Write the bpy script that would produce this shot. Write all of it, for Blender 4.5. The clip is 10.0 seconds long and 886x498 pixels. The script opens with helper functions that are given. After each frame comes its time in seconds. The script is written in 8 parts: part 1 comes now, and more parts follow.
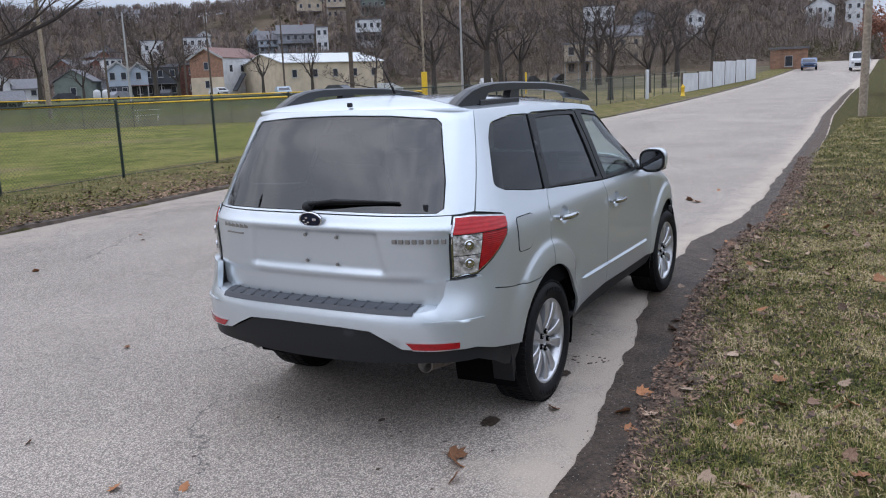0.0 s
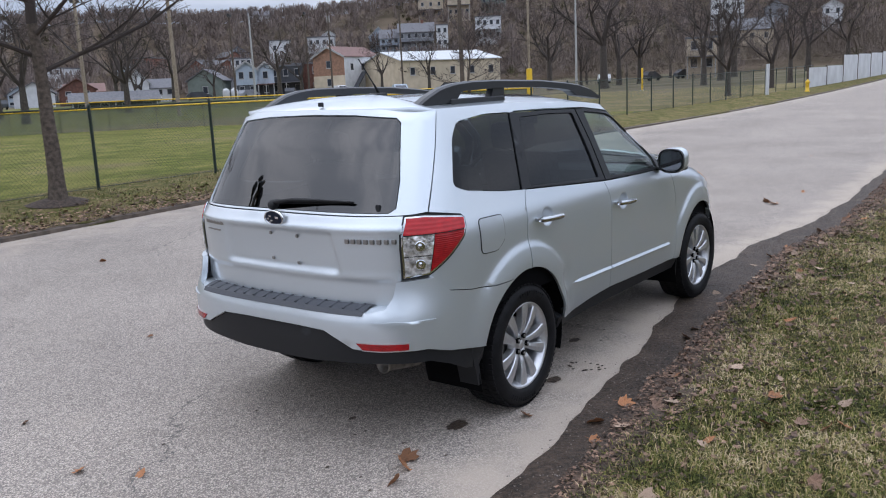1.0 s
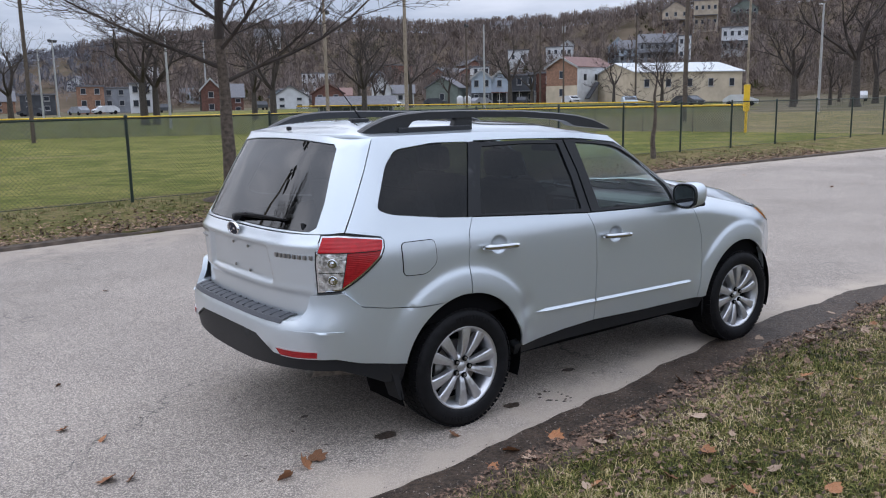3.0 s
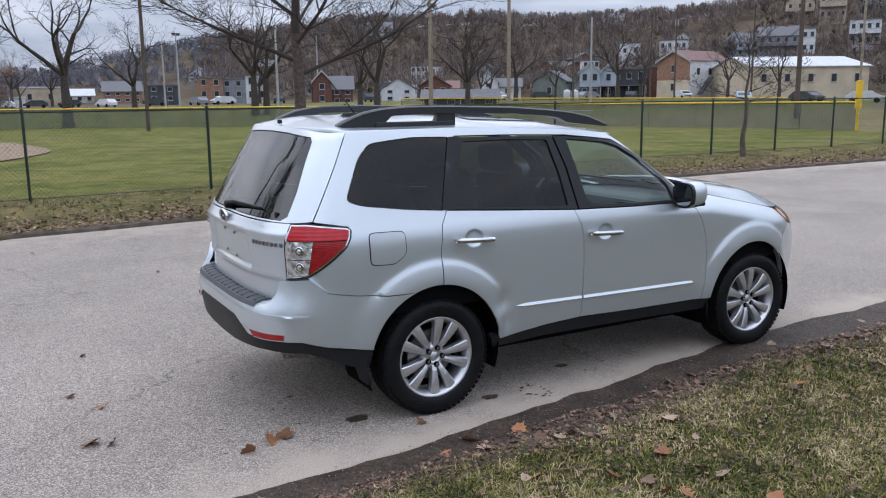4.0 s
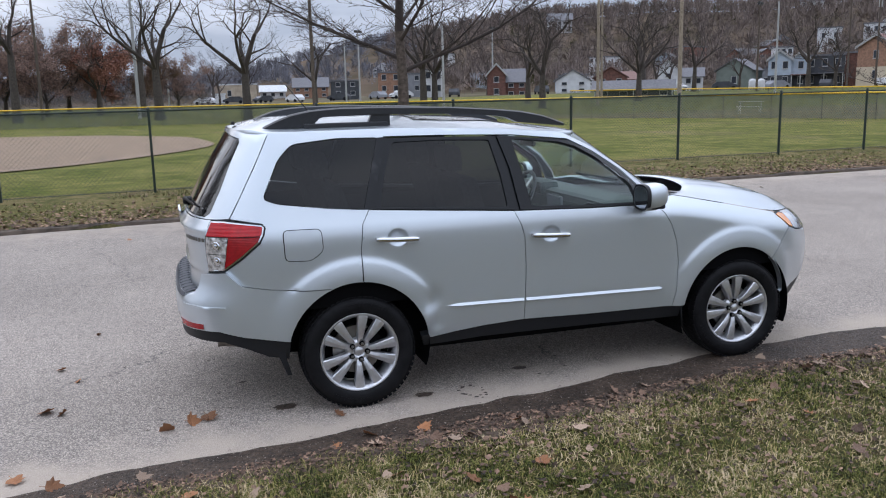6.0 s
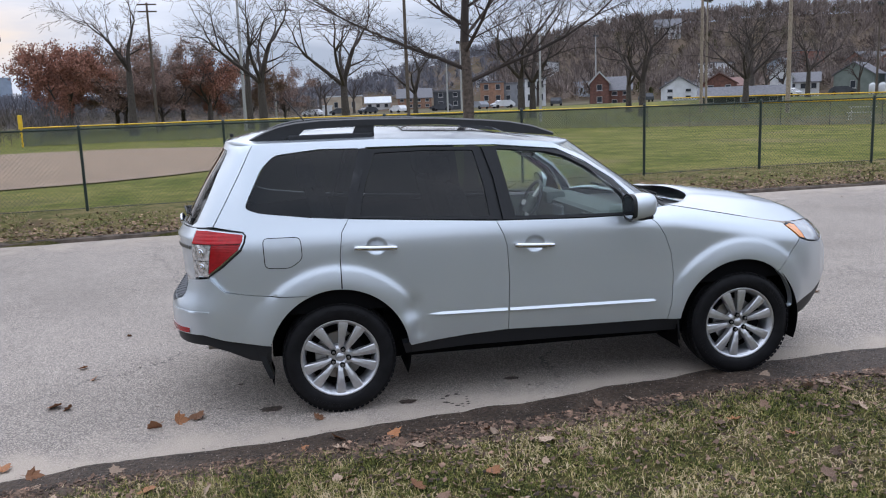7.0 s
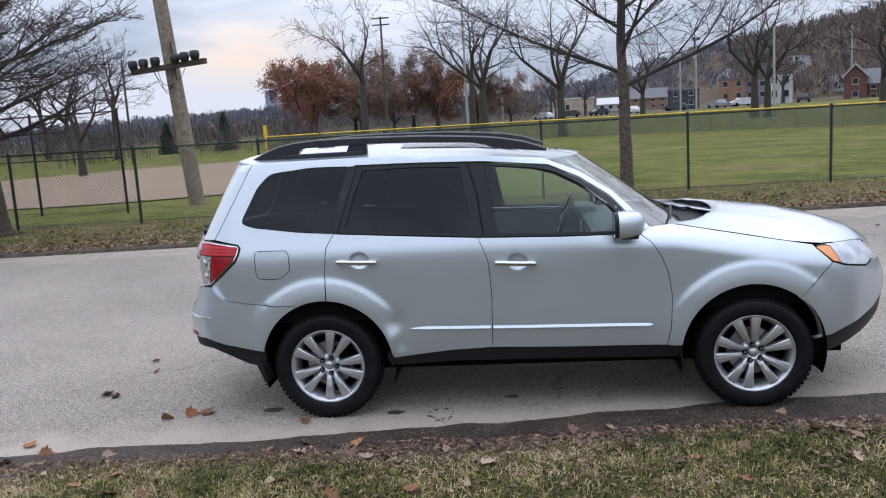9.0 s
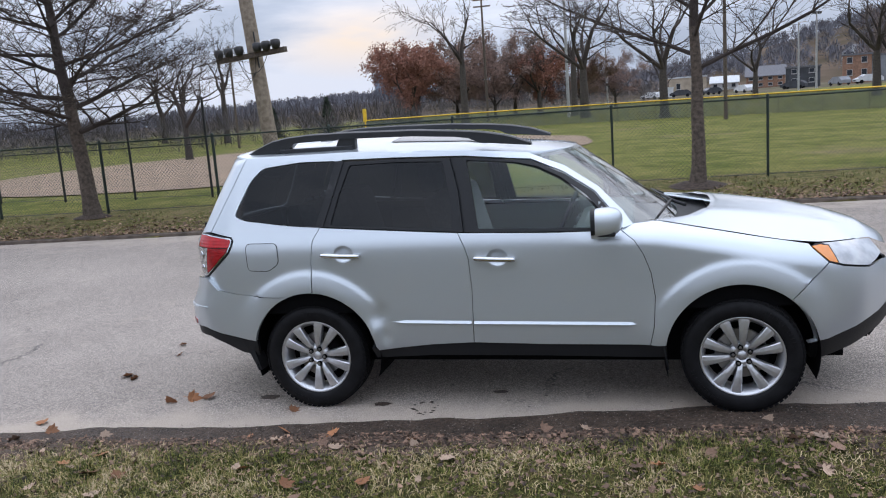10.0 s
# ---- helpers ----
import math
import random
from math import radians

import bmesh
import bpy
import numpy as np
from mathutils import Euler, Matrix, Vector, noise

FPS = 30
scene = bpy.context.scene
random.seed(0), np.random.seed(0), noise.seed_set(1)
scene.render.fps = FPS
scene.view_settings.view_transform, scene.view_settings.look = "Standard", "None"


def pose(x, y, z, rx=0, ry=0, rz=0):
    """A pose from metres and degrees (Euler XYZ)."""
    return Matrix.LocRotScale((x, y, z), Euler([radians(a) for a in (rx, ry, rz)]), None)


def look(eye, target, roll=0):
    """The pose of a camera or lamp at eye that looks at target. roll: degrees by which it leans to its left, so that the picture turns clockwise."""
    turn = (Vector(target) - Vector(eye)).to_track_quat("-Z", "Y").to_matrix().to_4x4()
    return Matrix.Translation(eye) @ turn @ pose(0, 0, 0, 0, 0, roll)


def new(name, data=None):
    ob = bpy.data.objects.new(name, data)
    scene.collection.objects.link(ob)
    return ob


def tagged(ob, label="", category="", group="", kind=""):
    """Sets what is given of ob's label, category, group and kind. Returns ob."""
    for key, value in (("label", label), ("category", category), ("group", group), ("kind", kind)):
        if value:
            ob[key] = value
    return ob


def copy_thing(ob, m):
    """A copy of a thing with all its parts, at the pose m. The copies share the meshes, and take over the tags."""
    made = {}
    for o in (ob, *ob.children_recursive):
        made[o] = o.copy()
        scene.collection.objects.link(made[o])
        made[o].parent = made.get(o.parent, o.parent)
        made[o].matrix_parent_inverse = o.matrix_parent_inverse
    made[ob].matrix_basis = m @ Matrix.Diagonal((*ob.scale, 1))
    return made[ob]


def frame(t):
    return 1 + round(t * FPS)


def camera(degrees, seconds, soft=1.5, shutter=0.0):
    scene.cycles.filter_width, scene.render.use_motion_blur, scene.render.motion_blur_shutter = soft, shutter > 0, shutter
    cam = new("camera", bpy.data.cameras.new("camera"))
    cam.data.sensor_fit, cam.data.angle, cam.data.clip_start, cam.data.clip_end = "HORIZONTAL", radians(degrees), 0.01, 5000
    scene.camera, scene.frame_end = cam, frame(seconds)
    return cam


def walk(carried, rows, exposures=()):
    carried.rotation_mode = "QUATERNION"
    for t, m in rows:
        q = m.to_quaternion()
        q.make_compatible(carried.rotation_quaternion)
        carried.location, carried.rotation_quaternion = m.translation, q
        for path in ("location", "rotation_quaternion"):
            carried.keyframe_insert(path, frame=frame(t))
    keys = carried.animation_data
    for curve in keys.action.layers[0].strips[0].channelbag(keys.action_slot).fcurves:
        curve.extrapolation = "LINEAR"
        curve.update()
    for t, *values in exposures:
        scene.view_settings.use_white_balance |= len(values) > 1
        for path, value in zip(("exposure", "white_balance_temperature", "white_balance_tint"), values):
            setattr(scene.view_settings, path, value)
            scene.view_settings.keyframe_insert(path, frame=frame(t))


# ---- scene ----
cam = camera(56.0, 10.0, soft=1.1)
PATH = [
    (0, (-4.099, -2.501, 1.749), (-2.383, -1.551, 1.358), -2.3),
    (0.5, (-3.893, -2.812, 1.772), (-2.25, -1.74, 1.383), -2.6),
    (1, (-3.651, -3.12, 1.727), (-2.088, -1.934, 1.341), -2.7),
    (1.5, (-3.424, -3.43, 1.778), (-1.946, -2.134, 1.406), -2.6),
    (2, (-3.208, -3.756, 1.742), (-1.821, -2.361, 1.381), -2.3),
    (2.5, (-2.981, -4.057, 1.782), (-1.691, -2.569, 1.433), -1.7),
    (4, (-2.197, -4.832, 1.79), (-1.222, -3.123, 1.431), -0.6),
    (4.5, (-1.901, -5.057, 1.818), (-1.028, -3.294, 1.458), -0.6),
    (5, (-1.581, -5.218, 1.792), (-0.802, -3.412, 1.431), -0.6),
    (5.5, (-1.237, -5.338, 1.821), (-0.551, -3.496, 1.451), -0.9),
    (7, (-0.194, -5.696, 1.802), (0.151, -3.756, 1.462), -2.1),
    (7.5, (0.181, -5.746, 1.816), (0.385, -3.781, 1.5), -2.3),
    (8, (0.551, -5.793, 1.826), (0.616, -3.817, 1.529), -2.7),
    (8.5, (0.937, -5.83, 1.808), (0.863, -3.853, 1.51), -3.1),
    (9, (1.321, -5.807, 1.823), (1.11, -3.842, 1.515), -3.5),
    (9.5, (1.709, -5.738, 1.801), (1.368, -3.794, 1.478), -3.8),
    (10, (2.073, -5.677, 1.852), (1.609, -3.761, 1.518), -4.1),
]
walk(cam, [(t, look(eye, target, roll)) for t, eye, target, roll in PATH], [(0, 0.09, 6920, 15)])

# ---- world, sun ----
world = bpy.data.worlds.new("overcast_sky")
scene.world = world
world.use_nodes = True
SUN_AZ, SUN_EL = radians(108), radians(50)


def build_sky():
    nt = world.node_tree
    nt.nodes.clear()
    out = nt.nodes.new("ShaderNodeOutputWorld")
    bg = nt.nodes.new("ShaderNodeBackground")
    sky = nt.nodes.new("ShaderNodeTexSky")
    sky.sky_type = "NISHITA"
    sky.sun_disc = False
    sky.sun_elevation = SUN_EL
    sky.sun_rotation = radians(90) - SUN_AZ
    sky.air_density, sky.dust_density = 1.2, 2.0
    tc = nt.nodes.new("ShaderNodeTexCoord")
    mp = nt.nodes.new("ShaderNodeMapping")
    mp.inputs["Scale"].default_value = (1.6, 1.6, 7.0)
    n1 = nt.nodes.new("ShaderNodeTexNoise")
    n1.inputs["Scale"].default_value = 1.7
    n1.inputs["Detail"].default_value = 6.0
    n1.inputs["Roughness"].default_value = 0.55
    ramp = nt.nodes.new("ShaderNodeValToRGB")
    e = ramp.color_ramp.elements
    e[0].position, e[0].color = 0.40, (5.0, 6.25, 8.3, 1)
    e[1].position, e[1].color = 0.62, (8.7, 10.0, 12.2, 1)
    mix = nt.nodes.new("ShaderNodeMix")
    mix.data_type = "RGBA"
    mix.inputs["Factor"].default_value = 0.97
    nt.links.new(tc.outputs["Generated"], mp.inputs["Vector"])
    nt.links.new(mp.outputs["Vector"], n1.inputs["Vector"])
    nt.links.new(n1.outputs["Fac"], ramp.inputs["Fac"])
    nt.links.new(sky.outputs["Color"], mix.inputs["A"])
    nt.links.new(ramp.outputs["Color"], mix.inputs["B"])
    # a warm break in the cloud low in front of the sun
    dot = nt.nodes.new("ShaderNodeVectorMath")
    dot.operation = "DISTANCE"
    el = radians(5.0)
    dot.inputs[1].default_value = (math.cos(SUN_AZ) * math.cos(el), math.sin(SUN_AZ) * math.cos(el), 2.6 * math.sin(el))
    flat = nt.nodes.new("ShaderNodeVectorMath")
    flat.operation = "MULTIPLY"
    flat.inputs[1].default_value = (1.0, 1.0, 2.6)
    nt.links.new(tc.outputs["Generated"], flat.inputs[0])
    nt.links.new(flat.outputs["Vector"], dot.inputs[0])
    near = nt.nodes.new("ShaderNodeMapRange")
    near.inputs["From Min"].default_value, near.inputs["From Max"].default_value = 0.02, 0.13
    near.inputs["To Min"].default_value, near.inputs["To Max"].default_value = 1.0, 0.0
    nt.links.new(dot.outputs["Value"], near.inputs["Value"])
    gap = nt.nodes.new("ShaderNodeMapRange")
    gap.inputs["From Min"].default_value, gap.inputs["From Max"].default_value = 0.42, 0.6
    nt.links.new(n1.outputs["Fac"], gap.inputs["Value"])
    glow = nt.nodes.new("ShaderNodeMath")
    glow.operation = "MULTIPLY"
    nt.links.new(near.outputs["Result"], glow.inputs[0])
    nt.links.new(gap.outputs["Result"], glow.inputs[1])
    warm = nt.nodes.new("ShaderNodeMix")
    warm.data_type = "RGBA"
    warm.inputs["B"].default_value = (10.6, 9.8, 9.0, 1)
    nt.links.new(glow.outputs["Value"], warm.inputs["Factor"])
    nt.links.new(mix.outputs["Result"], warm.inputs["A"])
    # an overcast dome is brighter overhead than at the horizon
    sep = nt.nodes.new("ShaderNodeSeparateXYZ")
    nt.links.new(tc.outputs["Generated"], sep.inputs["Vector"])
    dome = nt.nodes.new("ShaderNodeMapRange")
    dome.inputs["From Min"].default_value, dome.inputs["From Max"].default_value = 0.05, 0.95
    dome.inputs["To Min"].default_value, dome.inputs["To Max"].default_value = 0.57, 1.62
    nt.links.new(sep.outputs["Z"], dome.inputs["Value"])
    mul = nt.nodes.new("ShaderNodeVectorMath")
    mul.operation = "MULTIPLY"
    nt.links.new(warm.outputs["Result"], mul.inputs[0])
    nt.links.new(dome.outputs["Result"], mul.inputs[1])
    nt.links.new(mul.outputs["Vector"], bg.inputs["Color"])
    bg.inputs["Strength"].default_value = 0.136
    nt.links.new(bg.outputs["Background"], out.inputs["Surface"])


build_sky()
sun_data = bpy.data.lights.new("sun", "SUN")
sun_data.energy, sun_data.angle, sun_data.color = 0.55, radians(105), (1.0, 0.96, 0.91)
sun = new("sun", sun_data)
sun.matrix_world = look((0, 0, 0), (-math.cos(SUN_AZ) * math.cos(SUN_EL), -math.sin(SUN_AZ) * math.cos(SUN_EL), -math.sin(SUN_EL)))


# ---- materials ----
def mat(name, base, rough=0.6, metal=0.0, var=0.0, scale=8.0, base2=None, bump=0.0, bscale=60.0, coat=0.0, island=0.0, objvar=0.0, big=0.0, spec=0.5):
    """A principled material with two scales of variation, relief, and variation by piece."""
    m = bpy.data.materials.new(name)
    m.use_nodes = True
    nt = m.node_tree
    p = nt.nodes["Principled BSDF"]
    p.inputs["Roughness"].default_value = rough
    p.inputs["Metallic"].default_value = metal
    p.inputs["Specular IOR Level"].default_value = spec
    p.inputs["Coat Weight"].default_value = coat
    p.inputs["Coat Roughness"].default_value = 0.04
    p.inputs["Base Color"].default_value = (*base, 1)
    tc = nt.nodes.new("ShaderNodeTexCoord")
    last = None
    if var or base2:
        n = nt.nodes.new("ShaderNodeTexNoise")
        n.inputs["Scale"].default_value = scale
        n.inputs["Detail"].default_value = 5.0
        nt.links.new(tc.outputs["Object"], n.inputs["Vector"])
        r = nt.nodes.new("ShaderNodeValToRGB")
        b2 = base2 or tuple(c * (1 - var) for c in base)
        b1 = base if base2 else tuple(min(1, c * (1 + var)) for c in base)
        r.color_ramp.elements[0].position, r.color_ramp.elements[0].color = 0.35, (*b2, 1)
        r.color_ramp.elements[1].position, r.color_ramp.elements[1].color = 0.65, (*b1, 1)
        nt.links.new(n.outputs["Fac"], r.inputs["Fac"])
        last = r.outputs["Color"]
    for amount, source in ((island, "island"), (objvar, "object"), (big, "big")):
        if not amount:
            continue
        hsv = nt.nodes.new("ShaderNodeHueSaturation")
        rng = nt.nodes.new("ShaderNodeMapRange")
        rng.inputs["To Min"].default_value, rng.inputs["To Max"].default_value = 1 - amount, 1 + amount
        if source == "island":
            g = nt.nodes.new("ShaderNodeNewGeometry")
            nt.links.new(g.outputs["Random Per Island"], rng.inputs["Value"])
        elif source == "object":
            g = nt.nodes.new("ShaderNodeObjectInfo")
            nt.links.new(g.outputs["Random"], rng.inputs["Value"])
        else:
            g = nt.nodes.new("ShaderNodeTexNoise")
            g.inputs["Scale"].default_value = scale * 0.08
            nt.links.new(tc.outputs["Object"], g.inputs["Vector"])
            rng.inputs["From Min"].default_value, rng.inputs["From Max"].default_value = 0.3, 0.7
            nt.links.new(g.outputs["Fac"], rng.inputs["Value"])
        nt.links.new(rng.outputs["Result"], hsv.inputs["Value"])
        if last:
            nt.links.new(last, hsv.inputs["Color"])
        else:
            hsv.inputs["Color"].default_value = (*base, 1)
        last = hsv.outputs["Color"]
    if last:
        nt.links.new(last, p.inputs["Base Color"])
    if bump:
        n2 = nt.nodes.new("ShaderNodeTexNoise")
        n2.inputs["Scale"].default_value = bscale
        n2.inputs["Detail"].default_value = 4.0
        nt.links.new(tc.outputs["Object"], n2.inputs["Vector"])
        b = nt.nodes.new("ShaderNodeBump")
        b.inputs["Strength"].default_value = bump
        b.inputs["Distance"].default_value = 0.02
        nt.links.new(n2.outputs["Fac"], b.inputs["Height"])
        nt.links.new(b.outputs["Normal"], p.inputs["Normal"])
    return m


def tinted(name, colour, clear, rough=0.0, gloss=0.045):
    """Window glass: a mirror coat, stronger at a slant, over a tinted see-through sheet."""
    m = bpy.data.materials.new(name)
    m.use_nodes = True
    nt = m.node_tree
    nt.nodes.clear()
    out = nt.nodes.new("ShaderNodeOutputMaterial")
    tr = nt.nodes.new("ShaderNodeBsdfTransparent")
    tr.inputs["Color"].default_value = (*(c * clear for c in colour), 1)
    gl = nt.nodes.new("ShaderNodeBsdfGlossy")
    gl.inputs["Roughness"].default_value = rough
    lw = nt.nodes.new("ShaderNodeLayerWeight")
    lw.inputs["Blend"].default_value = 0.5
    pw = nt.nodes.new("ShaderNodeMath")
    pw.operation = "POWER"
    pw.inputs[1].default_value = 4.5
    fr = nt.nodes.new("ShaderNodeMath")
    fr.operation = "MULTIPLY_ADD"
    fr.inputs[1].default_value, fr.inputs[2].default_value = 1.0 - gloss, gloss
    mx = nt.nodes.new("ShaderNodeMixShader")
    nt.links.new(lw.outputs["Facing"], pw.inputs[0])
    nt.links.new(pw.outputs["Value"], fr.inputs[0])
    nt.links.new(fr.outputs["Value"], mx.inputs["Fac"])
    nt.links.new(tr.outputs["BSDF"], mx.inputs[1])
    nt.links.new(gl.outputs["BSDF"], mx.inputs[2])
    nt.links.new(mx.outputs["Shader"], out.inputs["Surface"])
    return m


def road_material():
    """Chip-sealed asphalt: pale chips in a dark binder, broad stains, thin cracks, silt along the edge."""
    m = bpy.data.materials.new("chip_seal")
    m.use_nodes = True
    nt = m.node_tree
    p = nt.nodes["Principled BSDF"]
    p.inputs["Roughness"].default_value = 0.85
    p.inputs["Specular IOR Level"].default_value = 0.3
    tc = nt.nodes.new("ShaderNodeTexCoord")

    def noise_at(s, detail=3.0, rough=0.5):
        n = nt.nodes.new("ShaderNodeTexNoise")
        n.inputs["Scale"].default_value, n.inputs["Detail"].default_value, n.inputs["Roughness"].default_value = s, detail, rough
        nt.links.new(tc.outputs["Object"], n.inputs["Vector"])
        return n

    def ranged(sock, lo, hi, a=0.0, c=1.0):
        r = nt.nodes.new("ShaderNodeMapRange")
        for key, v in (("From Min", lo), ("From Max", hi), ("To Min", a), ("To Max", c)):
            r.inputs[key].default_value = v
        nt.links.new(sock, r.inputs["Value"])
        return r.outputs["Result"]

    def mixed(fac, a, c, mode="MIX"):
        x = nt.nodes.new("ShaderNodeMix")
        x.data_type, x.blend_type = "RGBA", mode
        for key, v in (("Factor", fac), ("A", a), ("B", c)):
            if isinstance(v, tuple):
                x.inputs[key].default_value = (*v, 1)
            elif isinstance(v, float):
                x.inputs[key].default_value = v
            else:
                nt.links.new(v, x.inputs[key])
        return x.outputs["Result"]

    vor = nt.nodes.new("ShaderNodeTexVoronoi")
    vor.inputs["Scale"].default_value = 135.0
    nt.links.new(tc.outputs["Object"], vor.inputs["Vector"])
    sep = nt.nodes.new("ShaderNodeSeparateColor")
    nt.links.new(vor.outputs["Color"], sep.inputs["Color"])
    chips = mixed(ranged(sep.outputs["Red"], 0.0, 1.0), (0.088, 0.076, 0.066), (0.67, 0.572, 0.49))
    gaps = mixed(ranged(vor.outputs["Distance"], 0.4, 0.8), chips, (0.114, 0.1, 0.088))
    fine = mixed(ranged(noise_at(420.0).outputs["Fac"], 0.35, 0.65), gaps, mixed(0.5, gaps, (0.395, 0.35, 0.31)))
    broad = ranged(noise_at(0.45, 7.0, 0.6).outputs["Fac"], 0.3, 0.7, 0.82, 1.14)
    mul = nt.nodes.new("ShaderNodeVectorMath")
    mul.operation = "MULTIPLY"
    nt.links.new(fine, mul.inputs[0])
    nt.links.new(broad, mul.inputs[1])
    # cracks
    warp = noise_at(2.2, 5.0, 0.7)
    add = nt.nodes.new("ShaderNodeVectorMath")
    add.operation = "MULTIPLY_ADD"
    add.inputs[1].default_value = (0.55, 0.55, 0.0)
    nt.links.new(warp.outputs["Color"], add.inputs[0])
    nt.links.new(tc.outputs["Object"], add.inputs[2])
    cr = nt.nodes.new("ShaderNodeTexVoronoi")
    cr.feature = "DISTANCE_TO_EDGE"
    cr.inputs["Scale"].default_value = 0.42
    nt.links.new(add.outputs["Vector"], cr.inputs["Vector"])
    line = ranged(cr.outputs["Distance"], 0.0006, 0.0028, 1.0, 0.0)
    mask = ranged(noise_at(0.6, 2.0).outputs["Fac"], 0.46, 0.52)
    both = nt.nodes.new("ShaderNodeMath")
    both.operation = "MULTIPLY"
    nt.links.new(line, both.inputs[0])
    nt.links.new(mask, both.inputs[1])
    cracked = mixed(both.outputs["Value"], mul.outputs["Vector"], (0.12, 0.11, 0.103))
    # silt washed along the edge
    at = nt.nodes.new("ShaderNodeAttribute")
    at.attribute_name = "silt"
    sub = nt.nodes.new("ShaderNodeMath")
    sub.operation = "ADD"
    nt.links.new(at.outputs["Fac"], sub.inputs[0])
    nt.links.new(ranged(noise_at(3.0, 5.0).outputs["Fac"], 0.3, 0.7, -0.35, 0.35), sub.inputs[1])
    silt = ranged(sub.outputs["Value"], 0.15, 0.85, 0.0, 0.85)
    nt.links.new(mixed(silt, cracked, (0.44, 0.37, 0.305)), p.inputs["Base Color"])
    bump = nt.nodes.new("ShaderNodeBump")
    bump.inputs["Strength"].default_value, bump.inputs["Distance"].default_value = 0.9, 0.005
    nt.links.new(vor.outputs["Distance"], bump.inputs["Height"])
    nt.links.new(bump.outputs["Normal"], p.inputs["Normal"])
    return m


def grass_material(name, green, straw, dirt, scale):
    """Thin winter turf: green and straw mixed at a fine scale, earth showing in patches."""
    m = bpy.data.materials.new(name)
    m.use_nodes = True
    nt = m.node_tree
    p = nt.nodes["Principled BSDF"]
    p.inputs["Roughness"].default_value = 0.95
    p.inputs["Specular IOR Level"].default_value = 0.1
    tc = nt.nodes.new("ShaderNodeTexCoord")

    def noise_at(s, detail=5.0):
        n = nt.nodes.new("ShaderNodeTexNoise")
        n.inputs["Scale"].default_value, n.inputs["Detail"].default_value = s, detail
        nt.links.new(tc.outputs["Object"], n.inputs["Vector"])
        return n.outputs["Fac"]

    def ramped(fac, lo, hi):
        r = nt.nodes.new("ShaderNodeMapRange")
        r.inputs["From Min"].default_value, r.inputs["From Max"].default_value = lo, hi
        nt.links.new(fac, r.inputs["Value"])
        return r.outputs["Result"]

    def mixed(fac, a, b):
        x = nt.nodes.new("ShaderNodeMix")
        x.data_type = "RGBA"
        nt.links.new(fac, x.inputs["Factor"])
        for key, v in (("A", a), ("B", b)):
            if isinstance(v, tuple):
                x.inputs[key].default_value = (*v, 1)
            else:
                nt.links.new(v, x.inputs[key])
        return x.outputs["Result"]

    fine = mixed(ramped(noise_at(scale * 14), 0.35, 0.65), green, tuple(c * 0.6 for c in green))
    blotch = mixed(ramped(noise_at(scale * 55), 0.4, 0.6), fine, tuple(c * 1.25 for c in straw))
    fine = mixed(ramped(noise_at(scale * 4), 0.45, 0.7), fine, blotch)
    turf = mixed(ramped(noise_at(scale), 0.42, 0.66), fine, blotch)
    earth = mixed(ramped(noise_at(scale * 0.45), 0.58, 0.74), turf, dirt)
    nt.links.new(earth, p.inputs["Base Color"])
    b = nt.nodes.new("ShaderNodeBump")
    b.inputs["Strength"].default_value, b.inputs["Distance"].default_value = 0.6, 0.03
    nt.links.new(noise_at(scale * 22), b.inputs["Height"])
    nt.links.new(b.outputs["Normal"], p.inputs["Normal"])
    return m


def blade_material(name, stops):
    """Grass whose blades run from dark green to straw, by blade and by patch."""
    m = bpy.data.materials.new(name)
    m.use_nodes = True
    nt = m.node_tree
    p = nt.nodes["Principled BSDF"]
    p.inputs["Roughness"].default_value = 0.7
    p.inputs["Specular IOR Level"].default_value = 0.15
    tc = nt.nodes.new("ShaderNodeTexCoord")
    g = nt.nodes.new("ShaderNodeNewGeometry")
    total = g.outputs["Random Per Island"]
    for scale, amount in ((1.6, 0.85), (7.0, 0.55)):
        n = nt.nodes.new("ShaderNodeTexNoise")
        n.inputs["Scale"].default_value, n.inputs["Detail"].default_value = scale, 3.0
        nt.links.new(tc.outputs["Object"], n.inputs["Vector"])
        r = nt.nodes.new("ShaderNodeMapRange")
        for key, v in (("From Min", 0.25), ("From Max", 0.75), ("To Min", -amount / 2), ("To Max", amount / 2)):
            r.inputs[key].default_value = v
        nt.links.new(n.outputs["Fac"], r.inputs["Value"])
        add = nt.nodes.new("ShaderNodeMath")
        add.operation = "ADD"
        nt.links.new(total, add.inputs[0])
        nt.links.new(r.outputs["Result"], add.inputs[1])
        total = add.outputs["Value"]
    ramp = nt.nodes.new("ShaderNodeValToRGB")
    e = ramp.color_ramp.elements
    e[0].position, e[0].color = stops[0][0], (*stops[0][1], 1)
    e[1].position, e[1].color = stops[-1][0], (*stops[-1][1], 1)
    for pos, c in stops[1:-1]:
        e.new(pos).color = (*c, 1)
    nt.links.new(total, ramp.inputs["Fac"])
    nt.links.new(ramp.outputs["Color"], p.inputs["Base Color"])
    return m


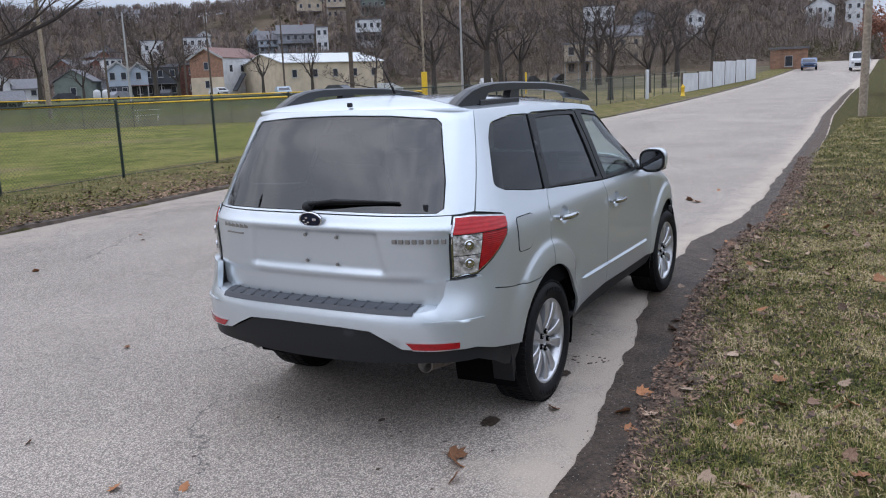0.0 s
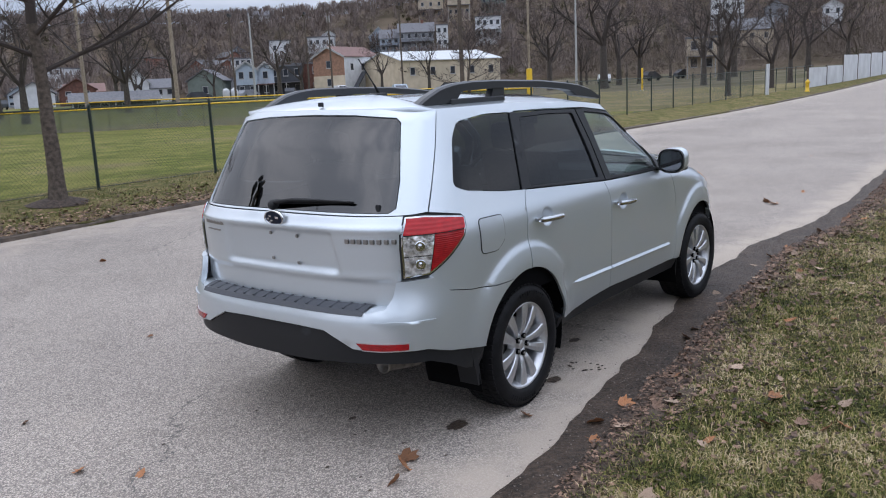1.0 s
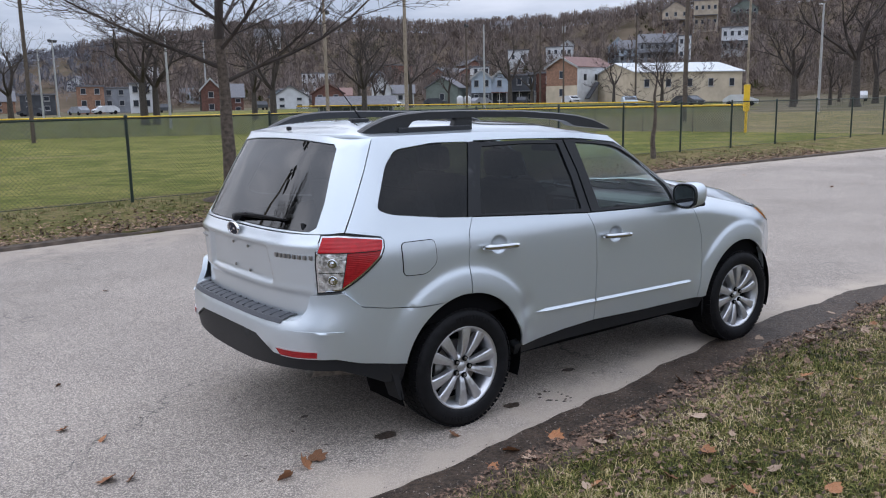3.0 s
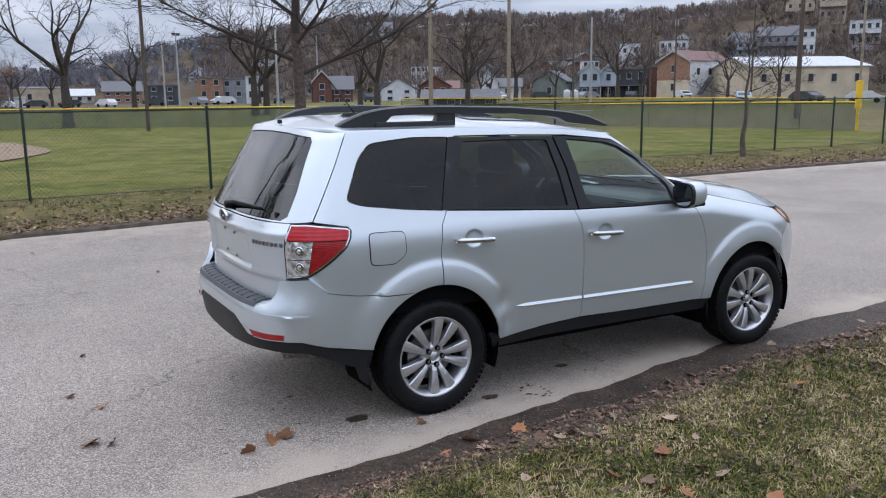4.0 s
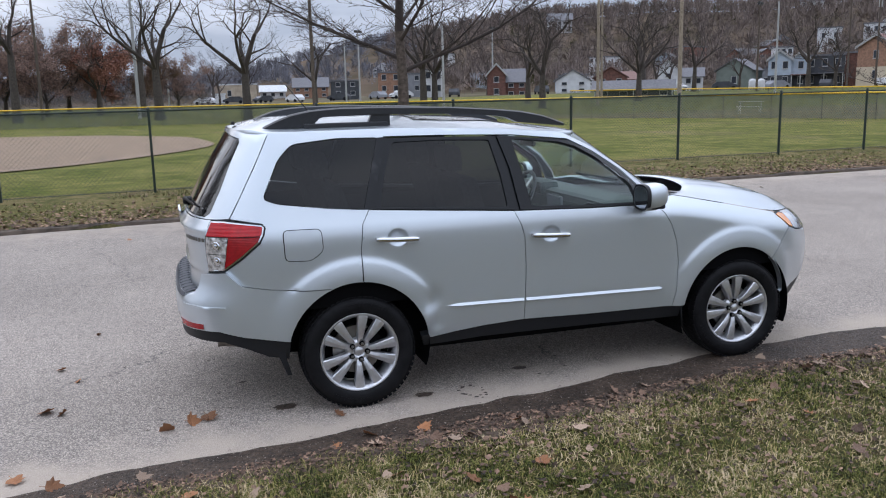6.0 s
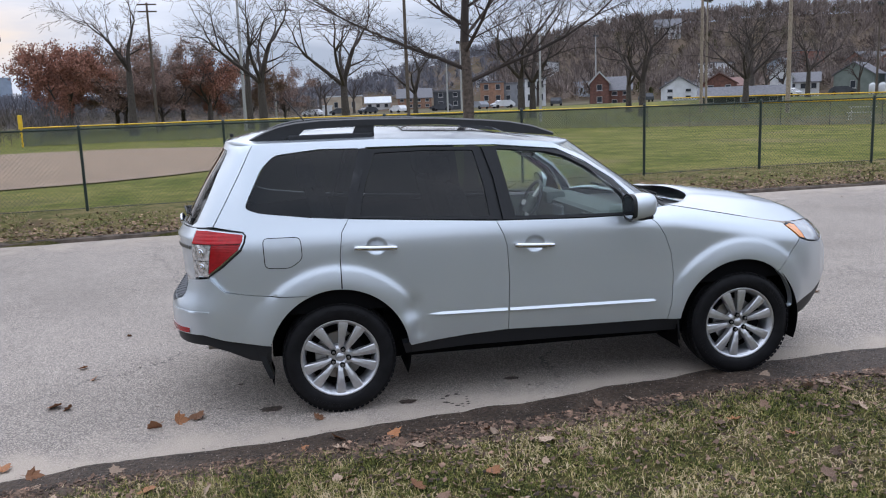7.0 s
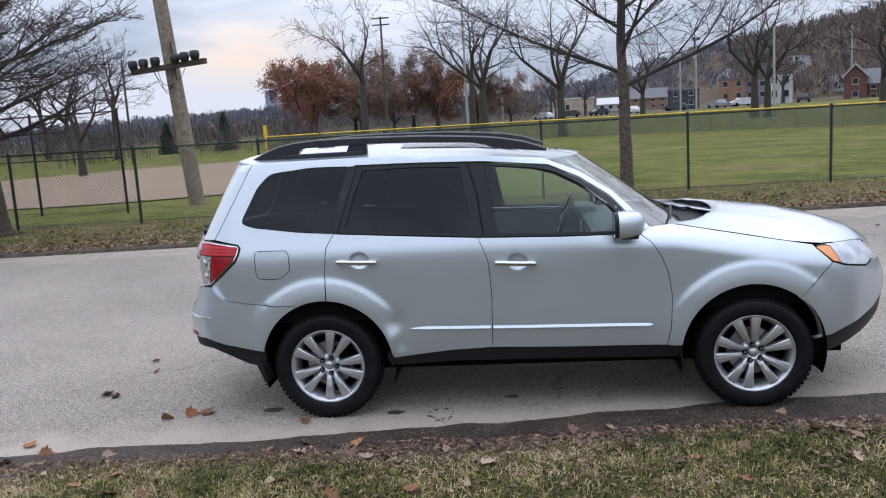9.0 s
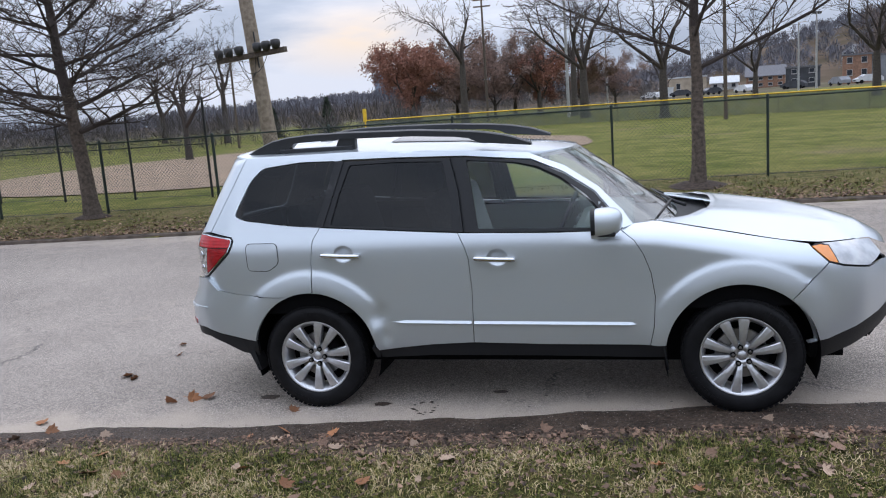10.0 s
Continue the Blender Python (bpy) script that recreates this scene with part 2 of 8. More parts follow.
M_road = road_material()
M_wet = mat("wet_mud", (0.082, 0.057, 0.041), 0.6, spec=0.25, base2=(0.034, 0.024, 0.018), scale=45, bump=1.0, bscale=70, big=0.35)
M_verge = grass_material("verge_turf", (0.045, 0.05, 0.014), (0.13, 0.095, 0.045), (0.06, 0.042, 0.028), 6.0)
M_bank = grass_material("bank_turf", (0.105, 0.11, 0.032), (0.23, 0.165, 0.085), (0.115, 0.075, 0.048), 2.2)
M_field = grass_material("field_turf", (0.105, 0.125, 0.022), (0.215, 0.18, 0.06), (0.19, 0.145, 0.08), 0.45)
M_straw = grass_material("dead_turf", (0.15, 0.135, 0.055), (0.23, 0.175, 0.1), (0.17, 0.13, 0.09), 0.3)
M_mulch = mat('bark_mulch', (0.06, 0.042, 0.032), 0.95, var=0.4, scale=25, bump=0.8, bscale=60)
M_litter = mat("leaf_litter", (0.11, 0.075, 0.052), 0.9, base2=(0.05, 0.034, 0.025), scale=30, bump=0.8, bscale=70)
M_hill = mat("wooded_slope", (0.14, 0.105, 0.08), 1.0, base2=(0.085, 0.07, 0.05), scale=0.05, spec=0.0, big=0.3)
M_yard = mat("trodden_yards", (0.17, 0.145, 0.11), 1.0, base2=(0.1, 0.095, 0.06), scale=0.12, spec=0.0)
M_dirt = mat("infield_dirt", (0.25, 0.175, 0.115), 0.95, var=0.15, scale=2.0, bump=0.3)
M_kerb = mat("kerb_stone", (0.1, 0.077, 0.06), 0.9, var=0.35, scale=6, bump=0.6, bscale=25)
M_concrete = mat("concrete", (0.42, 0.4, 0.37), 0.9, var=0.1, scale=3, bump=0.2)
M_blade = blade_material("grass_blades", [(0.0, (0.028, 0.034, 0.011)), (0.28, (0.08, 0.092, 0.02)), (0.55, (0.17, 0.175, 0.045)), (0.74, (0.31, 0.245, 0.1)), (0.88, (0.45, 0.34, 0.19)), (1.0, (0.52, 0.41, 0.26))])
M_fence = mat("green_coated_steel", (0.012, 0.026, 0.02), 0.5, var=0.2)
M_blackfence = mat("black_coated_steel", (0.015, 0.016, 0.017), 0.5, var=0.2)
M_yellow = mat("yellow_plastic", (0.72, 0.45, 0.03), 0.55, var=0.1, scale=3)
M_bark = mat("grey_bark", (0.135, 0.105, 0.083), 0.95, base2=(0.06, 0.047, 0.038), scale=18, bump=0.9, bscale=45)
M_farbark = mat("dark_park_bark", (0.08, 0.066, 0.056), 0.95, base2=(0.04, 0.033, 0.028), scale=9, bump=0.6, bscale=20)
M_twig = mat("dark_twigs", (0.05, 0.039, 0.034), 0.95, island=0.3)
M_farwood = mat("far_bare_wood", (0.175, 0.142, 0.128), 1.0, island=0.4, spec=0.0)
# bare wood with the haze of distance mixed into its colour
M_hazewood = mat("haze_grey_wood", (0.155, 0.155, 0.175), 1.0, island=0.35, spec=0.0)
M_polewood = mat("weathered_pole_wood", (0.33, 0.27, 0.21), 0.9, base2=(0.2, 0.16, 0.12), scale=10, bump=0.4)
M_polemetal = mat("galvanised_steel", (0.38, 0.38, 0.38), 0.5, metal=0.5, var=0.1)
M_darkmetal = mat("dark_lamp_metal", (0.03, 0.03, 0.032), 0.5)
M_rust = mat("russet_leaves", (0.24, 0.105, 0.072), 0.9, island=0.5)
M_brown = mat("dull_brown_leaves", (0.19, 0.118, 0.092), 0.9, island=0.45)
M_ever = mat("evergreen_needles", (0.02, 0.035, 0.018), 0.95, island=0.4)
M_leaf = mat("dry_leaf", (0.36, 0.15, 0.06), 0.75, base2=(0.22, 0.1, 0.05), scale=22, objvar=0.45, bump=0.4)
M_leafpale = mat("pale_dry_leaf", (0.45, 0.33, 0.24), 0.8, base2=(0.3, 0.2, 0.14), scale=25, objvar=0.3, bump=0.4)

# car
M_paint = mat("silver_paint", (0.56, 0.612, 0.65), 0.36, metal=0.66, coat=1.0, var=0.02, scale=900)
M_black = mat("black_trim_plastic", (0.013, 0.014, 0.016), 0.5, spec=0.3, bump=0.05, bscale=300)
M_pad = mat("grey_step_pad", (0.05, 0.055, 0.065), 0.55, bump=0.08, bscale=300)
M_rubber = mat("tyre_rubber", (0.008, 0.008, 0.009), 0.6, spec=0.15, var=0.25, scale=20, bump=0.1, bscale=120)
M_alloy = mat("alloy_wheel", (0.58, 0.59, 0.61), 0.34, metal=0.8, coat=0.3, var=0.04, scale=60)
M_mirror = mat("mirror_glass", (0.3, 0.31, 0.33), 0.03, metal=1.0)
M_chrome = mat("chrome", (0.62, 0.63, 0.65), 0.1, metal=1.0)
# near-black standing in for shade in recesses and under the car; joints too
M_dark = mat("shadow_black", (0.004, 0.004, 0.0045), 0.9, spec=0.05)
M_steel = mat("brake_steel", (0.3, 0.29, 0.28), 0.4, metal=0.9)
M_redlens = mat("red_lens", (0.5, 0.01, 0.014), 0.15, coat=0.4, spec=0.3, base2=(0.4, 0.008, 0.012), scale=30)
M_darkred = mat("dark_red_lens", (0.36, 0.008, 0.012), 0.15, coat=0.4, spec=0.3, base2=(0.26, 0.006, 0.009), scale=40)
for lens, bands in ((M_redlens, 16.0), (M_darkred, 34.0)):
    nt = lens.node_tree
    tc = nt.nodes.new("ShaderNodeTexCoord")
    wave = nt.nodes.new("ShaderNodeTexWave")
    wave.bands_direction = "Z"
    wave.inputs["Scale"].default_value, wave.inputs["Distortion"].default_value = bands, 0.4
    rib = nt.nodes.new("ShaderNodeBump")
    rib.inputs["Strength"].default_value, rib.inputs["Distance"].default_value = 0.22, 0.004
    nt.links.new(tc.outputs["Object"], wave.inputs["Vector"])
    nt.links.new(wave.outputs["Fac"], rib.inputs["Height"])
    nt.links.new(rib.outputs["Normal"], nt.nodes["Principled BSDF"].inputs["Normal"])
M_clearlens = mat("clear_lens", (0.75, 0.74, 0.72), 0.1, metal=0.6, coat=1.0, base2=(0.2, 0.19, 0.18), scale=38, bump=0.7, bscale=45)
M_amber = mat("amber_lens", (0.75, 0.24, 0.03), 0.15, coat=1.0)
M_cabin = mat("grey_cabin_trim", (0.12, 0.138, 0.138), 0.75, var=0.1, scale=20)
M_seat = mat("dark_seat_cloth", (0.28, 0.29, 0.295), 0.9, var=0.15, scale=60)
M_glass = tinted("clear_side_glass", (0.88, 0.98, 0.95), 0.92)
M_screenglass = tinted("windscreen_glass", (0.86, 0.97, 0.93), 0.85, gloss=0.22)
M_tint = tinted("dark_tinted_glass", (0.85, 0.95, 1.0), 0.075, gloss=0.035)
M_rear = tinted("dark_rear_glass", (0.9, 0.95, 1.0), 0.04, gloss=0.1)
M_roofglass = mat("dark_roof_glass", (0.03, 0.035, 0.04), 0.06, spec=0.6)
M_badge = mat("badge_blue", (0.008, 0.011, 0.026), 0.4, spec=0.2)
M_screen = mat("screen_glass", (0.25, 0.28, 0.3), 0.15)


# ---- mesh helpers ----
def mesh_ob(name, verts, faces, material, parent=None, label="", smooth=False):
    me = bpy.data.meshes.new(name)
    me.from_pydata([tuple(v) for v in verts], [], [tuple(f) for f in faces])
    me.materials.append(material)
    if smooth:
        me.polygons.foreach_set("use_smooth", [True] * len(me.polygons))
    ob = new(name, me)
    ob.parent = parent
    return tagged(ob, label)


def part(name, bm, material, parent=None, label="", smooth=False):
    me = bpy.data.meshes.new(name)
    bm.normal_update()
    bm.to_mesh(me)
    bm.free()
    me.materials.append(material)
    if smooth:
        me.polygons.foreach_set("use_smooth", [True] * len(me.polygons))
    ob = new(name, me)
    ob.parent = parent
    return tagged(ob, label)


def box(x0, x1, y0, y1, z0, z1, bevel=0.0, bm=None, m=None):
    bm = bm or bmesh.new()
    t = Matrix.LocRotScale(((x0 + x1) / 2, (y0 + y1) / 2, (z0 + z1) / 2), None, (abs(x1 - x0), abs(y1 - y0), abs(z1 - z0)))
    made = bmesh.ops.create_cube(bm, size=1.0, matrix=(m or Matrix()) @ t)
    if bevel:
        edges = {e for v in made["verts"] for e in v.link_edges}
        bmesh.ops.bevel(bm, geom=list(edges), offset=bevel, segments=2, affect="EDGES", profile=0.6)
    return bm


def tube(segments, sides=6):
    """Verts and faces of tapered tubes, one for each (p0, p1, r0, r1)."""
    verts, faces = [], []
    for p0, p1, r0, r1 in segments:
        d = (p1 - p0).normalized() if (p1 - p0).length > 1e-6 else Vector((0, 0, 1))
        a = d.orthogonal().normalized()
        b = d.cross(a)
        n = sides if max(r0, r1) > 0.03 else (4 if max(r0, r1) > 0.012 else 3)
        k = len(verts)
        for p, r in ((p0, r0), (p1, r1)):
            for i in range(n):
                w = 2 * math.pi * i / n
                verts.append(p + a * (r * math.cos(w)) + b * (r * math.sin(w)))
        for i in range(n):
            j = (i + 1) % n
            faces.append((k + i, k + j, k + n + j, k + n + i))
    return verts, faces


def lathe(profile, n=48, axis="y", close=False):
    """Verts and faces of a profile of (radius, offset) turned about an axis."""
    verts, faces = [], []
    for r, o in profile:
        for i in range(n):
            w = 2 * math.pi * i / n
            c, s = r * math.cos(w), r * math.sin(w)
            verts.append((c, o, s) if axis == "y" else (c, s, o))
    rows = len(profile)
    for k in range(rows if close else rows - 1):
        k2 = (k + 1) % rows
        for i in range(n):
            j = (i + 1) % n
            faces.append((k * n + i, k * n + j, k2 * n + j, k2 * n + i))
    return verts, faces


def thing(name, label, category, group="", at=(0, 0, 0), rz=0.0, kind=""):
    ob = new(name)
    ob.matrix_basis = pose(*at, 0, 0, rz)
    return tagged(ob, label, category, group, kind)


def lerp_table(table, v):
    return float(np.interp(v, [a for a, _ in table], [b for _, b in table]))


# ---- ground ----
KERB = [(-500, -40), (-30, 4.8), (-9, 6.75), (-3, 7.3), (3, 7.95), (8, 8.35), (14, 8.55), (33, 8.7), (60, 9.4), (92, 10.0), (130, 10.5), (500, 14)]
NEAR = [(-500, -48), (-30, -3.6), (-1.6, -1.36), (-0.5, -1.24), (0.6, -1.09), (1.9, -0.86), (2.9, -0.73), (4.7, -0.62), (6.2, -0.86), (8.5, -0.84), (13.3, -0.65), (21, -0.37), (30, 0.12), (48, 0.6), (92, 1.2), (130, 1.6), (500, 5)]
MUD = [(-30, 0.2), (-3, 0.2), (-0.5, 0.24), (0.8, 0.33), (3.6, 0.44), (5.8, 0.36), (8.5, 0.26), (10.8, 0.2), (20, 0.14), (60, 0.1)]
FENCE = [(-60, 5.0), (-25, 7.9), (-6.1, 9.45), (-1.4, 9.95), (4.4, 10.45), (9.7, 10.75), (15, 11.0), (23, 11.2), (40, 11.6), (60, 12.2), (92, 13.0)]
RIDGE = [(-180, 5.0), (-60, 4.5), (-8, 3.0), (1, 3.3), (6, 5.2), (20, 6.2), (31, 6.5), (38, 6.3), (46, 5.6), (51, 5.5), (57, 5.7), (63, 5.6), (66, 5.6), (72, 4.7), (78, 3.9), (84, 2.5), (90, 1.9), (96, 1.6), (104, 1.75), (111, 1.75), (120, 1.15), (130, 0.8), (150, 2.5), (180, 5.0)]


def road_z(x):
    u = max(0.0, x - 25)
    return 0.0002 * u * u if u < 100 else 2.0 + 0.04 * (u - 100) * math.exp(-max(0, u - 100) / 60)


def sstep(a, b, v):
    v = min(1.0, max(0.0, (v - a) / (b - a)))
    return v * v * (3 - 2 * v)


def hill_z(x, y):
    r, a = math.hypot(x, y), math.degrees(math.atan2(y, x))
    top = 3.0 + math.tan(radians(lerp_table(RIDGE, a))) * 400 - 9.0
    rough = 2.0 * noise.noise(Vector((x * 0.02, y * 0.02, 0)))
    return top * sstep(185, 400, r) + rough * sstep(190, 260, r)


def field_rise(x, d):
    """The ball field is nearly level; the park beyond it climbs to the street."""
    flat = -0.004
    a = flat * max(0.0, min(d - 2.4, 40))
    return a + (0.9 * (1 - 0.3 * sstep(60, 140, x)) * (0.25 + 0.75 * sstep(0, 70, x)) - flat * 40) * sstep(34, 95, d)


def ground_z(x, y):
    k, n = lerp_table(KERB, x), lerp_table(NEAR, x)
    base = road_z(x) * math.exp(-max(0.0, max(y - k, n - y)) / 40)
    if n < y < k:
        return base - 0.08
    if y <= n:
        return base + 0.035 * sstep(0, 0.7, n - y) + 0.03 * sstep(1, 5, n - y) - 0.02 + max(0, hill_z(x, y))
    d = y - k
    rise = 0.05 + 0.15 * sstep(0.1, 1.8, d) + field_rise(x, d)
    return base + rise + max(0, hill_z(x, y))


def spaced(stops):
    out = []
    for a, b, n in stops:
        out += list(np.linspace(a, b, n, endpoint=False))
    return out + [stops[-1][1]]


def build_ground():
    xs = spaced([(-700, -120, 16), (-120, -30, 14), (-30, -6, 16), (-6, 12, 40), (12, 40, 26), (40, 140, 30), (140, 500, 36), (500, 700, 5)])
    ys = spaced([(-700, -60, 12), (-60, -8, 12), (-8, -2.0, 12), (-2.0, 0.2, 14), (0.2, 6.5, 4), (6.5, 12, 30), (12, 40, 20), (40, 140, 25), (140, 500, 36), (500, 700, 5)])
    verts = [(x, y, ground_z(x, y)) for x in xs for y in ys]
    ny = len(ys)
    faces = [(i * ny + j, (i + 1) * ny + j, (i + 1) * ny + j + 1, i * ny + j + 1) for i in range(len(xs) - 1) for j in range(ny - 1)]
    ob = mesh_ob("ground", verts, faces, M_verge, smooth=True)
    ob.data.materials.append(M_bank)
    ob.data.materials.append(M_field)
    ob.data.materials.append(M_hill)
    ob.data.materials.append(M_straw)
    ob.data.materials.append(M_yard)
    idx = []
    for f in ob.data.polygons:
        c = f.center
        d = c.y - lerp_table(KERB, c.x)
        if math.hypot(c.x, c.y) > 200:
            idx.append(3)
        elif d > 3.2 and (math.hypot(c.x, c.y) > 142 or (c.x > 70 and c.y < 0.62 * c.x)):
            idx.append(5)
        else:
            dead = math.hypot(c.x + 9, c.y - 14) > 40.5 and c.x > 22 and d > 3.2 and c.y < 48
            idx.append(4 if dead else (0 if d < 0 else (1 if d < 3.2 else 2)))
    ob.data.polygons.foreach_set("material_index", idx)
    tagged(ob, "patchy winter grass with bare earth and leaf litter", "ground", kind="structure")


build_ground()


def strip(name, xs, lo, hi, zf, material, ny=2, label="", category=""):
    """A sheet along x between two edges."""
    verts, faces = [], []
    for x in xs:
        a, b = lo(x), hi(x)
        for j in range(ny):
            y = a + (b - a) * j / (ny - 1)
            verts.append((x, y, zf(x, y)))
    for i in range(len(xs) - 1):
        for j in range(ny - 1):
            faces.append((i * ny + j, (i + 1) * ny + j, (i + 1) * ny + j + 1, i * ny + j + 1))
    return tagged(mesh_ob(name, verts, faces, material, smooth=True), label, category, kind="structure")


def near_edge(x):
    w = noise.noise(Vector((x * 1.3, 3.1, 0))) * 0.07 + noise.noise(Vector((x * 5.0, 7.7, 0))) * 0.025 + noise.noise(Vector((x * 19.0, 1.7, 0))) * 0.008
    return lerp_table(NEAR, x) + w


def grass_edge(x):
    w = noise.noise(Vector((x * 0.9, 13.1, 0))) * 0.06 + noise.noise(Vector((x * 4.0, 17.7, 0))) * 0.04
    return lerp_table(NEAR, x) - lerp_table(MUD, x) + w


road_xs = spaced([(-400, -30, 15), (-30, -4, 20), (-4, 14, 60), (14, 150, 60), (150, 450, 12)])


def build_road():
    offs = [-0.5, 0.0, 0.08, 0.16, 0.26, 0.38, 0.55, 0.8, 1.5]
    verts, silt = [], []
    n = len(offs) + 3
    for x in road_xs:
        a, c = lerp_table(NEAR, x), lerp_table(KERB, x)
        ys = [a + o for o in offs] + [a + 1.5 + (c - a - 1.5) * t for t in (0.4, 0.8, 1.0)]
        for k, y in enumerate(ys):
            verts.append((x, y, road_z(x)))
            silt.append(max(0.0, 1 - max(0.0, y - a) / 0.5) if k < 9 else (0.7 if k == n - 1 else 0.0))
    faces = [(i * n + j, (i + 1) * n + j, (i + 1) * n + j + 1, i * n + j + 1) for i in range(len(road_xs) - 1) for j in range(n - 1)]
    ob = mesh_ob("road", verts, faces, M_road, smooth=True)
    ob.data.attributes.new("silt", "FLOAT", "POINT").data.foreach_set("value", silt)
    tagged(ob, "pale worn chip-seal asphalt road with cracks", "road", kind="structure")


build_road()
mud_xs = spaced([(-30, -4, 60), (-4, 14, 520), (14, 60, 120)])
strip("pavement", mud_xs, grass_edge, near_edge, lambda x, y: road_z(x) + 0.006, M_wet, 3, "wet dark mud over the edge of the road", "mud")
strip("leaf_litter", mud_xs, lambda x: grass_edge(x) - 0.22 + 0.06 * noise.noise(Vector((x * 6, 0, 5))), lambda x: grass_edge(x) + 0.03 + 0.03 * noise.noise(Vector((x * 14, 0, 9))),
      lambda x, y: road_z(x) + 0.012 + 0.012 * noise.noise(Vector((x * 9, y * 9, 0))), M_litter, 8, "brown leaf litter and dead grass beside the mud", "leaf litter")


def build_kerb():
    xs = spaced([(-60, -12, 20), (-12, 20, 70), (20, 130, 40)])
    verts, faces = [], []
    for x in xs:
        k = lerp_table(KERB, x) + 0.03 * noise.noise(Vector((x * 0.8, 0, 0)))
        h = 0.012 + 0.04 * noise.noise(Vector((x * 1.7, 4, 0)))
        z = road_z(x)
        verts += [(x, k - 0.02, z - 0.05), (x, k, z + 0.035 + h), (x, k + 0.1, z + 0.052 + h), (x, k + 0.16, z - 0.03)]
    for i in range(len(xs) - 1):
        for j in range(3):
            faces.append((i * 4 + j, (i + 1) * 4 + j, (i + 1) * 4 + j + 1, i * 4 + j + 1))
    tagged(mesh_ob("kerb", verts, faces, M_kerb), "low old stone kerb stained with earth", "kerb", kind="structure")


build_kerb()


def build_infield():
    verts, faces = [(-12, 28, ground_z(-12, 28) + 0.03)], []
    n, rings = 72, 6
    for k in range(1, rings + 1):
        for i in range(n):
            w = 2 * math.pi * i / n
            r = (12.3 + 0.5 * noise.noise(Vector((math.cos(w) * 3, math.sin(w) * 3, 0)))) * k / rings
            x, y = -12 + r * math.cos(w), 28 + 1.12 * r * math.sin(w)
            verts.append((x, y, ground_z(x, y) + 0.03))
    for i in range(n):
        faces.append((0, 1 + i, 1 + (i + 1) % n))
        for k in range(rings - 1):
            a, b = 1 + k * n, 1 + (k + 1) * n
            faces.append((a + i, b + i, b + (i + 1) % n, a + (i + 1) % n))
    tagged(mesh_ob("infield", verts, faces, M_dirt, smooth=True), "bare brown dirt infield of a ball field", "infield", kind="structure")


build_infield()


# ---- car body surface ----
HW = [(0.18, 0.76), (0.25, 0.80), (0.32, 0.835), (0.40, 0.852), (0.5, 0.862), (0.6, 0.866), (0.75, 0.868), (0.9, 0.872), (1.0, 0.872), (1.06, 0.866), (1.12, 0.842), (1.3, 0.778), (1.5, 0.705), (1.6, 0.668), (1.66, 0.64)]
XR = [(0.2, -0.80), (0.35, -0.87), (0.6, -0.90), (0.75, -0.905), (0.86, -0.90), (0.93, -0.905), (1.06, -0.915), (1.12, -0.905), (1.16, -0.88), (1.3, -0.80), (1.45, -0.71), (1.55, -0.64), (1.6, -0.61), (1.66, -0.58)]
XB = [(0.2, -0.86), (0.3, -0.92), (0.42, -0.965), (0.55, -0.985), (0.66, -0.985), (0.70, -0.975), (0.72, -0.955), (0.8, -0.915), (0.9, -0.90)]
XF = [(0.18, 3.34), (0.3, 3.48), (0.45, 3.58), (0.6, 3.605), (0.72, 3.60), (0.82, 3.56), (0.9, 3.49), (0.98, 3.36), (1.1, 3.05)]
HOOD_EDGE = [(1.95, 1.14), (2.16, 1.125), (2.25, 1.108), (2.56, 1.045), (2.87, 0.98), (3.05, 0.952), (3.15, 0.945), (3.28, 0.936), (3.38, 0.92), (3.46, 0.88), (3.55, 0.83)]
REAR_C, FRONT_C, ARC = -0.35, 2.6, 0.75
N_REAR, N_BUMPER, N_FRONT, N_SCREEN, SCREEN_A = 3.1, 3.8, 2.25, 2.4, 0.5
WHEELS = [(0.02, 0.335), (2.615, 0.335)]


def soft_table(table, v, reach=0.03):
    """The table's value with its corners rounded."""
    return float(np.mean(np.interp(v + np.linspace(-reach, reach, 7), [a for a, _ in table], [b for _, b in table])))


def screen_x(z):
    return 2.24 - (z - 1.14) * 1.40


def half_width(x, z, green=False):
    w = soft_table(HW, z)
    if not green and x > 1.6:
        d = lerp_table(HOOD_EDGE, x) - z
        w -= 0.10 * (1 - min(1, max(0, d / 0.13))) ** 2 * sstep(1.6, 2.0, x)
    w -= 0.02 * sstep(2.2, 2.7, x)
    return w


def flare(x, z):
    out = 0.0
    for cx, cz in WHEELS:
        d = math.hypot(x - cx, (z - cz) * 0.98)
        out = max(out, (0.020 * (1 - sstep(0.43, 0.59, d)) + 0.009 * (1 - sstep(0.528, 0.552, d)) * sstep(0.56, 0.76, z)) * sstep(0.3, 0.42, z))
    return out


def centre_front(z, green):
    return screen_x(z) - SCREEN_A if green else FRONT_C


